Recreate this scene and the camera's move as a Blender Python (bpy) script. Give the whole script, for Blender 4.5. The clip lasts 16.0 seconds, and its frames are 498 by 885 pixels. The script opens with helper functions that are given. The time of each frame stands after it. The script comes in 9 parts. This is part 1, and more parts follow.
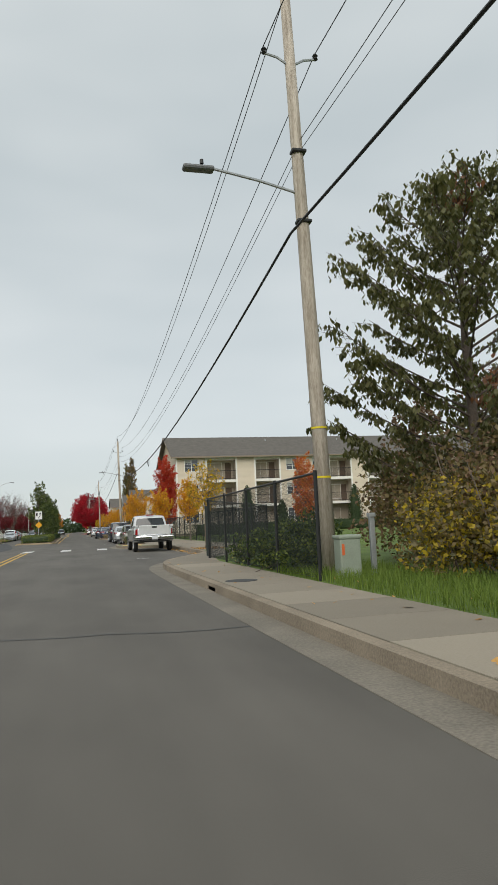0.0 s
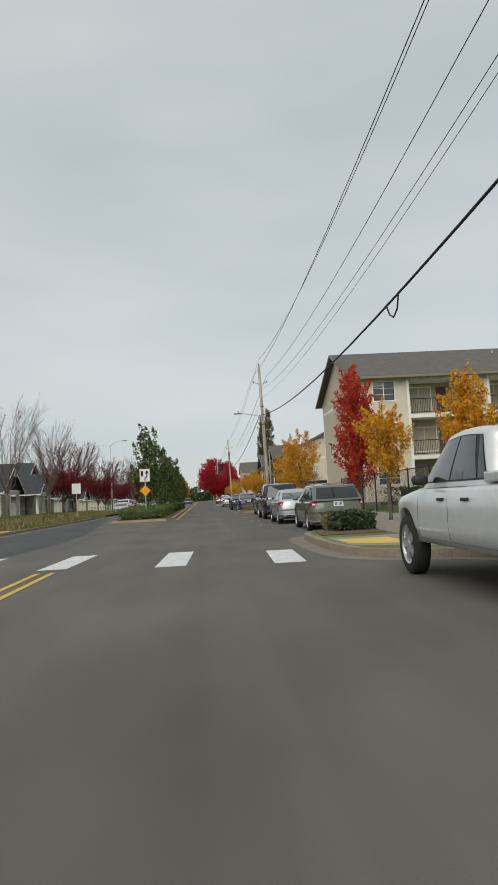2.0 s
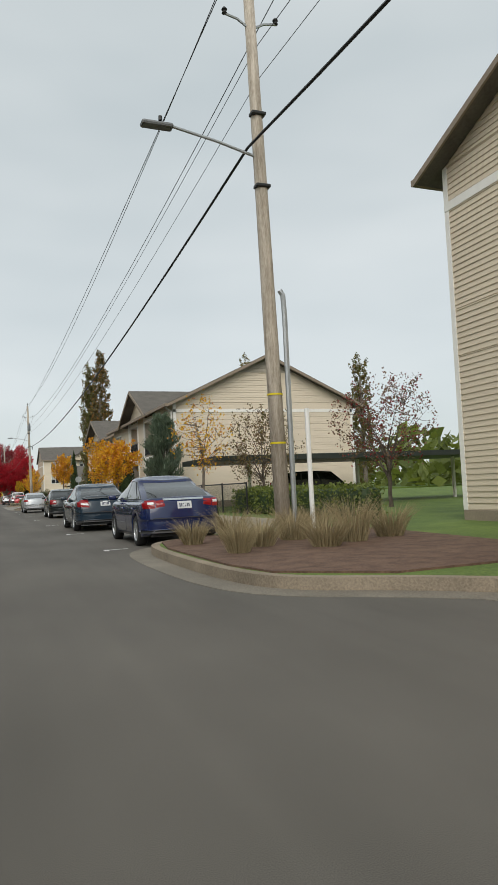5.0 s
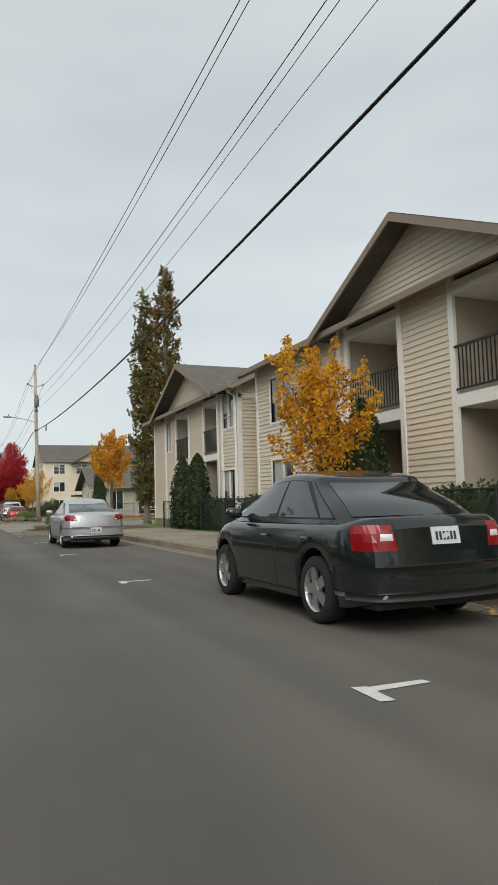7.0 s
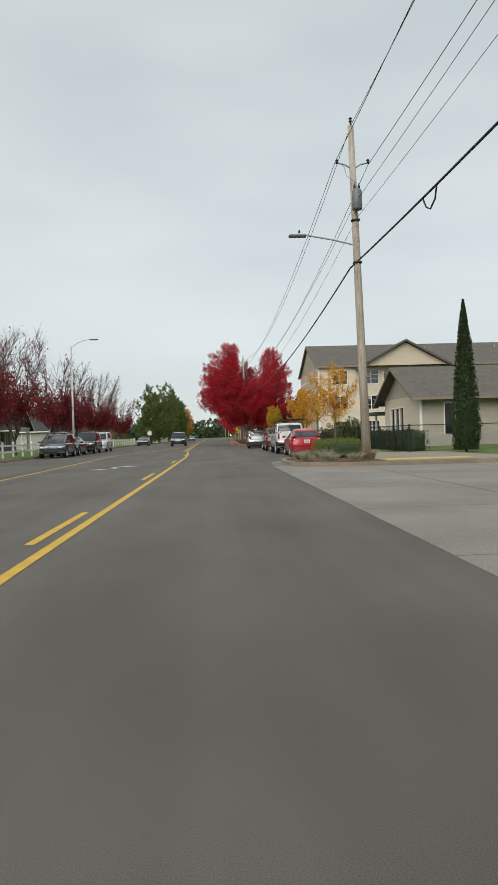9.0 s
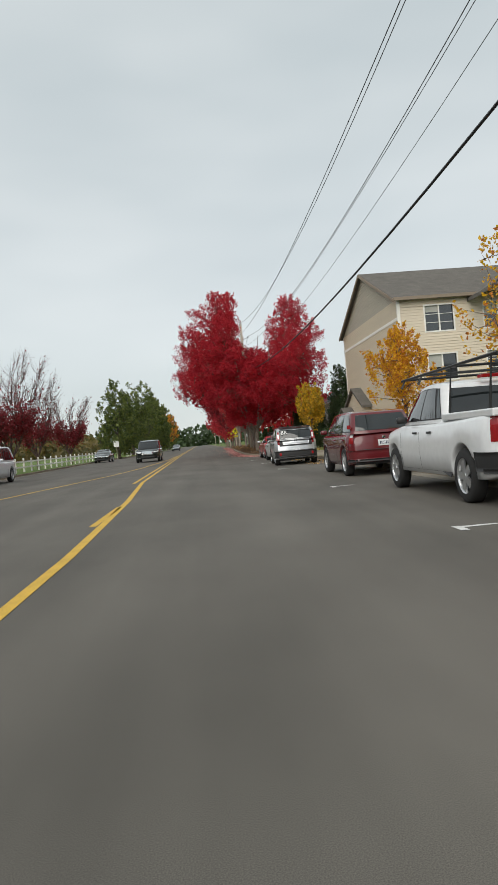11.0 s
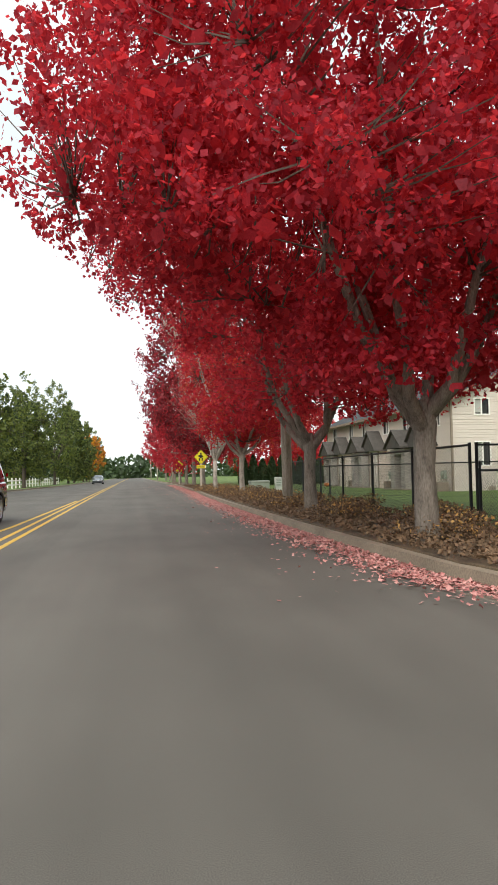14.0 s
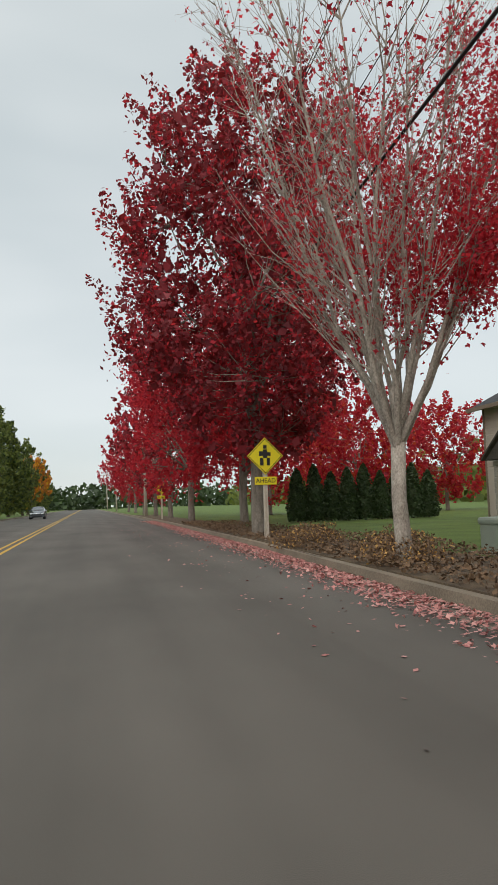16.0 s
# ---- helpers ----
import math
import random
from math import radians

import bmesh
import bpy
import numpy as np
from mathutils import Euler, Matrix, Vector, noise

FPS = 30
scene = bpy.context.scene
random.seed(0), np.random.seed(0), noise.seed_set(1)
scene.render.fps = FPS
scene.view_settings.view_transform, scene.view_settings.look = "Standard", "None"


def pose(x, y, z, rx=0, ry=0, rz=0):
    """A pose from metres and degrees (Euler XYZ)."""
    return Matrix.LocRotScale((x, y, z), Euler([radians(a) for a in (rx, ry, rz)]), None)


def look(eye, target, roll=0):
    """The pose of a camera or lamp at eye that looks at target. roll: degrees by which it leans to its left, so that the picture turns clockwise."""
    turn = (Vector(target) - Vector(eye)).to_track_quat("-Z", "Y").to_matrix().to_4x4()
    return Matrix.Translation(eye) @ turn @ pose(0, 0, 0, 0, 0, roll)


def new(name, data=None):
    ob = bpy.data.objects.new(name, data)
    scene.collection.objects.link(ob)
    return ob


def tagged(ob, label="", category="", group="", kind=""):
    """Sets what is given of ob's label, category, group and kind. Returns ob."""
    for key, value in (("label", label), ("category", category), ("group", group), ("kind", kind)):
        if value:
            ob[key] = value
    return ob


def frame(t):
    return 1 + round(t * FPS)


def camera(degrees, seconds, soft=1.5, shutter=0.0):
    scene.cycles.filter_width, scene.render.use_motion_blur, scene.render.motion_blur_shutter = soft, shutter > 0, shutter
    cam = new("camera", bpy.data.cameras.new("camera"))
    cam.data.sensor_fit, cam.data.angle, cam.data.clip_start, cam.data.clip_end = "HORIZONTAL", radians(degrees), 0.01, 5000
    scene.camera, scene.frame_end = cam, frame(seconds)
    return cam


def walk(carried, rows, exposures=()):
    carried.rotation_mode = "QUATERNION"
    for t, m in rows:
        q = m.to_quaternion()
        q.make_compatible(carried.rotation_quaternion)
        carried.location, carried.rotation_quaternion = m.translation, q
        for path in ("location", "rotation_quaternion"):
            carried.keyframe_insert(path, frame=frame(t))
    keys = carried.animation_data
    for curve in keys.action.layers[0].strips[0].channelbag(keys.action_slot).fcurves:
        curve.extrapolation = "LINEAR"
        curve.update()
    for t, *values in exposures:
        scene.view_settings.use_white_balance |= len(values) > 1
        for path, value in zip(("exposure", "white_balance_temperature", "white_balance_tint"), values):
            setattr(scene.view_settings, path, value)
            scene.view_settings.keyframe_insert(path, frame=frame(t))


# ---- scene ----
cam = camera(40.0, 16.0)
PATH = [
    (0.0, -0.05, -0.00, 1.20, 96.75, 2.50, -14.15),
    (0.5, -0.10, 7.68, 1.20, 95.74, 2.02, -13.46),
    (1.0, -0.01, 15.11, 1.20, 96.68, 4.75, -12.54),
    (1.5, -0.06, 22.63, 1.20, 95.35, 5.64, -15.01),
    (1.8, 0.02, 27.14, 1.20, 94.83, 6.61, -13.07),
    (1.9, 0.00, 28.65, 1.20, 94.62, 4.98, -6.85),
    (2.0, -0.00, 30.17, 1.20, 94.56, 3.16, -3.81),
    (2.2, -0.00, 33.22, 1.20, 94.65, 2.31, 3.66),
    (2.5, 0.00, 37.83, 1.20, 95.33, 2.52, 11.54),
    (3.0, 0.04, 45.41, 1.20, 95.75, 1.92, 10.53),
    (3.2, 0.06, 48.43, 1.20, 96.02, 1.20, 10.15),
    (5.3, -0.06, 80.92, 1.20, 92.61, 2.59, -23.07),
    (5.5, -0.02, 84.09, 1.20, 91.54, 1.86, -22.30),
    (6.0, 0.05, 92.08, 1.20, 92.10, 4.86, -21.27),
    (6.5, 0.03, 100.01, 1.20, 93.58, 3.05, -20.64),
    (7.0, -0.02, 107.98, 1.20, 95.02, 1.52, -22.74),
    (7.5, 0.01, 115.94, 1.20, 94.14, 2.68, -14.36),
    (8.0, -0.13, 123.94, 1.20, 91.43, 1.39, -6.95),
    (8.5, -0.13, 131.91, 1.20, 88.72, 1.27, -4.81),
    (9.0, -0.05, 139.78, 1.20, 89.38, 1.70, -3.11),
    (9.5, 0.07, 147.86, 1.20, 90.67, 2.18, -0.71),
    (10.0, 0.12, 156.05, 1.20, 90.19, 2.67, -1.80),
    (10.2, 0.09, 159.32, 1.20, 90.39, 4.36, -3.04),
    (12.3, 0.00, 190.81, 1.20, 88.70, 0.44, -8.76),
    (12.5, -0.05, 193.53, 1.20, 90.11, -1.27, -10.03),
    (13.0, 0.06, 200.33, 1.20, 90.89, -0.52, -9.38),
    (13.5, -0.03, 207.20, 1.20, 91.73, 0.11, -8.38),
    (14.0, 0.05, 214.35, 1.20, 92.64, 1.05, -9.60),
    (14.5, 0.02, 221.76, 1.20, 93.32, 1.73, -10.67),
    (15.0, -0.10, 229.19, 1.20, 94.46, 1.75, -13.48),
    (15.5, -0.06, 236.54, 1.20, 94.77, 1.51, -13.27),
    (16.0, -0.07, 243.84, 1.20, 94.99, 1.78, -13.35),
]
walk(cam, [(t, pose(x, y, z, rx, ry, rz)) for t, x, y, z, rx, ry, rz in PATH],
     [(0.0, -0.05), (0.6, -0.15), (1.0, -0.25), (2.0, -0.18), (2.6, -0.2), (3.2, -0.2), (5.3, 0.0), (13.2, 0.05), (13.6, 0.3), (13.9, 0.6), (14.3, 0.9), (14.8, 0.75), (15.2, 0.35), (15.6, 0.1), (16.0, 0.05)])

# ---- light ----
world = bpy.data.worlds.new("overcast_sky")
scene.world = world
world.use_nodes = True
wn, wl = world.node_tree.nodes, world.node_tree.links
wn.clear()
w_out, w_bg = wn.new("ShaderNodeOutputWorld"), wn.new("ShaderNodeBackground")
w_sky, w_mix, w_ramp = wn.new("ShaderNodeTexSky"), wn.new("ShaderNodeMixRGB"), wn.new("ShaderNodeValToRGB")
w_noise, w_map, w_tc = wn.new("ShaderNodeTexNoise"), wn.new("ShaderNodeMapping"), wn.new("ShaderNodeTexCoord")
w_gain = wn.new("ShaderNodeMixRGB")
w_sky.sky_type, w_sky.sun_disc = "NISHITA", False
w_sky.sun_elevation, w_sky.sun_rotation = radians(40), radians(207)
w_map.inputs["Scale"].default_value = (1.0, 1.0, 3.2)
w_noise.inputs["Scale"].default_value, w_noise.inputs["Detail"].default_value = 1.6, 3.0
w_ramp.color_ramp.elements[0].position, w_ramp.color_ramp.elements[0].color = 0.3, (0.485, 0.54, 0.552, 1)
w_ramp.color_ramp.elements[1].position, w_ramp.color_ramp.elements[1].color = 0.72, (0.645, 0.683, 0.682, 1)
w_gain.blend_type, w_gain.inputs[0].default_value, w_gain.inputs[2].default_value = "MULTIPLY", 1.0, (0.1, 0.1, 0.1, 1)
w_mix.inputs[0].default_value = 0.88
wl.new(w_tc.outputs["Generated"], w_map.inputs[0])
wl.new(w_map.outputs[0], w_noise.inputs["Vector"])
wl.new(w_noise.outputs["Fac"], w_ramp.inputs[0])
wl.new(w_sky.outputs[0], w_gain.inputs[1])
wl.new(w_gain.outputs[0], w_mix.inputs[1])
wl.new(w_ramp.outputs[0], w_mix.inputs[2])
wl.new(w_mix.outputs[0], w_bg.inputs[0])
w_bg.inputs[1].default_value = 1.18
wl.new(w_bg.outputs[0], w_out.inputs[0])
sun_data = bpy.data.lights.new("sun", "SUN")
sun_data.energy, sun_data.angle, sun_data.color = 2.2, radians(55), (1.0, 0.95, 0.87)
sun = new("sun", sun_data)
sun.matrix_world = look((0, 0, 60), (32, 62, 0))

# ---- materials ----
MATS = {}


def material(name, color, rough=0.6, metal=0.0, vary=0.12, scale=3.0, bump=0.0, fine=40.0, color2=None, island=False,
             translucent=0.0, coat=0.0, spec=0.5, stretch=(1, 1, 1), objrand=0.0):
    """A surface with colour variation at two scales, fine relief and an optional second colour."""
    if name in MATS:
        return MATS[name]
    m = bpy.data.materials.new(name)
    m.use_nodes = True
    n, l = m.node_tree.nodes, m.node_tree.links
    b = n["Principled BSDF"]
    b.inputs["Roughness"].default_value, b.inputs["Metallic"].default_value = rough, metal
    b.inputs["Coat Weight"].default_value = coat
    b.inputs["Coat Roughness"].default_value = 0.06
    b.inputs["Specular IOR Level"].default_value = spec
    tc, mp = n.new("ShaderNodeTexCoord"), n.new("ShaderNodeMapping")
    mp.inputs["Scale"].default_value = stretch
    l.new(tc.outputs["Object"], mp.inputs[0])
    n1, n2 = n.new("ShaderNodeTexNoise"), n.new("ShaderNodeTexNoise")
    n1.inputs["Scale"].default_value, n1.inputs["Detail"].default_value = scale, 4
    n2.inputs["Scale"].default_value, n2.inputs["Detail"].default_value = fine, 3
    for q in (n1, n2):
        l.new(mp.outputs[0], q.inputs["Vector"])
    add = n.new("ShaderNodeMath")
    add.operation = "ADD"
    l.new(n1.outputs["Fac"], add.inputs[0])
    l.new(n2.outputs["Fac"], add.inputs[1])
    ramp = n.new("ShaderNodeMapRange")
    ramp.inputs["From Min"].default_value, ramp.inputs["From Max"].default_value = 0.7, 1.3
    l.new(add.outputs[0], ramp.inputs["Value"])
    fac = ramp.outputs[0]
    if island or objrand:
        src = n.new("ShaderNodeNewGeometry").outputs["Random Per Island"] if island else n.new("ShaderNodeObjectInfo").outputs["Random"]
        mixf = n.new("ShaderNodeMath")
        mixf.operation = "MULTIPLY_ADD"
        mixf.inputs[1].default_value, mixf.use_clamp = 0.75, True
        sub = n.new("ShaderNodeMath")
        sub.operation = "MULTIPLY"
        sub.inputs[1].default_value = 0.35
        l.new(src, mixf.inputs[0])
        l.new(fac, sub.inputs[0])
        l.new(sub.outputs[0], mixf.inputs[2])
        fac = mixf.outputs[0]
    mix = n.new("ShaderNodeMixRGB")
    c1 = tuple(max(0.0, c * (1 - vary)) for c in color) + (1,)
    c2 = (tuple(color2) if color2 else tuple(min(1.0, c * (1 + vary)) for c in color)) + (1,)
    mix.inputs[1].default_value, mix.inputs[2].default_value = c1, c2
    l.new(fac, mix.inputs[0])
    l.new(mix.outputs[0], b.inputs["Base Color"])
    if bump:
        bp = n.new("ShaderNodeBump")
        bp.inputs["Strength"].default_value, bp.inputs["Distance"].default_value = bump, 0.02
        l.new(n2.outputs["Fac"], bp.inputs["Height"])
        l.new(bp.outputs[0], b.inputs["Normal"])
    if translucent:
        tr, ms = n.new("ShaderNodeBsdfTranslucent"), n.new("ShaderNodeMixShader")
        ms.inputs[0].default_value = translucent
        glow = n.new("ShaderNodeMixRGB")
        glow.blend_type, glow.inputs[0].default_value, glow.inputs[2].default_value = "MULTIPLY", 1.0, (1.3, 1.25, 0.8, 1)
        l.new(mix.outputs[0], glow.inputs[1])
        l.new(glow.outputs[0], tr.inputs[0])
        l.new(b.outputs[0], ms.inputs[1])
        l.new(tr.outputs[0], ms.inputs[2])
        l.new(ms.outputs[0], n["Material Output"].inputs["Surface"])
    MATS[name] = m
    return m


def asphalt_material(name, low, high):
    """Worn asphalt: aggregate, mottling and long tyre-polished streaks."""
    m = bpy.data.materials.new(name)
    m.use_nodes = True
    n, l = m.node_tree.nodes, m.node_tree.links
    b = n["Principled BSDF"]
    b.inputs["Roughness"].default_value, b.inputs["Specular IOR Level"].default_value = 0.82, 0.4
    tc = n.new("ShaderNodeTexCoord")

    def noise_at(scale, stretch, detail):
        mp, q = n.new("ShaderNodeMapping"), n.new("ShaderNodeTexNoise")
        mp.inputs["Scale"].default_value = stretch
        q.inputs["Scale"].default_value, q.inputs["Detail"].default_value = scale, detail
        l.new(tc.outputs["Object"], mp.inputs[0])
        l.new(mp.outputs[0], q.inputs["Vector"])
        return q.outputs["Fac"]

    def ramp(src, a, b_, lo, hi):
        r = n.new("ShaderNodeMapRange")
        for key, v in (("From Min", a), ("From Max", b_), ("To Min", lo), ("To Max", hi)):
            r.inputs[key].default_value = v
        l.new(src, r.inputs["Value"])
        return r.outputs[0]

    def times(a, b_):
        q = n.new("ShaderNodeMath")
        q.operation = "MULTIPLY"
        l.new(a, q.inputs[0])
        l.new(b_, q.inputs[1])
        return q.outputs[0]

    mottle, streak, grit = noise_at(0.55, (1, 0.45, 1), 5), noise_at(1.0, (1.3, 0.012, 1), 3), noise_at(190, (1, 1, 1), 3)
    tone = times(times(ramp(mottle, 0.3, 0.7, 0.86, 1.14), ramp(streak, 0.3, 0.7, 0.9, 1.08)), ramp(grit, 0.25, 0.75, 0.74, 1.26))
    mix = n.new("ShaderNodeMixRGB")
    mix.inputs[1].default_value, mix.inputs[2].default_value = (*low, 1), (*high, 1)
    l.new(ramp(tone, 0.6, 1.4, 0.0, 1.0), mix.inputs[0])
    l.new(mix.outputs[0], b.inputs["Base Color"])
    bp = n.new("ShaderNodeBump")
    bp.inputs["Strength"].default_value, bp.inputs["Distance"].default_value = 0.03, 0.003
    l.new(grit, bp.inputs["Height"])
    l.new(bp.outputs[0], b.inputs["Normal"])
    MATS[name] = m
    return m


ASPHALT = asphalt_material("asphalt", (0.045, 0.041, 0.035), (0.175, 0.161, 0.139))
CONCRETE = material("concrete", (0.255, 0.222, 0.172), 0.85, vary=0.26, scale=0.8, fine=45, bump=0.25, objrand=0.3)
GUTTER = material("gutter_concrete", (0.18, 0.16, 0.128), 0.85, vary=0.3, scale=0.9, fine=40, bump=0.25, color2=(0.24, 0.213, 0.17))
APRON = material("apron_concrete", (0.205, 0.19, 0.165), 0.85, vary=0.22, scale=0.5, fine=45, bump=0.2, color2=(0.285, 0.265, 0.23))
KERB = material("kerb_concrete", (0.25, 0.205, 0.15), 0.85, vary=0.32, scale=1.1, fine=40, bump=0.3)
KERB_TAN = material("kerb_tan", (0.36, 0.28, 0.18), 0.85, vary=0.2, scale=1.5, fine=40, bump=0.3)
GRASS = material("grass", (0.075, 0.135, 0.018), 0.9, vary=0.3, scale=0.6, fine=25, bump=0.6, color2=(0.14, 0.205, 0.035))
VERGE = material("verge_grass", (0.20, 0.13, 0.055), 0.9, vary=0.3, scale=2, fine=25, color2=(0.33, 0.25, 0.12), island=True)
DRYGRASS = material("dry_grass", (0.26, 0.20, 0.10), 0.9, vary=0.25, scale=2, fine=25, bump=0.5, color2=(0.40, 0.33, 0.19), island=True)
BLUEGRASS = material("blue_grass", (0.26, 0.25, 0.17), 0.9, vary=0.3, scale=2, fine=25, color2=(0.42, 0.41, 0.30), island=True)
BLADES = material("grass_blades", (0.09, 0.16, 0.02), 0.8, vary=0.3, color2=(0.2, 0.28, 0.05), island=True, translucent=0.35)
MULCH = material("bark_mulch", (0.11, 0.06, 0.04), 0.95, vary=0.35, scale=4, fine=30, bump=0.8, color2=(0.18, 0.11, 0.075))
SOIL = material("leafy_soil", (0.10, 0.07, 0.045), 0.95, vary=0.35, scale=3, fine=25, bump=0.8, color2=(0.17, 0.12, 0.07))
WHITE_PAINT = material("road_paint_white", (0.62, 0.62, 0.6), 0.7, vary=0.2, scale=5, fine=50)
YELLOW_PAINT = material("road_paint_yellow", (0.58, 0.36, 0.04), 0.7, vary=0.18, scale=4, fine=50)
TACTILE = material("tactile_yellow", (0.6, 0.42, 0.1), 0.8, vary=0.12)
RED_KERB = material("red_kerb_paint", (0.4, 0.04, 0.03), 0.7)
WOOD = material("weathered_wood", (0.36, 0.3, 0.23), 0.9, vary=0.3, scale=2.5, fine=18, bump=0.5, stretch=(6, 6, 0.5), color2=(0.56, 0.5, 0.42))
STEEL = material("galvanised_steel", (0.42, 0.44, 0.45), 0.45, 0.7, vary=0.12)
BLACK_METAL = material("black_metal", (0.012, 0.013, 0.013), 0.5, 0.0, vary=0.2)
CABLE = material("black_cable", (0.012, 0.012, 0.013), 0.6, vary=0.1)
SIDING = material("tan_siding", (0.62, 0.53, 0.405), 0.75, vary=0.05, scale=0.8, fine=30, stretch=(0.3, 0.3, 3))
SIDING2 = material("light_siding", (0.67, 0.585, 0.46), 0.75, vary=0.05, scale=0.8, fine=30, stretch=(0.3, 0.3, 3))
SIDING3 = material("taupe_siding", (0.43, 0.385, 0.315), 0.75, vary=0.06, scale=0.8, fine=30, stretch=(0.3, 0.3, 3))
TRIM = material("white_trim", (0.82, 0.8, 0.75), 0.6, vary=0.05)
FASCIA = material("brown_fascia", (0.25, 0.2, 0.15), 0.7, vary=0.08)
SHINGLE = material("roof_shingle", (0.115, 0.105, 0.092), 0.95, vary=0.22, scale=2.0, fine=14, bump=0.5)
SHINGLE_DARK = material("dark_shingle", (0.045, 0.048, 0.052), 0.95, vary=0.22, scale=2.0, fine=14, bump=0.5)
# Darker copy of the siding: balcony recess shade put into the colour.
SHADE = material("shaded_siding", (0.45, 0.39, 0.31), 0.8, vary=0.06)
PANE = material("window_glass", (0.02, 0.024, 0.028), 0.04, vary=0.3, spec=0.8, coat=1.0)
BLIND = material("window_blind", (0.42, 0.42, 0.38), 0.8, vary=0.1, stretch=(0.2, 0.2, 12))
DOOR = material("brown_door", (0.12, 0.08, 0.055), 0.6)
BRICK = material("grey_brown_brick", (0.26, 0.22, 0.19), 0.9, vary=0.25, scale=3, objrand=0.4)
STONE = material("river_stone", (0.3, 0.28, 0.25), 0.9, vary=0.35, scale=4, island=True, color2=(0.5, 0.47, 0.42))
RUBBER = material("tyre_rubber", (0.018, 0.018, 0.018), 0.85, vary=0.2)
RIM = material("alloy_rim", (0.55, 0.56, 0.57), 0.3, 0.85, vary=0.08)
BLACK_TRIM = material("black_plastic", (0.02, 0.02, 0.021), 0.55, vary=0.15)
CAR_GLASS = material("tinted_car_glass", (0.014, 0.017, 0.018), 0.03, vary=0.3, spec=0.5, coat=0.6)
TAIL = material("red_lamp_lens", (0.26, 0.006, 0.009), 0.2, vary=0.15, coat=0.35)
LENS = material("clear_lamp_lens", (0.7, 0.72, 0.74), 0.12, vary=0.1, coat=1.0)
PLATE = material("plate_face", (0.62, 0.64, 0.66), 0.5, vary=0.06)
INK = material("dark_ink", (0.03, 0.04, 0.08), 0.6)
CHROME = material("chrome", (0.75, 0.76, 0.77), 0.12, 1.0, vary=0.04)
SIGN_YELLOW = material("sign_yellow", (0.62, 0.50, 0.01), 0.45, vary=0.04)
SIGN_ORANGE = material("sign_amber", (0.75, 0.36, 0.01), 0.45, vary=0.04)
SIGN_WHITE = material("sign_white", (0.78, 0.78, 0.76), 0.45, vary=0.04)
SIGN_BLACK = material("sign_black", (0.01, 0.01, 0.01), 0.5)
CABINET = material("grey_green_cabinet", (0.26, 0.30, 0.24), 0.6, vary=0.1)
BARK = material("grey_bark", (0.15, 0.125, 0.1), 0.9, vary=0.35, scale=3, fine=20, bump=0.6, stretch=(3, 3, 0.8), color2=(0.27, 0.235, 0.195))
PALE_BARK = material("pale_bark", (0.25, 0.21, 0.17), 0.9, vary=0.3, scale=3, fine=20, bump=0.6, stretch=(2, 2, 1.2), color2=(0.46, 0.41, 0.35))
DARK_BARK = material("dark_bark", (0.1, 0.078, 0.062), 0.9, vary=0.3, scale=3, fine=20, bump=0.6)
L_RED = material("crimson_leaves", (0.35, 0.013, 0.042), 0.6, vary=0.3, color2=(0.66, 0.05, 0.085), island=True, translucent=0.66)
L_REDORANGE = material("scarlet_leaves", (0.46, 0.035, 0.015), 0.6, vary=0.3, color2=(0.66, 0.1, 0.04), island=True, translucent=0.45)
L_ORANGE = material("orange_brown_leaves", (0.5, 0.16, 0.03), 0.6, vary=0.3, color2=(0.68, 0.3, 0.06), island=True, translucent=0.4)
L_YELLOW = material("yellow_leaves", (0.68, 0.34, 0.01), 0.6, vary=0.35, color2=(0.85, 0.55, 0.04), island=True, translucent=0.5)
L_OLIVE = material("olive_yellow_leaves", (0.2, 0.18, 0.02), 0.6, vary=0.4, color2=(0.55, 0.4, 0.03), island=True, translucent=0.4)
L_GREEN = material("green_leaves", (0.085, 0.125, 0.026), 0.6, vary=0.35, color2=(0.21, 0.25, 0.06), island=True, translucent=0.4)
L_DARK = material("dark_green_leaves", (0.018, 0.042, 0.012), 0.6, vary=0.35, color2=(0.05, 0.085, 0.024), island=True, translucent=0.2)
L_BLUEGREEN = material("blue_green_needles", (0.075, 0.12, 0.085), 0.7, vary=0.35, color2=(0.2, 0.26, 0.19), island=True, translucent=0.35)
L_MAROON = material("maroon_leaves", (0.15, 0.012, 0.022), 0.6, vary=0.35, color2=(0.32, 0.034, 0.048), island=True, translucent=0.4)
L_BRONZE = material("bronze_green_leaves", (0.06, 0.085, 0.025), 0.6, vary=0.35, color2=(0.24, 0.17, 0.07), island=True, translucent=0.35)
L_BROWN = material("brown_leaves", (0.1, 0.06, 0.03), 0.8, vary=0.35, color2=(0.22, 0.135, 0.075), island=True)
STREET_BARK = material("street_tree_bark", (0.12, 0.095, 0.075), 0.9, vary=0.35, scale=3, fine=20, bump=0.5, stretch=(3, 3, 0.8), color2=(0.2, 0.165, 0.135))
TWIG = material("purple_brown_twigs", (0.085, 0.05, 0.045), 0.9, vary=0.3, scale=3, color2=(0.15, 0.095, 0.085))
L_PINK = material("fallen_red_leaves", (0.42, 0.1, 0.1), 0.7, vary=0.35, color2=(0.68, 0.36, 0.32), island=True)
L_LITTER = material("fallen_yellow_leaves", (0.40, 0.20, 0.04), 0.8, vary=0.35, color2=(0.60, 0.36, 0.12), island=True)


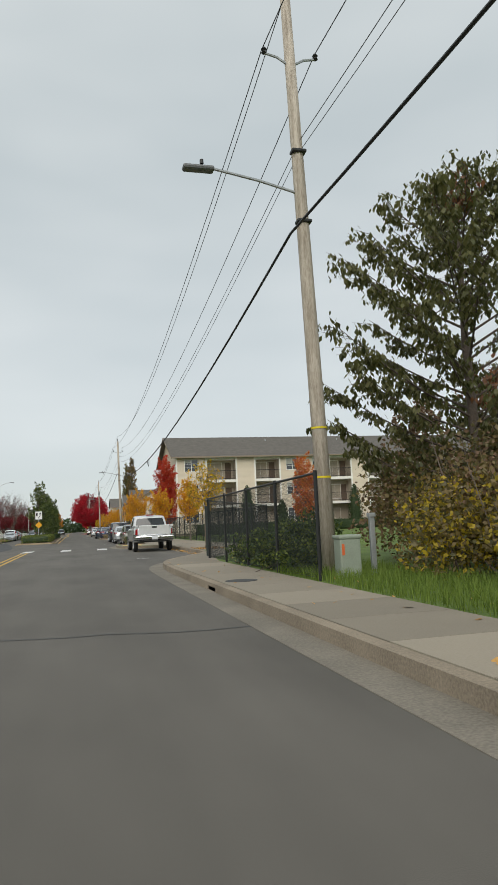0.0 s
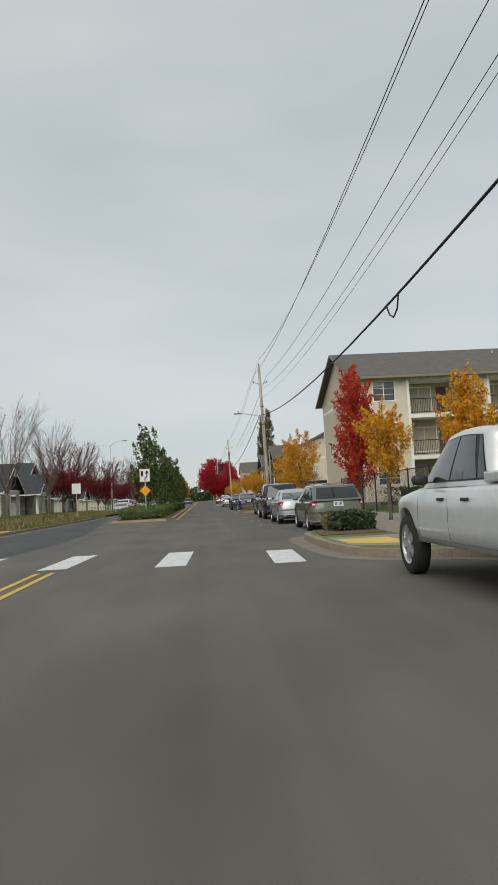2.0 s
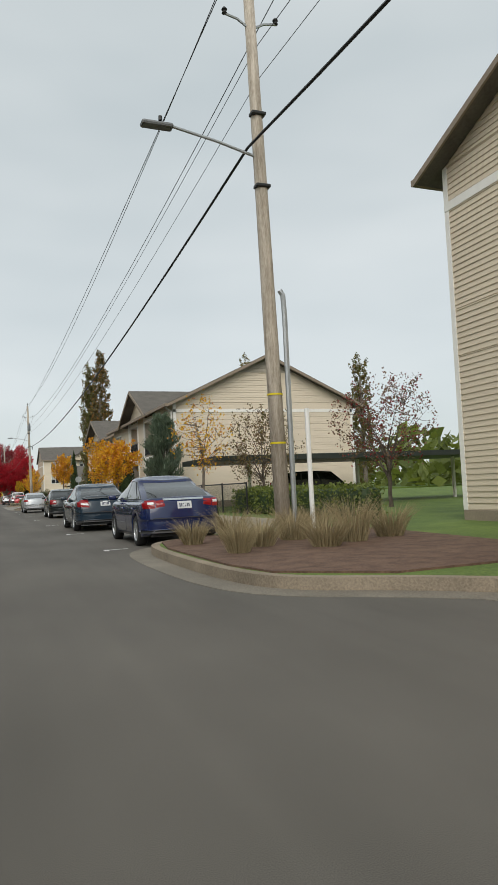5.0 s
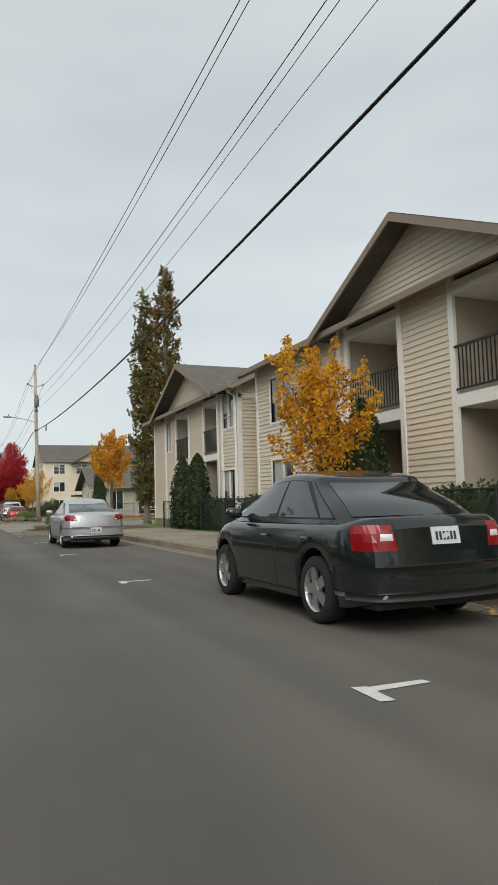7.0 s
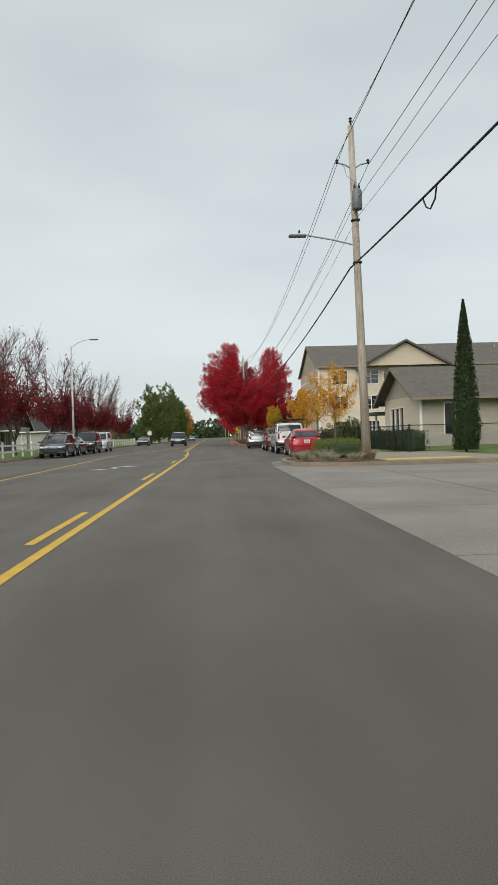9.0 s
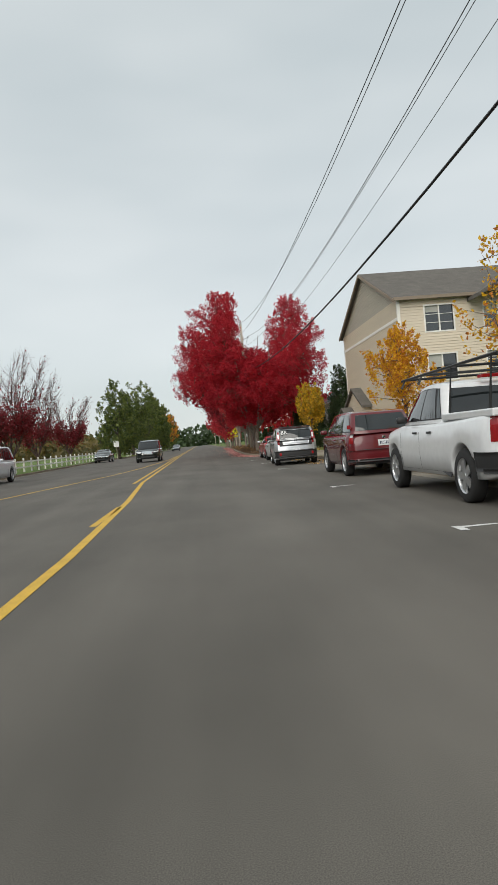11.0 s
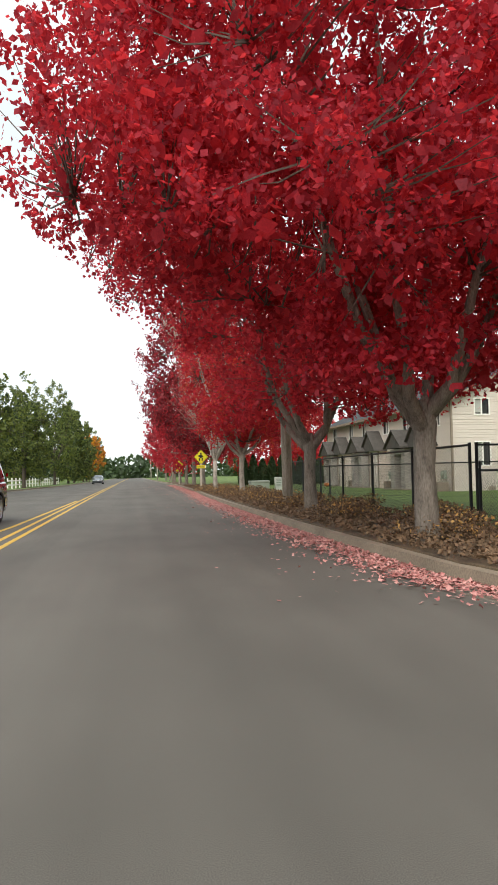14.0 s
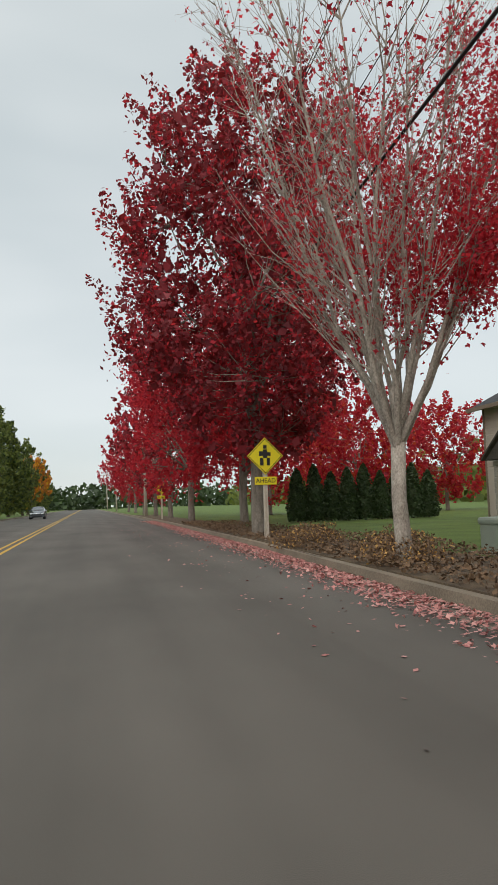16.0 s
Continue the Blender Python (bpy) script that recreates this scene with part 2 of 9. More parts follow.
# ---- mesh helpers ----
class Mesh:
    """Collects vertices and faces for one mesh."""

    def __init__(self):
        self.v, self.f = [], []

    def add(self, verts, faces):
        k = len(self.v)
        self.v.extend([tuple(p) for p in verts])
        self.f.extend([tuple(i + k for i in q) for q in faces])
        return self

    def box(self, a, b):
        (x0, y0, z0), (x1, y1, z1) = a, b
        return self.add([(x0, y0, z0), (x1, y0, z0), (x1, y1, z0), (x0, y1, z0), (x0, y0, z1), (x1, y0, z1), (x1, y1, z1), (x0, y1, z1)],
                        [(0, 3, 2, 1), (4, 5, 6, 7), (0, 1, 5, 4), (1, 2, 6, 5), (2, 3, 7, 6), (3, 0, 4, 7)])

    def bevel_box(self, a, b, r):
        """A box whose edges are cut off by r."""
        bm = bmesh.new()
        c, s = [(p + q) / 2 for p, q in zip(a, b)], [abs(q - p) for p, q in zip(a, b)]
        bmesh.ops.create_cube(bm, size=1, matrix=Matrix.Translation(c) @ Matrix.Diagonal((*s, 1)))
        bmesh.ops.bevel(bm, geom=list(bm.edges), offset=min(r, min(s) * 0.45), segments=2, affect="EDGES", profile=0.5)
        bm.verts.index_update()
        self.add([v.co for v in bm.verts], [[v.index for v in f.verts] for f in bm.faces])
        bm.free()
        return self

    def quad(self, *pts):
        return self.add(pts, [tuple(range(len(pts)))])

    def prism(self, poly, z0, z1):
        """An upright prism over an outline of (x, y), counter-clockwise."""
        n = len(poly)
        return self.add([(x, y, z0) for x, y in poly] + [(x, y, z1) for x, y in poly],
                        [tuple(range(n))[::-1], tuple(range(n, 2 * n))] + [(i, (i + 1) % n, n + (i + 1) % n, n + i) for i in range(n)])

    def tube(self, pts, radii, sides=6, caps=True):
        pts = [Vector(p) for p in pts]
        rings = []
        for i, p in enumerate(pts):
            d = (pts[min(i + 1, len(pts) - 1)] - pts[max(i - 1, 0)]).normalized()
            a = d.cross(Vector((0.31, 0.17, 0.93)))
            if a.length < 0.05:
                a = d.cross(Vector((1, 0, 0)))
            a.normalize()
            b = d.cross(a)
            r = radii[i] if isinstance(radii, (list, tuple)) else radii
            rings.append([p + a * r * math.cos(2 * math.pi * k / sides) + b * r * math.sin(2 * math.pi * k / sides) for k in range(sides)])
        vs = [q for ring in rings for q in ring]
        fs = [(i * sides + k, (i + 1) * sides + k, (i + 1) * sides + (k + 1) % sides, i * sides + (k + 1) % sides)
              for i in range(len(pts) - 1) for k in range(sides)]
        if caps:
            fs += [tuple(range(sides)), tuple(range(len(vs) - sides, len(vs)))[::-1]]
        return self.add(vs, fs)

    def lathe(self, profile, axis="z", at=(0, 0, 0), sides=20):
        """A turned form from (radius, height) pairs about an axis."""
        vs = []
        for r, h in profile:
            for k in range(sides):
                c, s = r * math.cos(2 * math.pi * k / sides), r * math.sin(2 * math.pi * k / sides)
                p = {"z": (c, s, h), "x": (h, c, s), "y": (s, h, c)}[axis]
                vs.append(tuple(a + b for a, b in zip(p, at)))
        n = len(profile)
        fs = [(i * sides + k, i * sides + (k + 1) % sides, (i + 1) * sides + (k + 1) % sides, (i + 1) * sides + k) for i in range(n - 1) for k in range(sides)]
        return self.add(vs, fs)


def mesh_of(name, mb, mat, smooth=False):
    me = bpy.data.meshes.new(name)
    if name in ("wall", "recess_wall", "gable", "gable_peak", "cross_gable", "porch_gable", "entry_shed"):
        seen, to = {}, []
        for p in mb.v:
            to.append(seen.setdefault(tuple(round(c, 3) for c in p), len(seen)))
        faces = [tuple(dict.fromkeys(to[i] for i in f)) for f in mb.f]
        mb.v, mb.f = list(seen), [f for f in faces if len(f) > 2]
    me.from_pydata(mb.v, [], mb.f)
    me.materials.append(mat)
    if smooth:
        me.polygons.foreach_set("use_smooth", [True] * len(me.polygons))
    me.update()
    return me


def part(name, mb, mat=None, parent=None, label="", smooth=False):
    """Links what mb holds as one mesh object, under a thing or a part."""
    me = mb if isinstance(mb, bpy.types.Mesh) else mesh_of(name, mb, mat, smooth)
    ob = new(name, me)
    if parent is not None:
        ob.parent = parent
    return tagged(ob, label=label)


def thing(name, label, category, at=(0, 0, 0), turn=0.0, group="", kind=""):
    """An empty at the base of a thing, for its parts."""
    ob = new(name)
    ob.matrix_basis = pose(*at, 0, 0, turn)
    return tagged(ob, label, category, group, kind)


def solid(name, mb, mat, label, category="", group="", kind="", smooth=False):
    return tagged(part(name, mb, mat, None, "", smooth), label, category, group, kind)


KITE = ((0, -0.5), (0.36, 0.08), (0, 0.6), (-0.36, 0.08))
MAPLE = ((0, -0.5), (0.5, -0.25), (0.28, 0.0), (0.55, 0.3), (0, 0.7), (-0.55, 0.3), (-0.28, 0.0), (-0.5, -0.25))
LOBED = ((0, -0.5), (0.56, -0.1), (0.2, 0.1), (0, 0.68), (-0.2, 0.1), (-0.56, -0.1))


def leaf_mesh(name, centres, size, mat, rng, flat=0.0, outline=KITE):
    """Leaves of one outline, one at each centre."""
    c = np.asarray(centres, float)
    n, k = len(c), len(outline)
    a = rng.normal(size=(n, 3))
    a[:, 2] *= 1 - flat
    a /= np.linalg.norm(a, axis=1)[:, None]
    b = rng.normal(size=(n, 3))
    b[:, 2] *= 1 - flat
    b -= a * (a * b).sum(1)[:, None]
    b /= np.linalg.norm(b, axis=1)[:, None]
    s = size * rng.uniform(0.6, 1.3, (n, 1))
    v = np.stack([c + b * s * p + a * s * q for p, q in outline], 1).reshape(-1, 3)
    me = bpy.data.meshes.new(name)
    me.vertices.add(k * n)
    me.vertices.foreach_set("co", v.ravel())
    me.loops.add(k * n)
    me.loops.foreach_set("vertex_index", np.arange(k * n))
    me.polygons.add(n)
    me.polygons.foreach_set("loop_start", np.arange(0, k * n, k))
    me.update(calc_edges=True)
    me.materials.append(mat)
    return me


def text_mesh(body, size, mat, name="lettering"):
    cu = bpy.data.curves.new(name, "FONT")
    cu.body, cu.size, cu.align_x, cu.align_y, cu.extrude = body, size, "CENTER", "CENTER", 0.002
    tmp = bpy.data.objects.new(name, cu)
    scene.collection.objects.link(tmp)
    me = bpy.data.meshes.new_from_object(tmp.evaluated_get(bpy.context.evaluated_depsgraph_get()))
    bpy.data.objects.remove(tmp)
    me.materials.clear()
    me.materials.append(mat)
    return me


# ---- ground, road and pavements ----
KERB_SOUTH = [(2.35, -90), (2.35, 19.5), (2.6, 21.8), (3.3, 23.8), (4.6, 26.3), (5.15, 28.5), (5.15, 40.6), (4.4, 41.5), (3.2, 42.1), (2.6, 43.2),
              (2.55, 48.0), (2.8, 49.3), (3.8, 50.6), (5.2, 51.6), (5.2, 81.5), (4.2, 82.6), (3.1, 83.4), (2.8, 84.8), (2.8, 88.4), (3.1, 90.0),
              (4.2, 90.9), (5.3, 91.6), (5.35, 138.3), (4.2, 139.6), (3.2, 140.4), (2.7, 141.8), (2.65, 143.4), (3.1, 144.6), (5.5, 145.4), (13.5, 146.0)]
KERB_NORTH = [(13.5, 162.6), (6.0, 163.2), (3.7, 163.8), (2.8, 165.2), (2.75, 168.4), (3.2, 170.2), (4.4, 171.2), (5.5, 172.0), (5.6, 215.5), (5.4, 217.0),
              (4.6, 217.9), (3.8, 219.3), (3.5, 221.5), (3.45, 228), (3.6, 240), (3.9, 252), (4.3, 262), (4.8, 285), (5.0, 320), (5.0, 700)]
KERB_LEFT = [(-9.4, -90), (-9.4, 62), (-9.3, 95), (-10.5, 106), (-12.1, 118), (-12.3, 262), (-10.5, 285), (-9.0, 310), (-9.0, 700)]


def smooth_line(pts, step=0.35, rounds=2):
    """Rounds the corners of an open line by cutting them."""
    for _ in range(rounds):
        out = [pts[0]]
        for a, b in zip(pts, pts[1:]):
            d = math.dist(a, b)
            k = min(0.25, 1.2 / d)
            out += [(a[0] + (b[0] - a[0]) * k, a[1] + (b[1] - a[1]) * k), (b[0] + (a[0] - b[0]) * k, b[1] + (a[1] - b[1]) * k)]
        pts = out + [pts[-1]]
    return pts


def offset_line(pts, d):
    """The line moved d metres to its right side."""
    out = []
    for i, p in enumerate(pts):
        a, b = pts[max(i - 1, 0)], pts[min(i + 1, len(pts) - 1)]
        t = Vector((b[0] - a[0], b[1] - a[1])).normalized()
        out.append((p[0] + t.y * d, p[1] - t.x * d))
    return out


def band(mb, a, b, z0, z1):
    """A raised band between two lines of equal count, with its two long sides."""
    n = len(a)
    mb.add([(x, y, z1) for x, y in a] + [(x, y, z1) for x, y in b] + [(x, y, z0) for x, y in a] + [(x, y, z0) for x, y in b],
           [q for i in range(n - 1) for q in ((i, n + i, n + i + 1, i + 1), (2 * n + i, i, i + 1, 2 * n + i + 1), (n + i, 3 * n + i, 3 * n + i + 1, n + i + 1))])
    return mb


ground = solid("ground", Mesh().quad((-1500, -800, -0.06), (1500, -800, -0.06), (1500, 2600, -0.06), (-1500, 2600, -0.06)), GRASS,
               "rough green grass stretching to the horizon", "ground", kind="structure")
road = solid("road", Mesh().prism([(-13, -90), (14.5, -90), (14.5, 700), (-13, 700)], -0.3, 0.0), ASPHALT,
             "worn grey asphalt street with faded markings", "road", kind="structure")

k_south, k_north, k_left = smooth_line(KERB_SOUTH), smooth_line(KERB_NORTH), smooth_line(KERB_LEFT)
for k_line, side in ((k_south, 1), (k_north, 1), (k_left, -1)):
    inner, gut = offset_line(k_line, 0.16 * side), offset_line(k_line, -0.42 * side)
    kerb_mesh = Mesh()
    if side > 0:
        band(kerb_mesh, k_line, inner, -0.05, 0.15)
    else:
        band(kerb_mesh, inner, k_line, -0.05, 0.15)
    solid("kerb", kerb_mesh, KERB, "weathered concrete kerb along the street", "kerb", kind="structure")
    gm = Mesh()
    band(gm, *((gut, k_line) if side > 0 else (k_line, gut)), -0.05, 0.006)
    solid("gutter", gm, GUTTER, "pale concrete gutter strip beside the kerb", "gutter", kind="structure")
    far = 120 * side
    outline = inner + [(far, inner[-1][1]), (far, inner[0][1])]
    solid("verge", Mesh().prism(outline if side > 0 else outline[::-1], -0.3, 0.145), GRASS, "grassy verge behind the kerb", "verge", kind="structure")

# left verge gets its own soil strip further down; driveway apron of concrete panels
apron = thing("driveway", "pale concrete driveway apron with jointed panels", "driveway", kind="structure")
for i, x0 in enumerate((2.2, 5.2, 8.6, 11.6)):
    for j in range(4):
        y0, y1 = 146.1 + j * 4.15, 146.1 + (j + 1) * 4.15 - 0.03
        part("panel", Mesh().prism([(x0, y0), (x0 + (3.0, 3.4, 3.0, 2.9)[i] - 0.03, y0), (x0 + (3.0, 3.4, 3.0, 2.9)[i] - 0.03, y1), (x0, y1)], -0.05, 0.012 + 0.002 * i), APRON, apron)
apron_wing = Mesh()
apron_wing.prism([(2.2, 146.07), (2.2, 145.0), (3.0, 144.9), (5.4, 145.7), (13.4, 146.05)], -0.05, 0.010)
apron_wing.prism([(2.2, 162.73), (13.4, 162.73), (5.9, 163.1), (3.6, 163.7), (2.2, 165.2)], -0.05, 0.010)
part("wing", apron_wing, APRON, apron)

# sidewalks as separate slabs
walkway = thing("pavement", "pale jointed concrete sidewalk with stains", "pavement", kind="structure")
SLABS = {}


def slab(x0, x1, y0, y1, z=0.158):
    key = (round(x1 - x0, 3), round(y1 - y0, 3))
    if key not in SLABS:
        SLABS[key] = mesh_of("slab", Mesh().prism([(0, 0), (key[0] - 0.012, 0), (key[0] - 0.012, key[1] - 0.012), (0, key[1] - 0.012)], -0.1, 0.0), CONCRETE)
    ob = new("slab", SLABS[key])
    ob.parent, ob.location = walkway, (x0, y0, z)


for i in range(18):
    slab(2.52, 4.0, -8 + i * 1.5, -6.5 + i * 1.5)
part("slab", Mesh().prism([(2.5, -89), (4.0, -89), (4.0, -8.02), (2.5, -8.02)], 0.1, 0.158), CONCRETE, walkway)
part("slab_bed", Mesh().prism([(2.43, 19.02), (3.9, 19.02), (5.2, 28.0), (5.23, 30.4), (5.2, 28.6), (4.68, 26.55), (3.4, 24.05), (2.72, 21.95), (2.5, 20.6)], 0.1, 0.1485), CONCRETE, walkway)
part("slab", Mesh().prism([(2.53, 19.02), (4.0, 19.02), (4.0, 21.9), (8.3, 29.5), (8.3, 30.46), (5.33, 30.46), (5.33, 28.6), (4.85, 26.5), (3.58, 24.0), (2.88, 21.9), (2.62, 20.6)], 0.1, 0.158), CONCRETE, walkway)
for y0, n, x0, x1 in ((30.5, 7, 5.33, 8.3), (52.5, 19, 5.38, 8.3), (92.5, 31, 5.53, 8.5), (173, 28, 5.78, 8.6)):
    for i in range(n):
        for xa, xb in ((x0, (x0 + x1) / 2), ((x0 + x1) / 2, x1)):
            slab(xa, xb, y0 + i * 1.5, y0 + (i + 1) * 1.5)
part("slab", Mesh().prism([(5.33, 41.1), (8.3, 41.1), (8.3, 52.4), (5.4, 52.4), (4.6, 51.2), (4.6, 41.8)], 0.1, 0.158), CONCRETE, walkway)
part("slab", Mesh().prism([(2.85, 43.6), (4.56, 42.0), (4.56, 46.0), (2.8, 46.0)], 0.1, 0.157), CONCRETE, walkway)
part("tactile_pad", Mesh().prism([(2.9, 44.0), (4.0, 43.2), (4.0, 45.2), (2.9, 45.2)], 0.1, 0.164), TACTILE, walkway, "yellow tactile warning pad")
part("tactile_pad", Mesh().prism([(6.2, 164.2), (9.4, 164.2), (9.4, 165.1), (6.2, 165.1)], 0.1, 0.172), TACTILE, walkway, "yellow tactile warning pad")
part("slab", Mesh().prism([(6.1, 163.6), (11.0, 163.2), (11.0, 173.0), (6.1, 173.0)], 0.1, 0.160), CONCRETE, walkway)
part("slab", Mesh().prism([(-11.4, 60.0), (-9.6, 60.0), (-9.6, 66.0), (-11.4, 66.0)], 0.1, 0.158), CONCRETE, walkway)
part("slab", Mesh().prism([(-12.0, 20.0), (-9.65, 20.0), (-9.65, 59.9), (-12.0, 59.9)], 0.1, 0.158), CONCRETE, walkway)
part("tactile_pad", Mesh().prism([(-10.6, 64.0), (-9.62, 64.0), (-9.62, 65.3), (-10.6, 65.3)], 0.1, 0.164), TACTILE, walkway, "yellow tactile warning pad")

# planted islands in the kerb bulbs
for label, poly, mat in (("bark mulch bed in the kerb bulb", [(2.85, 47.0), (4.5, 47.0), (4.5, 50.6), (3.9, 50.4), (3.05, 49.2)], MULCH),
                         ("reddish bark mulch bed with grasses", [(3.2, 83.9), (4.3, 82.9), (7.5, 82.9), (8.2, 90.6), (4.3, 90.6), (3.3, 89.8), (3.02, 88.2), (3.02, 85.0)], MULCH),
                         ("bark mulch bed beside the driveway", [(2.95, 142.0), (3.4, 140.8), (4.3, 139.9), (8.3, 139.9), (8.3, 145.2), (5.6, 145.1), (3.3, 144.3), (2.92, 143.3)], MULCH),
                         ("bark mulch bed at the pole", [(3.05, 165.4), (3.9, 164.1), (6.0, 163.5), (6.05, 171.6), (4.6, 170.9), (3.5, 170.0), (3.02, 168.3)], MULCH),
                         ("leafy soil bed under the maples", [(3.66, 221.6), (3.62, 228), (3.77, 240), (4.07, 252), (4.47, 262), (4.97, 285), (5.17, 320), (7.2, 320), (6.9, 285), (6.5, 262), (6.3, 219.0), (4.9, 218.4), (4.0, 219.8)], SOIL),
                         ("leafy soil pit round a street tree", [(5.4, 30.2), (6.3, 30.2), (6.3, 32.6), (5.4, 32.6)], SOIL),
                         ("leafy soil pit round a street tree", [(5.6, 108.4), (6.5, 108.4), (6.5, 110.8), (5.6, 110.8)], SOIL)):
    solid("planting_bed", Mesh().prism(poly, 0.05, 0.172), mat, label, "planting bed", kind="structure")

# median island
med = [(-5.9, 74.6), (-5.2, 73.7), (-2.4, 73.6), (-1.95, 74.4), (-2.25, 120), (-2.45, 136.0), (-3.1, 136.9), (-5.6, 137.0), (-6.0, 136.0)]
island = thing("median_island", "planted median island with tan concrete kerb", "median", kind="structure")
med_in = [(-5.7, 74.8), (-5.1, 73.95), (-2.5, 73.85), (-2.15, 74.5), (-2.45, 120), (-2.65, 135.8), (-3.2, 136.7), (-5.5, 136.8), (-5.8, 135.9)]
part("kerb", Mesh().prism(med, -0.05, 0.14), KERB_TAN, island)
part("soil", Mesh().prism(med_in, 0.0, 0.165), SOIL, island)

# road markings
markings = thing("road_marking", "worn white and yellow paint on the asphalt", "road marking", kind="structure")


def stripe(name, pts, w, mat, z=0.005):
    mb = Mesh()
    a, b = offset_line(pts, -w / 2), offset_line(pts, w / 2)
    n = len(pts)
    mb.add([(x, y, z) for x, y in a] + [(x, y, z) for x, y in b], [(i, n + i, n + i + 1, i + 1) for i in range(n - 1)])
    part(name, mb, mat, markings)


for x, y0, y1 in ((1.55, 42.4, 45.3), (-0.62, 43.0, 46.4), (-2.95, 43.8, 47.1), (-5.25, 44.4, 47.8), (-7.5, 45.0, 48.4)):
    stripe("crosswalk_bar", [(x - 0.05, y0), (x + 0.05, y1)], 0.58, WHITE_PAINT)
for dx in (-0.14, 0.14):
    stripe("yellow_line", [(-3.05 + dx, -90), (-2.98 + dx, 43.2)], 0.11, YELLOW_PAINT)
    stripe("yellow_line", [(-2.25 + dx, 196), (-2.35 + dx, 222), (-2.5 + dx, 260), (-2.5 + dx, 600)], 0.11, YELLOW_PAINT)
stripe("yellow_line", [(-1.75, 74.2), (-1.9, 120), (-1.98, 134), (-1.92, 146), (-1.74, 163), (-1.6, 180), (-1.75, 188), (-2.1, 196)], 0.13, YELLOW_PAINT)
for y0 in (147.8, 159.6, 171.4, 183.2):
    stripe("yellow_dash", [(-2.2 + 0.011 * (y0 - 148), y0), (-2.17 + 0.011 * (y0 - 148), y0 + 3.4)], 0.12, YELLOW_PAINT)
stripe("yellow_line", [(-6.5, 138.5), (-6.7, 165), (-7.0, 188), (-4.4, 206), (-3.7, 214), (-2.9, 232), (-2.75, 250)], 0.12, YELLOW_PAINT)
stripe("yellow_line", [(-6.0, 74.0), (-6.15, 137.5)], 0.12, YELLOW_PAINT)
arrow = Mesh()
for s in (1, -1):
    for k in range(8):
        a0, a1 = math.pi / 2 * k / 8, math.pi / 2 * (k + 1) / 8
        pts = [(-4.1 + s * (1.0 - r * math.cos(a)) * 1.0 - s * 1.0 + s * 0.85, 168.4 + s * 1.4 * math.sin(a) * r) for r, a in ((0.95, a0), (1.2, a0), (1.2, a1), (0.95, a1))]
        arrow.quad(*[(-4.1 + 0.55 * (x + 4.1), 168.4 + 0.8 * (y - 168.4), 0.006) for x, y in pts])
    arrow.quad(*[(-4.1 + 0.55 * s * (0.85 + u), 168.4 + 0.8 * s * (1.45 + v), 0.006) for u, v in ((-0.35, -0.5), (0.75, 0.1), (-0.35, 0.7))])
part("turn_arrow", arrow, WHITE_PAINT, markings)
for y in (27.7, 58.9, 64.6, 71.6, 90.8, 97.6, 104.7, 111.8, 118.9, 126.0, 132.9, 139.7, 176.0 + 3.6, 187.0, 197.6, 204.6, 211.0, 215.2):
    x0 = 2.3 if y < 170 else 2.85
    part("parking_mark", Mesh().quad((x0, y - 0.06, 0.005), (x0 + 0.52, y - 0.045, 0.005), (x0 + 0.5, y + 0.035, 0.005), (x0, y + 0.05, 0.005))
         .quad((x0 - 0.02, y - 0.26, 0.006), (x0 + 0.08, y - 0.28, 0.006), (x0 + 0.09, y + 0.06, 0.006), (x0 - 0.01, y + 0.09, 0.006)), WHITE_PAINT, markings)
# seams and patches in the asphalt
rng = np.random.default_rng(5)
TAR = material("tar_seam", (0.05, 0.05, 0.05), 0.7)
PATCH = asphalt_material("asphalt_patch", (0.028, 0.029, 0.03), (0.098, 0.1, 0.1))
for x0, x1, y, d in ((-3.2, 2.2, 8.2, 0.9), (-9.0, -2.8, 58.0, 2.0), (-8.8, -4.5, 66.0, 1.5), (-2, 5.0, 55, 0.7)):
    pts = [(x0 + (x1 - x0) * k / 14, y + d * math.sin(k * 0.35) * 0.3 + rng.uniform(-0.06, 0.06)) for k in range(15)]
    stripe("seam", pts, 0.05, TAR, 0.004)
part("patch", Mesh().add([(-8.95, 42, 0.003), (-5.2, 47.5, 0.003), (-4.7, 54, 0.003), (-5.3, 63, 0.003), (-6.6, 76, 0.003), (-8.9, 96, 0.003)], [(0, 1, 2, 3, 4, 5)]), PATCH, markings)
storm_drain = thing("storm_drain", "rusty kerb inlet with dark opening", "storm drain", at=(2.36, 12.5, 0), kind="structure")
part("opening", Mesh().box((-0.01, -0.32, 0.02), (0.2, 0.32, 0.085)), SIGN_BLACK, storm_drain)
part("lid", Mesh().prism([(0.55 + 0.3 * math.cos(k * math.pi / 12), 0.3 * math.sin(k * math.pi / 12)) for k in range(24)], 0.1, 0.166), PATCH, storm_drain)


# ---- buildings ----
def siding(mb, o, u, n, rows, lap=0.14, proud=0.024):
    """Lapped boards on an upright plane: o origin, u along, n outward; rows of (z0, z1, u-range at z0, u-range at z1)."""
    for z0, z1, (a0, a1), (b0, b1) in rows:
        p = [Vector((o[0] + u[0] * s + n[0] * d, o[1] + u[1] * s + n[1] * d, z)) for s, z, d in ((a0, z0, proud), (a1, z0, proud), (b1, z1, 0.0), (b0, z1, 0.0), (a0, z0, 0.0), (a1, z0, 0.0))]
        mb.add(p, [(0, 1, 2, 3), (4, 5, 1, 0)])


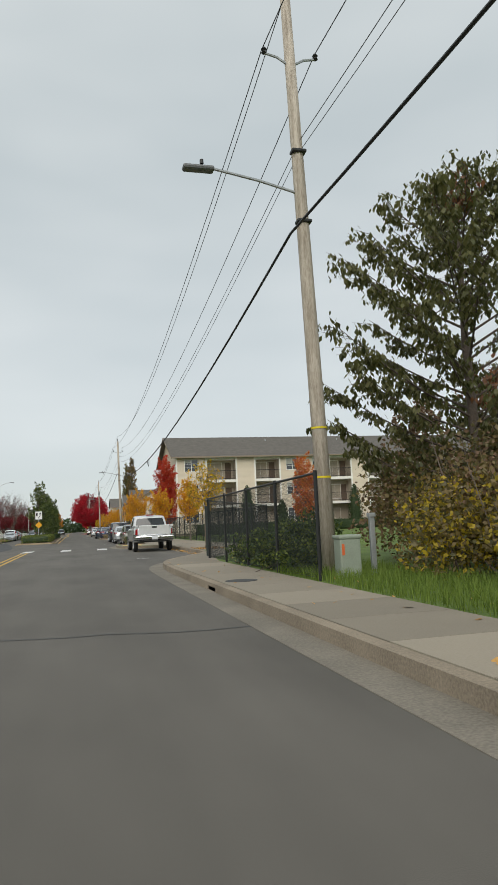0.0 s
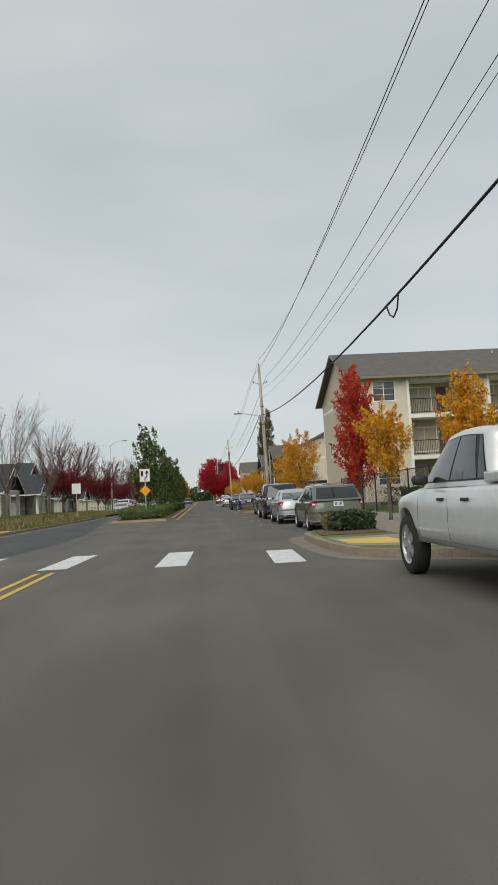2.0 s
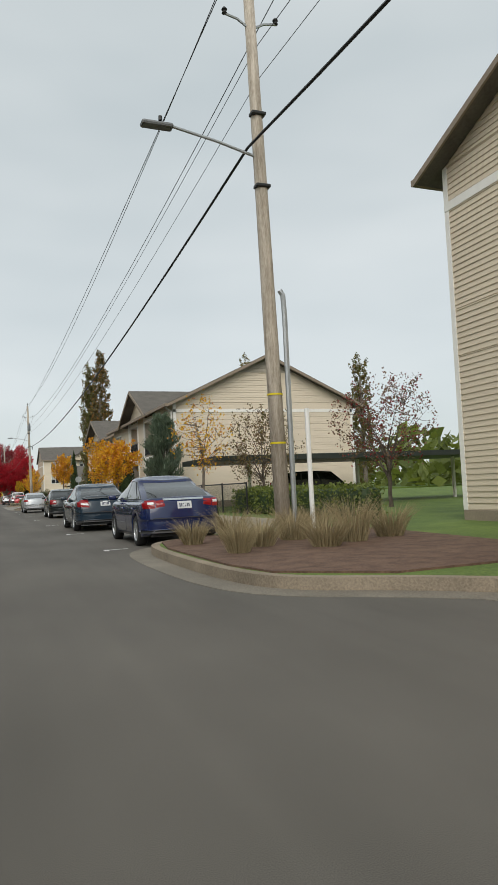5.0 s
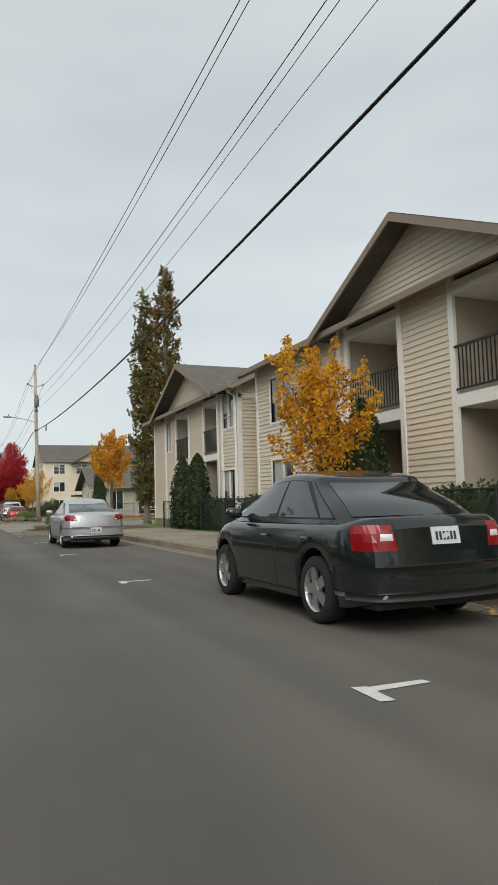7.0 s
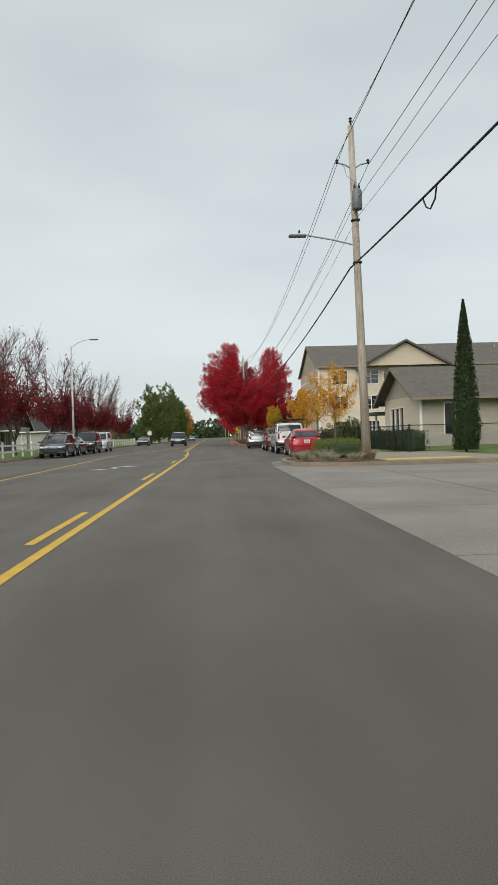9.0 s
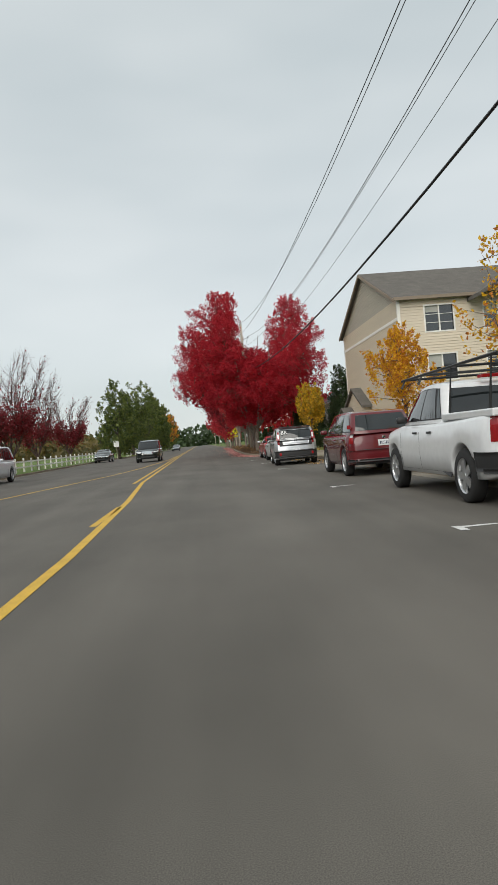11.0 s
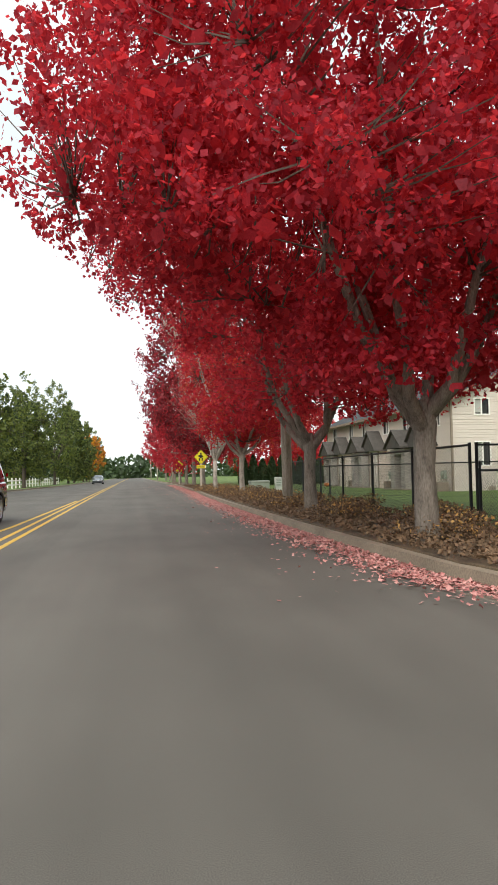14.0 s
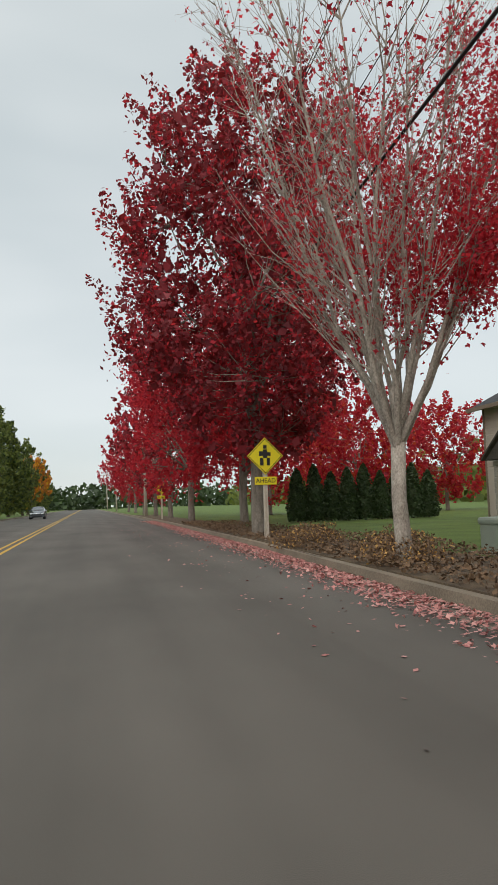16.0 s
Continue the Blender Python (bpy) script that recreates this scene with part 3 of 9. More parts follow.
def wall_rows(u0, u1, z0, z1, holes, lap=0.14, slope=None):
    """Board rows over a rectangle with holes; slope(z) narrows the range for a gable."""
    rows, k = [], math.floor(z0 / lap)
    while k * lap < z1 - 1e-4:
        a, b = max(z0, k * lap), min(z1, (k + 1) * lap)
        k += 1
        cuts = sorted({a, b} | {z for h in holes for z in (h[2], h[3]) if a < z < b})
        for c0, c1 in zip(cuts, cuts[1:]):
            lo0, hi0 = slope(c0) if slope else (u0, u1)
            lo1, hi1 = slope(c1) if slope else (u0, u1)
            spans = [(lo0, hi0, lo1, hi1)]
            for h0, h1, hz0, hz1 in sorted(holes):
                if hz0 < (c0 + c1) / 2 < hz1:
                    s = spans.pop()
                    spans += [(s[0], h0, s[2], h0), (h1, s[1], h1, s[3])]
            rows += [(c0, c1, (s[0], s[1]), (s[2], s[3])) for s in spans if s[1] - s[0] > 0.01]
    return rows


def siding_wall(parent, o, u, n, length, z0, z1, holes=(), mat=None, slope=None, depth=0.2, lap=0.14, name="wall", boards=False):
    mb = Mesh()
    rows = wall_rows(0, length, z0, z1, list(holes), lap, slope)
    boards = boards or mat is SIDING2
    if not boards:
        siding(mb, o, u, n, rows, lap)
    P = lambda s, d, z: (o[0] + u[0] * s + n[0] * d, o[1] + u[1] * s + n[1] * d, z)
    for a, b, c, e in holes:
        for q in (((a, 0, c), (a, 0, e), (a, -depth, e), (a, -depth, c)), ((b, 0, c), (b, -depth, c), (b, -depth, e), (b, 0, e)),
                  ((a, 0, c), (a, -depth, c), (b, -depth, c), (b, 0, c)), ((a, 0, e), (b, 0, e), (b, -depth, e), (a, -depth, e))):
            mb.quad(*[P(*w) for w in q])
    if holes and not slope:
        us = sorted({0.0, length} | {w for h in holes for w in h[:2]})
        zs = sorted({z0, z1} | {w for h in holes for w in h[2:]})
        for u0, u1 in zip(us, us[1:]):
            for c0, c1 in zip(zs, zs[1:]):
                if not any(h[0] < (u0 + u1) / 2 < h[1] and h[2] < (c0 + c1) / 2 < h[3] for h in holes):
                    mb.quad(P(u0, 0, c0), P(u1, 0, c0), P(u1, 0, c1), P(u0, 0, c1))
    if not holes:
        (a0, b0), (a1, b1) = (slope(z0), slope(z1)) if slope else ((0, length), (0, length))
        mb.quad(P(a0, -depth, z0), P(a1, -depth, z1), P(b1, -depth, z1), P(b0, -depth, z0))
    wall = part(name, mb, mat or SIDING, parent)
    if boards:
        for row in rows:
            b = Mesh()
            siding(b, o, u, n, [row], lap)
            part("siding_board", b, mat or SIDING, wall)
    return wall


def plank(mb, o, u, n, s0, s1, z0, z1, d0, d1):
    """An upright board on a wall plane."""
    c = [(o[0] + u[0] * s + n[0] * d, o[1] + u[1] * s + n[1] * d, z) for z in (z0, z1) for s, d in ((s0, d0), (s1, d0), (s1, d1), (s0, d1))]
    mb.add(c, [(0, 3, 2, 1), (4, 5, 6, 7), (0, 1, 5, 4), (1, 2, 6, 5), (2, 3, 7, 6), (3, 0, 4, 7)])
    return mb


def window(parent, o, u, n, s0, s1, z0, z1, mullions=1, blind=0.35, grid=False, name="window"):
    """A framed window in a wall: glass, frame, muntins and a half-drawn blind."""
    w = 0.07
    ring = [(s0 - w, z0 - w), (s1 + w, z0 - w), (s1 + w, z1 + w), (s0 - w, z1 + w), (s0, z0), (s1, z0), (s1, z1), (s0, z1)]
    fr = Mesh().add([(o[0] + u[0] * s + n[0] * d, o[1] + u[1] * s + n[1] * d, z) for d in (-0.06, 0.035) for s, z in ring],
                    [q for i in range(4) for q in ((8 + i, 8 + (i + 1) % 4, 12 + (i + 1) % 4, 12 + i), (i, (i + 1) % 4, 8 + (i + 1) % 4, 8 + i), (4 + i, 12 + i, 12 + (i + 1) % 4, 4 + (i + 1) % 4))])
    win = part(name, fr, TRIM, parent)
    for k in range(1, mullions + 1):
        c = s0 + (s1 - s0) * k / (mullions + 1)
        part("mullion", plank(Mesh(), o, u, n, c - 0.03, c + 0.03, z0, z1, -0.06, 0.01), TRIM, win)
    if grid:
        for k in range(1, 3):
            z = z0 + (z1 - z0) * k / 3
            part("muntin", plank(Mesh(), o, u, n, s0, s1, z - 0.012, z + 0.012, -0.06, -0.02), TRIM, win)
    part("pane", plank(Mesh(), o, u, n, s0, s1, z0, z1, -0.09, -0.06), PANE, win)
    if blind:
        part("blind", plank(Mesh(), o, u, n, s0, s0 + (s1 - s0) * 0.5, z1 - (z1 - z0) * blind, z1, -0.058, -0.05), BLIND, win)
    return win


def railing(parent, o, u, n, s0, s1, z0, h=1.05, d=0.05, gap=0.12, mat=None, name="railing"):
    mb = Mesh()
    plank(mb, o, u, n, s0, s1, z0 + h - 0.05, z0 + h, d - 0.03, d + 0.03)
    plank(mb, o, u, n, s0, s1, z0 + 0.08, z0 + 0.12, d - 0.02, d + 0.02)
    rail = part(name, mb, mat or BLACK_METAL, parent)
    near, joined = 100 < o[1] < 160, Mesh()
    k = s0 + gap
    while k < s1 - 0.02:
        bar = Mesh() if near else joined
        plank(bar, o, u, n, k - 0.011, k + 0.011, z0 + 0.12, z0 + h - 0.05, d - 0.011, d + 0.011)
        if near:
            part("baluster", bar, mat or BLACK_METAL, rail if parent.parent is None else parent)
        k += gap
    if not near:
        tagged(part("balusters", joined, mat or BLACK_METAL, rail if parent.parent is None else parent), kind="stuff")
    return rail


def gable_roof(parent, x0, x1, y0, y1, ze, zr, along="x", over=0.5, mat=None, thick=0.12):
    """A pitched roof of two thick slopes with overhang and brown barge boards."""
    s, fa = Mesh(), Mesh()
    if along == "x":
        ym, run = (y0 + y1) / 2, (y1 - y0) / 2
        k = (zr - ze) / run
        zl = ze - k * over
        for a, b in ((y0 - over, ym), (y1 + over, ym)):
            p = [(x0 - over, a, zl), (x1 + over, a, zl), (x1 + over, b, zr), (x0 - over, b, zr)]
            q = [(x, y, z + thick) for x, y, z in p]
            s.add(p + q, [(0, 1, 2, 3), (4, 5, 6, 7), (0, 1, 5, 4), (1, 2, 6, 5), (2, 3, 7, 6), (3, 0, 4, 7)])
            for xe in (x0 - over, x1 + over):
                fa.add([(xe - 0.03, a, zl - 0.07), (xe + 0.03, a, zl - 0.07), (xe + 0.03, b, zr - 0.07), (xe - 0.03, b, zr - 0.07),
                        (xe - 0.03, a, zl + thick - 0.03), (xe + 0.03, a, zl + thick - 0.03), (xe + 0.03, b, zr + thick - 0.03), (xe - 0.03, b, zr + thick - 0.03)],
                       [(0, 3, 2, 1), (4, 5, 6, 7), (0, 1, 5, 4), (1, 2, 6, 5), (2, 3, 7, 6), (3, 0, 4, 7)])
            e = -1 if a < ym else 1
            fa.box((x0 - over, min(a, a + e * 0.1), zl - 0.02), (x1 + over, max(a, a + e * 0.1), zl + 0.14))
    else:
        xm, run = (x0 + x1) / 2, (x1 - x0) / 2
        k = (zr - ze) / run
        zl = ze - k * over
        for a, b in ((x0 - over, xm), (x1 + over, xm)):
            p = [(a, y0 - over, zl), (a, y1 + over, zl), (b, y1 + over, zr), (b, y0 - over, zr)]
            q = [(x, y, z + thick) for x, y, z in p]
            s.add(p + q, [(0, 1, 2, 3), (4, 5, 6, 7), (0, 1, 5, 4), (1, 2, 6, 5), (2, 3, 7, 6), (3, 0, 4, 7)])
            for ye in (y0 - over, y1 + over):
                fa.add([(a, ye - 0.03, zl - 0.07), (a, ye + 0.03, zl - 0.07), (b, ye + 0.03, zr - 0.07), (b, ye - 0.03, zr - 0.07),
                        (a, ye - 0.03, zl + thick - 0.03), (a, ye + 0.03, zl + thick - 0.03), (b, ye + 0.03, zr + thick - 0.03), (b, ye - 0.03, zr + thick - 0.03)],
                       [(0, 3, 2, 1), (4, 5, 6, 7), (0, 1, 5, 4), (1, 2, 6, 5), (2, 3, 7, 6), (3, 0, 4, 7)])
            e = -1 if a < xm else 1
            fa.box((min(a, a + e * 0.1), y0 - over, zl - 0.02), (max(a, a + e * 0.1), y1 + over, zl + 0.14))
    r = part("roof", s, mat or SHINGLE, parent)
    part("barge_board", fa, FASCIA, r)
    return r


def balcony_bay(parent, o, u, n, s0, s1, floors, ztop, depth=1.6, base=0.3):
    """A recessed stack of balconies between two corner posts."""
    P = lambda s, d: (o[0] + u[0] * s + n[0] * d, o[1] + u[1] * s + n[1] * d)
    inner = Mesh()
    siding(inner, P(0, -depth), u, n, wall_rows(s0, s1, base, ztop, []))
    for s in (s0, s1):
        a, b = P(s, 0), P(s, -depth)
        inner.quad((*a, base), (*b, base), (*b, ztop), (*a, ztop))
    # SHADE darkens these walls by colour, as the recess would by depth
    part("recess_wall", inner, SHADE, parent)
    for z in floors + [ztop - 0.28]:
        part("balcony_floor", plank(Mesh(), o, u, n, s0 + 0.002, s1 - 0.002, z - 0.14, z + 0.14, -depth, 0.03), TRIM, parent)
    for s in (s0, s1):
        part("corner_post", plank(Mesh(), o, u, n, s - 0.09, s + 0.09, base, ztop, -0.03, 0.05), TRIM, parent)
    for i, z in enumerate([base] + floors):
        if i:
            railing(parent, o, u, n, s0 + 0.09, s1 - 0.09, z + 0.14)
        w = min(1.7, (s1 - s0) * 0.5)
        m = s0 + (s1 - s0) * (0.42 if i % 2 else 0.36)
        window(parent, P(0, -depth), u, n, m - w / 2, m + w / 2, z + (0.5 if i % 2 else 0.2), z + 2.15, 1, 0.6 if i % 2 else 0.0)
        dd = s0 + (s1 - s0) * 0.82
        if i:
            part("door", plank(Mesh(), P(0, -depth), u, n, dd - 0.35, dd + 0.35, z + 0.15, z + 2.15, 0.0, 0.05), DOOR, parent)


def apartment_block(name, label, x0, x1, y0, y1, ze, zr, bays, base=0.3, mats=None, west_windows=True):
    """A three-storey block: long side faces south, gable end faces the street."""
    ap = thing(name, label, "building", kind="")
    u, n, o = (1, 0), (0, -1), (x0, y0)
    floors = [base + (ze - base) / 3, base + 2 * (ze - base) / 3]
    hz = (ze - base) / 3
    for kind, a, b in bays:
        if kind == "b":
            balcony_bay(ap, o, u, n, a, b, floors, ze, base=base)
        else:
            wins = []
            if kind in "wW":
                mids = [(a + b) / 2] if kind == "w" else [a + (b - a) * 0.25, a + (b - a) * 0.78]
                wins = [(m - 0.72, m + 0.72, z + hz - 1.72, z + hz - 0.45) for z in [base] + floors for m in mids]
            siding_wall(ap, (o[0] + a, o[1]), u, n, b - a, base, ze, [(p - a, q - a, r, s) for p, q, r, s in wins], SIDING2)
            for k, (p, q, r, s) in enumerate(wins):
                window(ap, o, u, n, p, q, r, s, 1, (0.0, 0.5, 0.25)[k % 3], grid=k % 2 == 0)
    ym, run = (y0 + y1) / 2, (y1 - y0) / 2
    k = run / (zr - ze)
    ow, uw, nw = (x0, y1), (0, -1), (-1, 0)
    wins = [(2.6, 3.6, z + 0.9, z + 2.1) for z in [base + hz, base + 2 * hz]] if west_windows else []
    siding_wall(ap, ow, uw, nw, y1 - y0, base, ze - 0.9, [h for h in wins if h[3] < ze - 0.9], SIDING, boards=not west_windows, lap=0.14 if west_windows else 0.1)
    for h in wins:
        if h[3] < ze - 0.9:
            window(ap, ow, uw, nw, *h, 1, 0.0)
    part("band", plank(Mesh(), ow, uw, nw, -0.02, y1 - y0 + 0.02, ze - (1.12 if west_windows else 1.04), ze - 0.9, -0.05, 0.04), TRIM, ap)
    siding_wall(ap, ow, uw, nw, y1 - y0, ze - 0.9, ze, (), SIDING, lap=0.14 if west_windows else 0.1)
    siding_wall(ap, ow, uw, nw, y1 - y0, ze, zr, (), SIDING3 if not west_windows else SIDING, slope=lambda z: ((z - ze) * k, (y1 - y0) - (z - ze) * k))
    shell = Mesh()
    shell.quad((x0, y1, base), (x1, y1, base), (x1, y1, ze), (x0, y1, ze)).quad((x1, y0, base), (x1, y1, base), (x1, y1, ze), (x1, ym, zr), (x1, y0, ze))
    shell.quad((x0, y0 + 1.9, ze - 0.01), (x1, y0 + 1.9, ze - 0.01), (x1, y1, ze - 0.01), (x0, y1, ze - 0.01))
    part("back_wall", shell, SIDING, ap)
    part("plinth", Mesh().box((x0 - 0.03, y0 - 0.03, -0.2), (x1 + 0.03, y1 + 0.03, base)), KERB, ap)
    for c in ((x0 - 0.03, y0 - 0.04), (x0 - 0.03, y1 - 0.12)):
        part("corner_trim", Mesh().box((c[0], c[1], base), (c[0] + 0.14, c[1] + 0.16, ze)), TRIM, ap)
    gable_roof(ap, x0, x1, y0, y1, ze, zr, "x", 0.55 if west_windows else 0.26)
    for vx in (x0 + 12, x0 + 19.5, x0 + 21.5):
        part("vent_pipe", Mesh().lathe([(0.06, zr - 1.2), (0.06, zr - 0.35), (0.0, zr - 0.35)], at=(vx, ym - 1.6, 0), sides=8), STEEL, ap)
    return ap


BAYS_A = [("w", 0, 3.4), ("b", 3.4, 6.9), ("p", 6.9, 9.1), ("b", 9.1, 12.1), ("W", 12.1, 18.2), ("b", 18.2, 21.0), ("p", 21.0, 23.1), ("b", 23.1, 26.6), ("w", 26.6, 30.0),
          ("b", 30.0, 33.4), ("p", 33.4, 35.5), ("b", 35.5, 38.5), ("W", 38.5, 45.0)]
block_a = apartment_block("apartment_building", "three-storey beige apartment building with recessed balconies and grey roof", 11.0, 56.0, 76.0, 90.0, 9.0, 11.9, BAYS_A, base=0.4)
BAYS_E = [("w", 0, 4.2), ("W", 4.2, 8.0), ("b", 8.0, 11.0), ("w", 11.0, 15.0), ("b", 15.0, 18.0), ("w", 18.0, 23.0), ("b", 23.0, 26.0), ("W", 26.0, 33.0)]
block_e = apartment_block("apartment_building", "three-storey tan apartment building with blank lap-sided gable end", 10.4, 43.4, 205.6, 218.3, 7.6, 10.3, BAYS_E, base=0.2, west_windows=False)

# shallow cross gable over the stair bays of the far block
cg = Mesh()
siding(cg, (14.6, 204.55), (1, 0), (0, -1), wall_rows(0, 8.2, 7.5, 9.6, [], slope=lambda z: ((z - 7.5) * 1.9, 8.2 - (z - 7.5) * 1.9)))
part("cross_gable", cg, SIDING, block_e)
cgr = Mesh()
for s in (-1, 1):
    a, b = (18.7 + s * 4.7, 204.1, 7.2), (18.7, 204.1, 9.75)
    p = [a, b, (b[0], 210.6, b[2]), (a[0], 206.4, a[2])]
    cgr.add(p + [(x, y, z + 0.18) for x, y, z in p], [(0, 1, 2, 3), (4, 5, 6, 7), (0, 1, 5, 4), (1, 2, 6, 5), (2, 3, 7, 6), (3, 0, 4, 7)])
part("cross_roof", cgr, SHINGLE, block_e)
# small lap-sided entry sheds on the gable end
for y0, y1, z0, h, d in ((212.4, 216.9, 2.7, 1.05, 0.45), (214.7, 216.6, 2.2, 0.4, 0.95)):
    sh = Mesh()
    siding(sh, (10.4 - d, y1), (0, -1), (-1, 0), wall_rows(0, y1 - y0, 0.2, z0, []) + wall_rows(0, y1 - y0, z0, z0 + h, [], slope=lambda z, w=y1 - y0, z0=z0, h=h: ((z - z0) / h * w / 2, w - (z - z0) / h * w / 2)))
    sh.quad((10.4 - d, y0, 0.2), (10.4, y0, 0.2), (10.4, y0, z0), (10.4 - d, y0, z0))
    part("entry_shed", sh, SIDING, block_e)
    ym = (y0 + y1) / 2
    rf = Mesh()
    for s in (y0 - 0.35, y1 + 0.35):
        k = h / ((y1 - y0) / 2)
        p = [(10.2 - d, s, z0 - 0.35 * k), (10.45, s, z0 - 0.35 * k), (10.45, ym, z0 + h), (10.2 - d, ym, z0 + h)]
        rf.add(p + [(x, y, z + 0.14) for x, y, z in p], [(0, 1, 2, 3), (4, 5, 6, 7), (0, 1, 5, 4), (1, 2, 6, 5), (2, 3, 7, 6), (3, 0, 4, 7)])
    part("shed_roof", rf, SHINGLE, block_e)


def street_apartments(label, x0, x1, y0, y1, ze, zr, gy0, gy1, gz, base=0.5, south_gable=True, bays=(), wins=()):
    """A two-storey block along the street: ridge runs north, a cross gable faces the street."""
    ap = thing("apartment_building", label, "building")
    o, u, n = (x0, y1), (0, -1), (-1, 0)
    U = lambda y: y1 - y
    mid = base + (ze - base) / 2
    bay = [(U(b), U(a)) for a, b in bays]
    edges = [0.0] + [e for b in sorted(bay) for e in b] + [y1 - y0]
    hol = [(U(b), U(a), c, d) for a, b, c, d in wins]
    for a, b in zip(edges[::2], edges[1::2]):
        if b - a > 0.05:
            siding_wall(ap, (x0, y1 - a), u, n, b - a, base, ze, [(p - a, q - a, c, d) for p, q, c, d in hol if p >= a - 0.01 and q <= b + 0.01], SIDING2, boards=True)
    # One upper blind is real; the others are added for pale sky reflections
    for p, q, c, d in hol:
        window(ap, o, u, n, p, q, c, d, 1, 0.55, grid=(d - c) < 1.4)
    for a, b in bay:
        balcony_bay(ap, o, u, n, a, b, [mid], ze, base=base)
    # cross gable over the street front
    gm, gw = (gy0 + gy1) / 2, (gy1 - gy0) / 2
    k = gw / (gz - ze)
    sl = lambda z: ((z - ze) * k, 2 * gw - (z - ze) * k)
    siding_wall(ap, (x0 - 0.02, gy1), u, n, 2 * gw, ze, gz, (), SIDING2, slope=sl, name="gable")
    cr, fb = Mesh(), Mesh()
    for s in (-1, 1):
        ov = 0.55
        a = (x0 - 0.7, gm + s * (gw + ov), ze - ov / k)
        b = (x0 - 0.7, gm, gz)
        p = [a, b, (x0 + 6.5, b[1], b[2]), (x0 + 3.0, a[1], a[2])]
        cr.add(p + [(x, y, z + 0.11) for x, y, z in p], [(0, 1, 2, 3), (4, 5, 6, 7), (0, 1, 5, 4), (1, 2, 6, 5), (2, 3, 7, 6), (3, 0, 4, 7)])
        fb.add([(x0 - 0.74 + d, y, z + e) for d in (0, 0.05) for y, z, e in ((a[1], a[2], -0.12), (b[1], b[2], -0.12), (b[1], b[2], 0.08), (a[1], a[2], 0.08))],
               [(0, 1, 2, 3), (4, 7, 6, 5), (0, 4, 5, 1), (3, 2, 6, 7), (0, 3, 7, 4), (1, 5, 6, 2)])
    r = part("cross_roof", cr, SHINGLE, ap)
    part("barge_board", fb, FASCIA, r)
    # south end
    k2 = ((x1 - x0) / 2) / (zr - ze)
    siding_wall(ap, (x0, y0), (1, 0), (0, -1), x1 - x0, base, ze - 0.55, (), SIDING2, boards=y0 < 120)
    part("band", plank(Mesh(), (x0, y0), (1, 0), (0, -1), -0.02, x1 - x0 + 0.02, ze - 0.55, ze - 0.38, -0.05, 0.04), TRIM, ap)
    siding_wall(ap, (x0, y0), (1, 0), (0, -1), x1 - x0, ze - 0.38, ze, (), SIDING2)
    siding_wall(ap, (x0, y0), (1, 0), (0, -1), x1 - x0, ze, zr - 0.9, (), SIDING2, slope=lambda z: ((z - ze) * k2, (x1 - x0) - (z - ze) * k2))
    siding_wall(ap, (x0, y0), (1, 0), (0, -1), x1 - x0, zr - 0.9, zr, (), SIDING3, slope=lambda z: ((z - ze) * k2, (x1 - x0) - (z - ze) * k2), name="gable_peak")
    for a, b in (((x0 - 0.04, y0 - 0.04, base), (x0 + 0.12, y0 + 0.12, ze)), ((x1 - 0.12, y0 - 0.04, base), (x1 + 0.04, y0 + 0.12, ze)), ((x0 - 0.04, y1 - 0.12, base), (x0 + 0.12, y1 + 0.04, ze))):
        part("corner_trim", Mesh().box(a, b), TRIM, ap)
    for yy in (gy0, gy1):
        part("corner_trim", Mesh().box((x0 - 0.06, yy - 0.08, base), (x0 + 0.02, yy + 0.08, ze)), TRIM, ap)
    sh = Mesh()
    sh.quad((x0, y1, base), (x1, y1, base), (x1, y1, ze), ((x0 + x1) / 2, y1, zr), (x0, y1, ze)).quad((x1, y0, base), (x1, y1, base), (x1, y1, ze), (x1, y0, ze))
    sh.quad((x0 + 1.9, y0, ze - 0.01), (x1, y0, ze - 0.01), (x1, y1, ze - 0.01), (x0 + 1.9, y1, ze - 0.01))
    part("back_wall", sh, SIDING, ap)
    part("plinth", Mesh().box((x0 - 0.03, y0 - 0.03, -0.2), (x1 + 0.03, y1 + 0.03, base)), KERB, ap)
    gable_roof(ap, x0, x1, y0, y1, ze, zr, "y", 0.5)
    part("downpipe", Mesh().tube([(x0 - 0.45, y0 + 0.25, ze - 0.2), (x0 - 0.12, y0 + 0.1, ze - 0.5), (x0 - 0.1, y0 + 0.1, base)], 0.045, 8), TRIM, ap)
    return ap


street_apartments("two-storey tan lap-sided apartments with street gable and balconies", 9.8, 20.9, 112.4, 130.4, 6.0, 8.65, 117.2, 124.5, 7.75,
                  bays=[(116.9, 119.7), (121.6, 124.1)], wins=[(113.9, 116.0, 3.6, 5.6), (114.2, 115.8, 1.0, 2.6), (127.6, 129.2, 3.9, 5.4), (127.6, 129.2, 1.1, 2.6), (125.0, 126.1, 1.1, 2.6)])
street_apartments("second two-storey tan apartments with street gable", 9.8, 20.2, 132.2, 144.6, 5.8, 8.3, 134.0, 142.3, 7.6,
                  bays=[(134.5, 136.3), (138.4, 140.5)], wins=[(132.7, 134.0, 4.2, 5.6), (132.7, 134.0, 1.0, 2.5), (141.4, 142.5, 3.9, 5.4), (136.9, 137.9, 1.0, 2.5)])

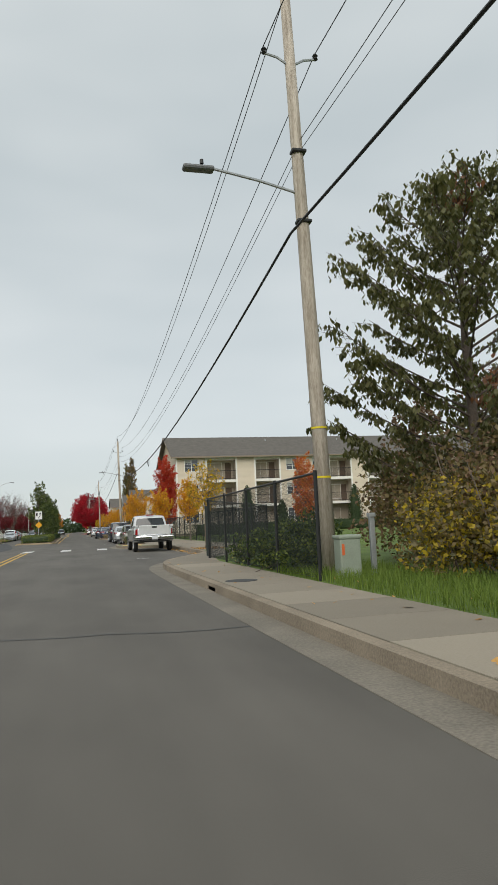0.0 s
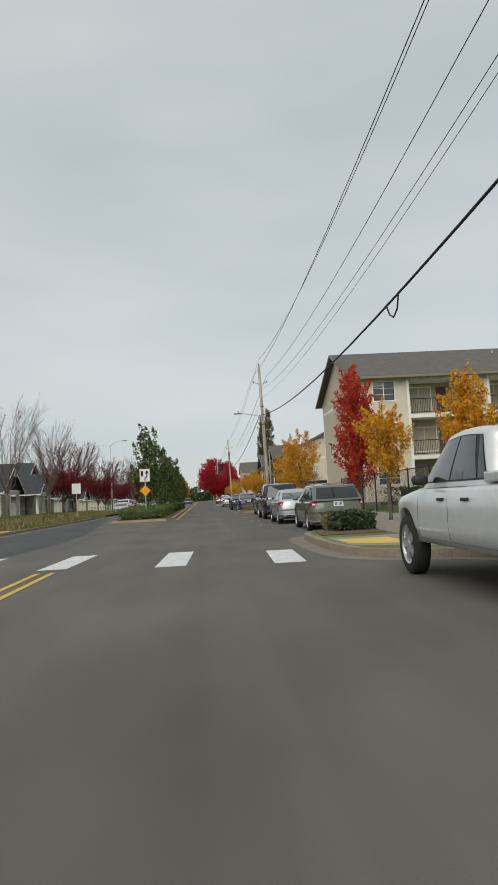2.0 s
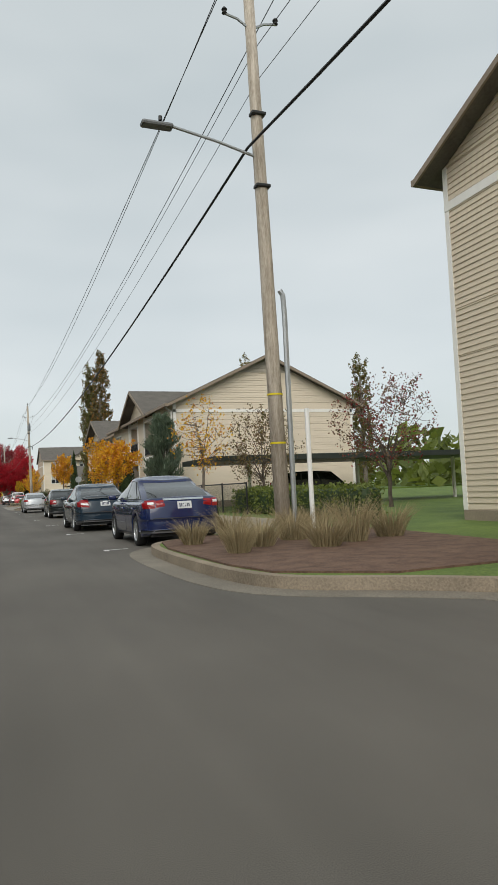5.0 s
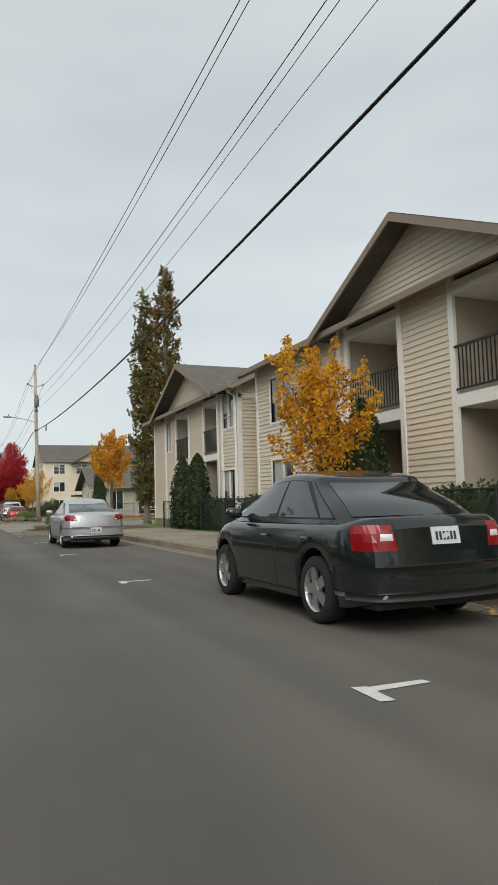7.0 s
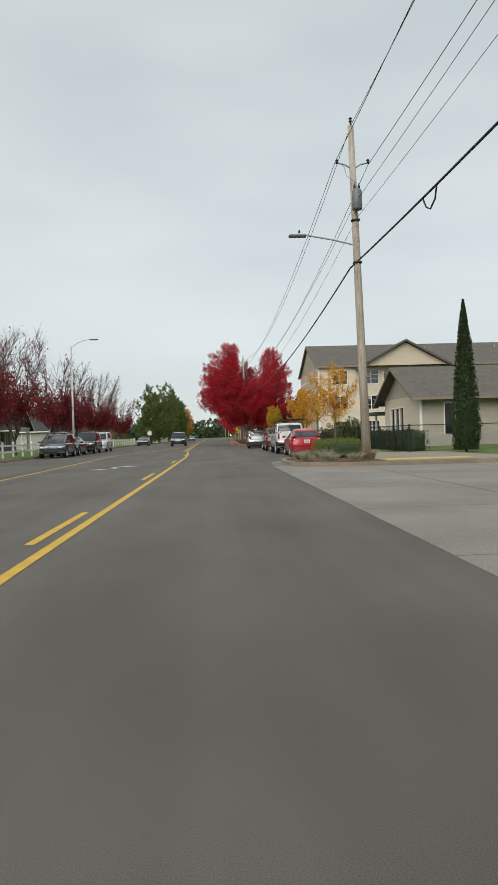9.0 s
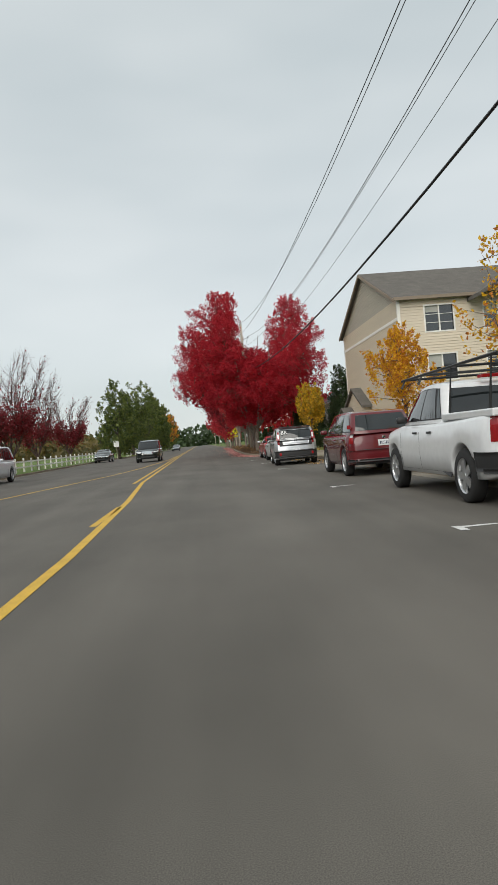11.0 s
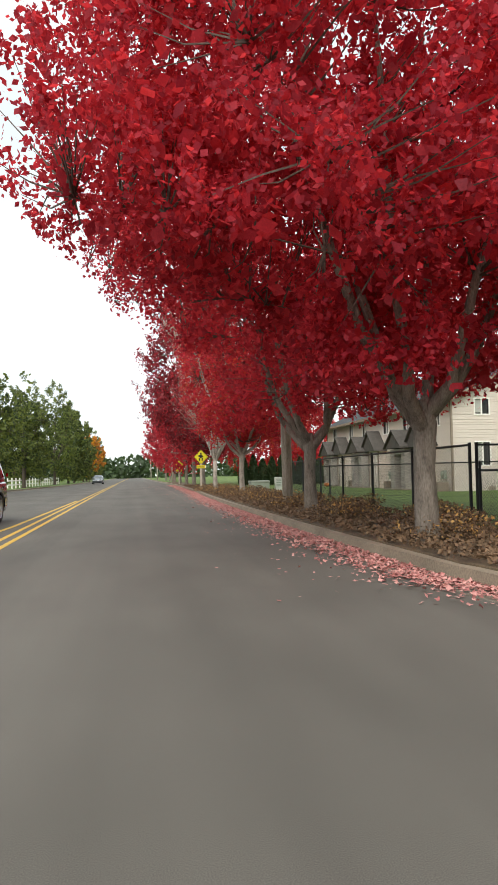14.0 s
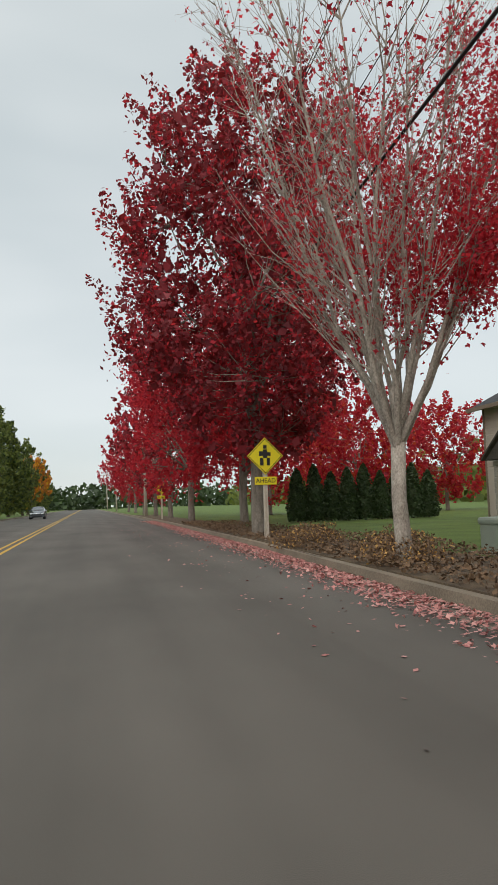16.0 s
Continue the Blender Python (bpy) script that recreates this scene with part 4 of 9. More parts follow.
# clubhouse beside the driveway
club = thing("clubhouse", "single-storey taupe clubhouse with low gable and dark roof", "building")
cx0, cx1, cy0, cy1, cze, czr = 13.5, 34.0, 183.5, 192.5, 3.5, 5.6
siding_wall(club, (cx0, cy1), (0, -1), (-1, 0), cy1 - cy0, 0.2, cze, [(1.6, 5.2, 1.0, 2.8)], SIDING2)
for k in range(3):
    window(club, (cx0, cy1), (0, -1), (-1, 0), 1.65 + k * 1.2, 2.75 + k * 1.2, 1.0, 2.8, 0, 0.0)
siding_wall(club, (cx0, cy1), (0, -1), (-1, 0), cy1 - cy0, cze, czr, (), SIDING3, slope=lambda z: ((z - cze) * 4.5 / 2.1, 9 - (z - cze) * 4.5 / 2.1), name="gable")
siding_wall(club, (cx0, cy0), (1, 0), (0, -1), cx1 - cx0, 0.2, cze, [(1.6, 3.0, 0.9, 2.9), (7.0, 9.2, 1.0, 2.9), (12.5, 16.0, 0.3, 2.7)], SIDING3)
for a, b, c, d in ((1.6, 3.0, 0.9, 2.9), (7.0, 9.2, 1.0, 2.9), (12.5, 16.0, 0.3, 2.7)):
    window(club, (cx0, cy0), (1, 0), (0, -1), a, b, c, d, 1 if b - a < 3 else 3, 0.0)
part("wainscot", Mesh().box((cx0 + 0.1, cy0 - 0.14, 0.1), (cx1, cy0 - 0.02, 0.9)), STONE, club)
part("corner_trim", Mesh().box((cx0 - 0.05, cy0 - 0.06, 0.2), (cx0 + 0.1, cy0 + 0.1, cze)), TRIM, club)
part("back_wall", Mesh().quad((cx0, cy1, 0), (cx1, cy1, 0), (cx1, cy1, cze), (cx0, cy1, cze)).quad((cx1, cy0, 0), (cx1, cy1, 0), (cx1, cy1, cze), (cx1, cy0, cze)), SIDING, club)
gable_roof(club, cx0, cx1, cy0, cy1, cze, czr, "x", 0.75)
porch = Mesh()
siding(porch, (20.5, 179.5), (1, 0), (0, -1), wall_rows(0, 9, 3.3, 5.0, [], slope=lambda z: ((z - 3.3) * 2.6, 9 - (z - 3.3) * 2.6)))
part("porch_gable", porch, SIDING3, club)
pr = Mesh()
for s in (-1, 1):
    p = [(25 + s * 5.1, 178.9, 3.05), (25, 178.9, 5.1), (25, 187, 5.1), (25 + s * 5.1, 185, 3.05)]
    pr.add(p + [(x, y, z + 0.17) for x, y, z in p], [(0, 1, 2, 3), (4, 5, 6, 7), (0, 1, 5, 4), (1, 2, 6, 5), (2, 3, 7, 6), (3, 0, 4, 7)])
part("porch_roof", pr, SHINGLE, club)
for x in (20.9, 29.1):
    post = part("column", Mesh().box((x - 0.14, 179.6, 1.2), (x + 0.14, 179.88, 3.3)), FASCIA, club)
    part("pier", Mesh().box((x - 0.35, 179.4, 0.1), (x + 0.35, 180.1, 1.25)), STONE, post)

# townhouses past the maples
town = thing("townhouse_row", "taupe lap-sided townhouses with paired gabled porches and stone door surrounds", "building")
TAUPE = material("pinkish_taupe_siding", (0.6, 0.535, 0.465), 0.75, vary=0.06, scale=0.8, fine=30, stretch=(0.3, 0.3, 3))
PORCH_SHINGLE = material("porch_shingle", (0.075, 0.068, 0.06), 0.95, vary=0.25, scale=3, fine=14, bump=0.5)
tx, ty0, ty1, t_eave = 15.9, 246.6, 268.8, 4.85
door_ys = (265.8, 258.8, 251.5)
tw_holes = [(ty1 - y + d - 0.42, ty1 - y + d + 0.42, 3.6, 4.6) for y in door_ys for d in (-0.85, 3.2)]
siding_wall(town, (tx, ty1), (0, -1), (-1, 0), ty1 - ty0, 0.15, t_eave, tw_holes, TAUPE, lap=0.13, boards=True)
for h in tw_holes:
    window(town, (tx, ty1), (0, -1), (-1, 0), *h, 1, 0.0)
end_holes = [(1.3, 2.05, 1.45, 2.6), (1.3, 2.05, 4.05, 4.8), (8.3, 9.2, 1.45, 2.6), (8.3, 9.2, 3.6, 4.7)]
siding_wall(town, (tx, ty0), (1, 0), (0, -1), 13.0, 0.15, t_eave, end_holes, TAUPE, lap=0.13, boards=True)
for h in end_holes:
    window(town, (tx, ty0), (1, 0), (0, -1), *h, 1, 0.9)
siding_wall(town, (tx, ty0), (1, 0), (0, -1), 13.0, t_eave, 8.0, (), TAUPE, slope=lambda z: ((z - t_eave) / 0.492, 13.0 - (z - t_eave) / 0.492), lap=0.13, name="gable_wall", boards=True)
for wx, wy in ((tx - 0.05, ty0 - 0.05), (tx - 0.05, ty1 - 0.06)):
    part("corner_board", Mesh().box((wx, wy, 0.12), (wx + 0.1, wy + 0.1, t_eave)), FASCIA, town)
for k in range(3):
    part("foundation_vent", Mesh().box((tx + 1.9 + 3.9 * k, ty0 - 0.04, 0.17), (tx + 2.3 + 3.9 * k, ty0 - 0.026, 0.36)), FASCIA, town)


def little_gable(parent, x0, x1, y, half, ze, zr, fill):
    """A small steep roof whose gable faces the street, with a filled pediment."""
    rf = Mesh()
    for s in (-1, 1):
        p = [(x0, y + s * half, ze), (x0, y, zr), (x1, y, zr), (x1, y + s * half, ze)]
        rf.add(p + [(x, yy, z + 0.09) for x, yy, z in p], [(0, 1, 2, 3), (4, 5, 6, 7), (0, 1, 5, 4), (1, 2, 6, 5), (2, 3, 7, 6), (3, 0, 4, 7)])
    part("porch_roof", rf, PORCH_SHINGLE, parent)
    k = (zr - ze) / half
    pg = Mesh().add([(x0 + 0.12, y - half + 0.12, ze + 0.02), (x0 + 0.12, y + half - 0.12, ze + 0.02), (x0 + 0.12, y, zr - 0.12 * k)] + [(x0 + 0.2, y - half + 0.12, ze + 0.02), (x0 + 0.2, y + half - 0.12, ze + 0.02), (x0 + 0.2, y, zr - 0.12 * k)],
                    [(0, 1, 2), (3, 5, 4), (0, 3, 4, 1), (1, 4, 5, 2), (2, 5, 3, 0)])
    part("pediment", pg, fill, parent)


rng_t = random.Random(77)
for y in door_ys:
    porch = part("porch", Mesh().box((tx - 1.25, y - 1.2, 0.12), (tx - 0.03, y + 1.2, 0.22)), CONCRETE, town, "small gabled porch with stone surround")
    little_gable(porch, tx - 1.3, tx + 0.1, y + 0.05, 1.3, 2.5, 3.5, PORCH_SHINGLE)
    for sgn in (-1, 1):
        for k in range(11):
            z0 = 0.22 + k * 0.205
            part("stone", Mesh().bevel_box((tx - 0.95 - 0.03 * rng_t.random(), y + sgn * 0.78 - 0.27 - 0.03 * rng_t.random(), z0), (tx - 0.03, y + sgn * 0.78 + 0.27 + 0.03 * rng_t.random(), z0 + 0.195), 0.02), STONE, porch)
    part("lintel", Mesh().bevel_box((tx - 0.95, y - 0.5, 2.17), (tx - 0.03, y + 0.5, 2.47), 0.02), STONE, porch)
    door = part("door", Mesh().bevel_box((tx - 0.12, y - 0.46, 0.22), (tx - 0.03, y + 0.46, 2.15), 0.015), TRIM, town)
    for z0, z1 in ((0.4, 0.98), (1.15, 1.95)):
        part("door_panel", Mesh().bevel_box((tx - 0.145, y - 0.3, z0), (tx - 0.12, y + 0.3, z1), 0.01), TRIM, door)
    part("door_knob", Mesh().bevel_box((tx - 0.2, y - 0.41, 1.02), (tx - 0.12, y - 0.35, 1.09), 0.015), CABINET, door)
    bay = part("bay", Mesh().box((tx - 0.5, y - 3.1, 0.12), (tx - 0.03, y - 1.15, 2.55)), TAUPE, town)
    little_gable(bay, tx - 0.9, tx + 0.1, y - 1.95, 1.35, 2.5, 3.75, PORCH_SHINGLE)
    window(town, (tx - 0.5, y), (0, -1), (-1, 0), 1.85, 2.6, 1.0, 2.2, 1, 0.0)
    for yy in (y - 1.3, y - 1.7, y - 3.06):
        part("corner_trim", Mesh().box((tx - 0.54, yy - 0.06, 0.12), (tx - 0.505, yy + 0.06, 2.5)), FASCIA, bay)
    meter = part("meter_box", Mesh().bevel_box((tx - 0.2, y - 4.3, 0.75), (tx - 0.03, y - 3.95, 1.2), 0.02), CABINET, town)
    part("meter_dial", Mesh().tube([(tx - 0.2, y - 4.12, 1.02), (tx - 0.27, y - 4.12, 1.02)], 0.1, 12), CABINET, meter)
    part("ac_unit", Mesh().bevel_box((tx - 0.75, y - 4.75, 0.12), (tx - 0.15, y - 4.45, 0.62), 0.03), FASCIA, town)
part("end_wall", Mesh().quad((tx, ty1, 0), (tx, ty1, t_eave), (tx + 6.5, ty1, 8.0), (tx + 13, ty1, t_eave), (tx + 13, ty1, 0)).quad((tx + 13, ty1, 0), (tx + 13, ty1, t_eave), (tx + 13, ty0, t_eave), (tx + 13, ty0, 0)), TAUPE, town)
gable_roof(town, tx, tx + 13, ty0, ty1, t_eave, 8.05, "y", 0.45, SHINGLE_DARK)

# cottages across the street
COTTAGE_PAINT = [material("blue_grey_siding", (0.20, 0.23, 0.26), 0.8, vary=0.08, stretch=(0.3, 0.3, 3)), material("grey_siding", (0.33, 0.34, 0.34), 0.8, vary=0.08, stretch=(0.3, 0.3, 3)),
                 material("cream_siding", (0.46, 0.41, 0.31), 0.8, vary=0.08, stretch=(0.3, 0.3, 3)), material("warm_grey_siding", (0.40, 0.385, 0.36), 0.8, vary=0.08, stretch=(0.3, 0.3, 3))]
DARK_SHAKE = material("charcoal_shake", (0.05, 0.056, 0.063), 0.9, vary=0.15, scale=3)
TEAL = material("teal_paint", (0.02, 0.20, 0.19), 0.6)


def lawn_rise(y):
    """How much the lawn before the cottages stands above the kerb."""
    return 0.42 * smooth_edge(52, 60, y) * (1 - smooth_edge(118, 140, y))


def smooth_edge(a, b, x):
    t = min(1.0, max(0.0, (x - a) / (b - a)))
    return t * t * (3 - 2 * t)


def on_lawn(x, y):
    """Height of the lawn across the street."""
    return 0.147 + lawn_rise(y) * smooth_edge(-9.6, -14.0, x)


def truss(parent, x, y, half, z0, z1, k):
    """White crossed timbers in the peak of a gable that faces the street."""
    m = Mesh()
    zc, w = z1 - (z1 - z0) * k, half * k
    m.box((x - 0.05, y - w, zc - 0.06), (x + 0.05, y + w, zc + 0.06))
    m.box((x - 0.05, y - 0.06, zc), (x + 0.05, y + 0.06, z1 - 0.1))
    for q in (-1, 1):
        m.tube([(x, y, zc), (x, y + q * w * 0.45, zc + (z1 - zc) * 0.5)], 0.045, 4)
    part("truss", m, TRIM, parent)


def street_gable_roof(parent, x0, x1, y, half, ze, zr, over=0.45, name="roof"):
    """Two slopes whose ridge runs away from the street, with pale barge boards at the street end."""
    k = (zr - ze) / half
    r, fb = Mesh(), Mesh()
    for q in (-1, 1):
        a, b = (y + q * (half + over), ze - over * k), (y, zr)
        p = [(x0, a[0], a[1]), (x1, a[0], a[1]), (x1, b[0], b[1]), (x0, b[0], b[1])]
        r.add(p + [(u, v, w + 0.14) for u, v, w in p], [(0, 1, 2, 3), (4, 5, 6, 7), (0, 1, 5, 4), (1, 2, 6, 5), (2, 3, 7, 6), (3, 0, 4, 7)])
        fb.add([(x1 + d, yy, zz + e) for d in (0, 0.05) for yy, zz, e in ((a[0], a[1], -0.08), (b[0], b[1], -0.08), (b[0], b[1], 0.1), (a[0], a[1], 0.1))],
               [(0, 1, 2, 3), (4, 7, 6, 5), (0, 4, 5, 1), (3, 2, 6, 7), (0, 3, 7, 4), (1, 5, 6, 2)])
    roof = part(name, r, SHINGLE_DARK, parent)
    part("barge_board", fb, TRIM, roof)
    for q in (-1, 1):
        e = y + q * (half + over)
        part("gutter", Mesh().box((x0, min(e, e + q * 0.1), ze - over * k - 0.03), (x1, max(e, e + q * 0.1), ze - over * k + 0.1)), TRIM, roof)


def cottage(label, x, y, paint, width=10.5, ridge=5.4, wing="porch", wing_at=0.0, wing_half=3.9, wing_ridge=4.5, shutters=False, piers=True, crossed=False):
    """A one-storey house, ridge away from the street, with a lower gabled wing or porch before it."""
    base = lawn_rise(y) + 0.1
    h = thing("cottage", label, "house", at=(0, 0, base), group="cottages across the street")
    u, n, eave, xm = (0, 1), (1, 0), 2.6, x - 2.2
    half = width / 2
    siding_wall(h, (xm, y - half), u, n, width, 0.0, eave, (), paint)
    siding_wall(h, (xm, y - half), u, n, width, eave, ridge - 0.1, (), DARK_SHAKE, slope=lambda z: ((z - eave) * half / (ridge - eave), width - (z - eave) * half / (ridge - eave)), name="gable")
    street_gable_roof(h, xm - 12.0, xm + 0.5, y, half, eave, ridge)
    if crossed:
        truss(h, xm + 0.5, y, half, eave, ridge, 0.3)
    for q in (-1, 1):
        side = part("side_wall", Mesh().box((xm - 11.5, y + q * half - 0.1, -0.3), (xm - 0.02, y + q * half + 0.1, eave)), paint, h)
        for xx in (xm - 3.2, xm - 7.4):
            window(side, (xx, y + q * half + q * 0.1), (1, 0), (0, q), 0.0, 1.1, 1.0, 2.1, 1, 0.4)
    part("back_wall", Mesh().quad((xm - 11.5, y - half, 0), (xm - 11.5, y + half, 0), (xm - 11.5, y + half, eave), (xm - 11.5, y, ridge), (xm - 11.5, y - half, eave)), paint, h)
    wy, wh = y + wing_at, wing_half
    we = 2.55
    siding_wall(h, (x, wy - wh), u, n, 2 * wh, we, wing_ridge - 0.08, (), DARK_SHAKE if wing == "porch" else paint, slope=lambda z: ((z - we) * wh / (wing_ridge - we), 2 * wh - (z - we) * wh / (wing_ridge - we)), name="porch_gable")
    street_gable_roof(h, xm - 3.0, x + 0.45, wy, wh, we, wing_ridge, name="porch_roof")
    part("gable_band", plank(Mesh(), (x, wy - wh), u, n, 0.0, 2 * wh, we - 0.12, we + 0.12, 0.0, 0.07), TRIM, h)
    if crossed:
        truss(h, x + 0.45, wy, wh, we, wing_ridge, 0.34)
    if wing == "porch":
        part("porch_beam", Mesh().box((x - 0.2, wy - wh, we - 0.38), (x - 0.02, wy + wh, we - 0.1)), TRIM if not piers else TEAL_DARK, h)
        for yy in (wy - wh + 0.35, wy, wy + wh - 0.35) if wh > 3 else (wy - wh + 0.25, wy + wh - 0.25):
            c = part("porch_post", Mesh().bevel_box((x - 0.26, yy - 0.14, 0.9 if piers else 0.05), (x + 0.02, yy + 0.14, we - 0.38), 0.015), TEAL_DARK if piers else TRIM, h)
            if piers:
                rng_p = random.Random(int(yy * 10))
                for k in range(5):
                    part("stone", Mesh().bevel_box((x - 0.42 - 0.03 * rng_p.random(), yy - 0.3 - 0.03 * rng_p.random(), -0.1 + k * 0.2), (x + 0.18 + 0.03 * rng_p.random(), yy + 0.3 + 0.03 * rng_p.random(), 0.09 + k * 0.2), 0.025), STONE, c)
        part("porch_floor", Mesh().box((xm, wy - wh, -0.3), (x + 0.2, wy + wh, 0.06)), KERB, h)
        for a in (wy - wh * 0.45, wy + wh * 0.4):
            window(h, (xm + 0.026, a - 0.8), u, n, 0.0, 0.75, 0.7, 2.1, 0, 0.0, grid=True)
            window(h, (xm + 0.026, a - 0.8), u, n, 0.9, 1.65, 0.7, 2.1, 0, 0.3, grid=True)
        part("door", plank(Mesh(), (xm, wy), u, n, -0.45, 0.45, 0.06, 2.1, 0.027, 0.07), DOOR, h)
    else:
        holes = [(wh - 1.55, wh - 0.1, 1.05, 2.2), (wh + 0.1, wh + 1.55, 1.05, 2.2)]
        siding_wall(h, (x, wy - wh), u, n, 2 * wh, 0.0, we, holes, paint)
        for q in holes:
            window(h, (x, wy - wh), u, n, *q, 1, 0.0)
        if shutters:
            for a, b in ((wh - 2.0, wh - 1.64), (wh + 1.64, wh + 2.0)):
                part("shutter", plank(Mesh(), (x, wy - wh), u, n, a, b, 1.0, 2.25, 0.026, 0.06), TEAL, h, "teal window shutter")
        for q in (-1, 1):
            part("side_wall", Mesh().box((xm + 0.03, wy + q * wh - 0.1, -0.3), (x - 0.02, wy + q * wh + 0.1, we)), paint, h)
            part("corner_trim", Mesh().box((x - 0.06, wy + q * wh - 0.1, 0.0), (x + 0.045, wy + q * wh + 0.1, we - 0.12)), TRIM, h)
    part("plinth", Mesh().box((xm - 11.4, y - half - 0.05, -0.5), (xm + 0.02, y + half + 0.05, 0.02)), KERB, h)
    return h


TEAL_DARK = material("deep_teal_paint", (0.03, 0.055, 0.06), 0.6)
cottage("blue-grey shingled cottage with stone porch piers", -19.0, 73.0, COTTAGE_PAINT[0], 9.6, 5.3, "porch", 0.0, 4.1, 4.45)
cottage("blue-grey cottage with teal shutters and dark bush", -19.0, 83.2, COTTAGE_PAINT[1], 9.8, 5.65, "wall", -1.9, 4.0, 4.45, shutters=True)
cottage("cream cottage with white porch posts and crossed gable timbers", -19.0, 100.2, COTTAGE_PAINT[2], 13.0, 6.1, "porch", -0.8, 3.6, 4.8, piers=False, crossed=True)
cottage("pale grey cottage with white porch posts", -19.0, 117.0, COTTAGE_PAINT[3], 12.0, 6.3, "porch", -3.0, 3.4, 4.7, piers=False)
for lab, hx, hy, pt in (("cream cottage half hidden by trees", -20.5, 131.0, 2), ("pale cottage half hidden by red maples", -20.5, 150.0, 3), ("cream cottage behind red maples", -20.5, 196.0, 2),
                        ("grey cottage behind bare trees", -20.5, 214.0, 1), ("white cottage behind a picket fence", -20.5, 240.0, 3)):
    cottage(lab, hx, hy, COTTAGE_PAINT[pt], 10.5, 5.6, "porch", 1.0, 2.9, 4.5, piers=False)
# the lawn rises from the far kerb to the cottages
bank, ys_, xs_ = Mesh(), [50 + 2.5 * k for k in range(38)], [-9.75, -10.6, -11.6, -12.8, -14.0, -17.0, -36.0]
bank.v = [(x, y, 0.147 + lawn_rise(y) * smooth_edge(-9.6, -14.0, x) + 0.02 * math.sin(x * 2.1 + y * 0.7) * (x < -10)) for y in ys_ for x in xs_]
bank.f = [(i * 7 + k, i * 7 + k + 1, (i + 1) * 7 + k + 1, (i + 1) * 7 + k) for i in range(37) for k in range(6)]
bank.f = [q[::-1] for q in bank.f]
LAWN = material("autumn_lawn", (0.07, 0.085, 0.02), 0.9, vary=0.3, scale=0.9, fine=22, bump=0.6, color2=(0.15, 0.15, 0.045))
solid("lawn", bank, LAWN, "rising green lawn before the cottages", "lawn", kind="structure")

# carport between the apartment blocks
port = thing("carport", "low dark metal carport with flat roof", "carport")
part("roof", Mesh().box((9.5, 104.5, 2.35), (26.0, 110.0, 2.6)), material("dark_green_metal", (0.035, 0.042, 0.038), 0.5, 0.2), port)
for x in (12.0, 18.0, 24.0):
    part("post", Mesh().box((x - 0.07, 107.0, 0.1), (x + 0.07, 107.14, 2.35)), TRIM, port)
port_far = thing("carport", "low dark metal carport with flat roof", "carport")
part("roof", Mesh().box((12.8, 192.9, 2.5), (30.0, 197.0, 2.72)), MATS["dark_green_metal"], port_far)
for x in (13.4, 18.0, 24.0):
    part("post", Mesh().box((x - 0.07, 195, 0.1), (x + 0.07, 195.14, 2.5)), TRIM, port_far)


# ---- vehicles ----
from mathutils.bvhtree import BVHTree


def lerp_profile(pts, y):
    for (y0, z0), (y1, z1) in zip(pts, pts[1:]):
        if y0 <= y <= y1:
            t = (y - y0) / (y1 - y0)
            return z0 + (z1 - z0) * (t * 0.4 + 0.6 * t * t * (3 - 2 * t))
    return pts[0][1] if y < pts[0][0] else pts[-1][1]


def paint(name, color, metal=0.35, rough=0.28):
    dark = max(color) < 0.2
    return material(name, color, 0.2 if dark else rough, 0.0 if dark else metal, vary=0.05, scale=1.0, fine=8, coat=0.9, spec=0.35 if dark else 0.4)


WHEELS = {}


def wheel(parent, at, r, w, side, style, dark=False):
    """A tyre, rim and spokes; side is -1 or 1 for the outer face."""
    key = (round(r, 3), round(w, 3), side, style, dark)
    if key not in WHEELS:
        s = side
        tyre = Mesh().lathe([(r * 0.66, s * w * 0.5), (r * 0.9, s * w * 0.52), (r * 0.985, s * w * 0.4), (r, s * w * 0.15), (r, -s * w * 0.15), (r * 0.985, -s * w * 0.4), (r * 0.8, -s * w * 0.5), (0.02, -s * w * 0.45)], "x", sides=28)
        rim = Mesh().lathe([(r * 0.66, s * w * 0.50), (r * 0.63, s * w * 0.44), (r * 0.60, s * w * 0.22)], "x", sides=28)
        n = {"five": 5, "seven": 7, "ten": 10, "cover": 9}[style]
        wd = {"five": 0.17, "seven": 0.10, "ten": 0.07, "cover": 0.12}[style]
        for k in range(n):
            a = 2 * math.pi * k / n
            ca, sa = math.cos(a), math.sin(a)
            q = []
            for rr, hw, x in ((r * 0.1, r * wd * 0.8, 0.46), (r * 0.64, r * wd, 0.40)):
                for e in (-1, 1):
                    for d in (0.0, 0.12):
                        q.append((s * w * (x - d), rr * ca - e * hw * sa, rr * sa + e * hw * ca))
            rim.add(q, [(0, 4, 6, 2), (1, 3, 7, 5), (0, 1, 5, 4), (2, 6, 7, 3)])
        rim.lathe([(0.0, s * w * 0.49), (r * 0.15, s * w * 0.48), (r * 0.17, s * w * 0.36)], "x", sides=12)
        hub = Mesh().lathe([(r * 0.62, s * w * 0.20), (0.0, s * w * 0.18)], "x", sides=20)
        WHEELS[key] = (mesh_of("tyre", tyre, RUBBER, True), mesh_of("rim", rim, BLACK_TRIM if dark else RIM), mesh_of("brake_disc", hub, BLACK_TRIM))
    t, m, h = WHEELS[key]
    wh = part("wheel", t, None, parent)
    wh.location = at
    part("rim", m, None, wh)
    part("brake_disc", h, None, wh)


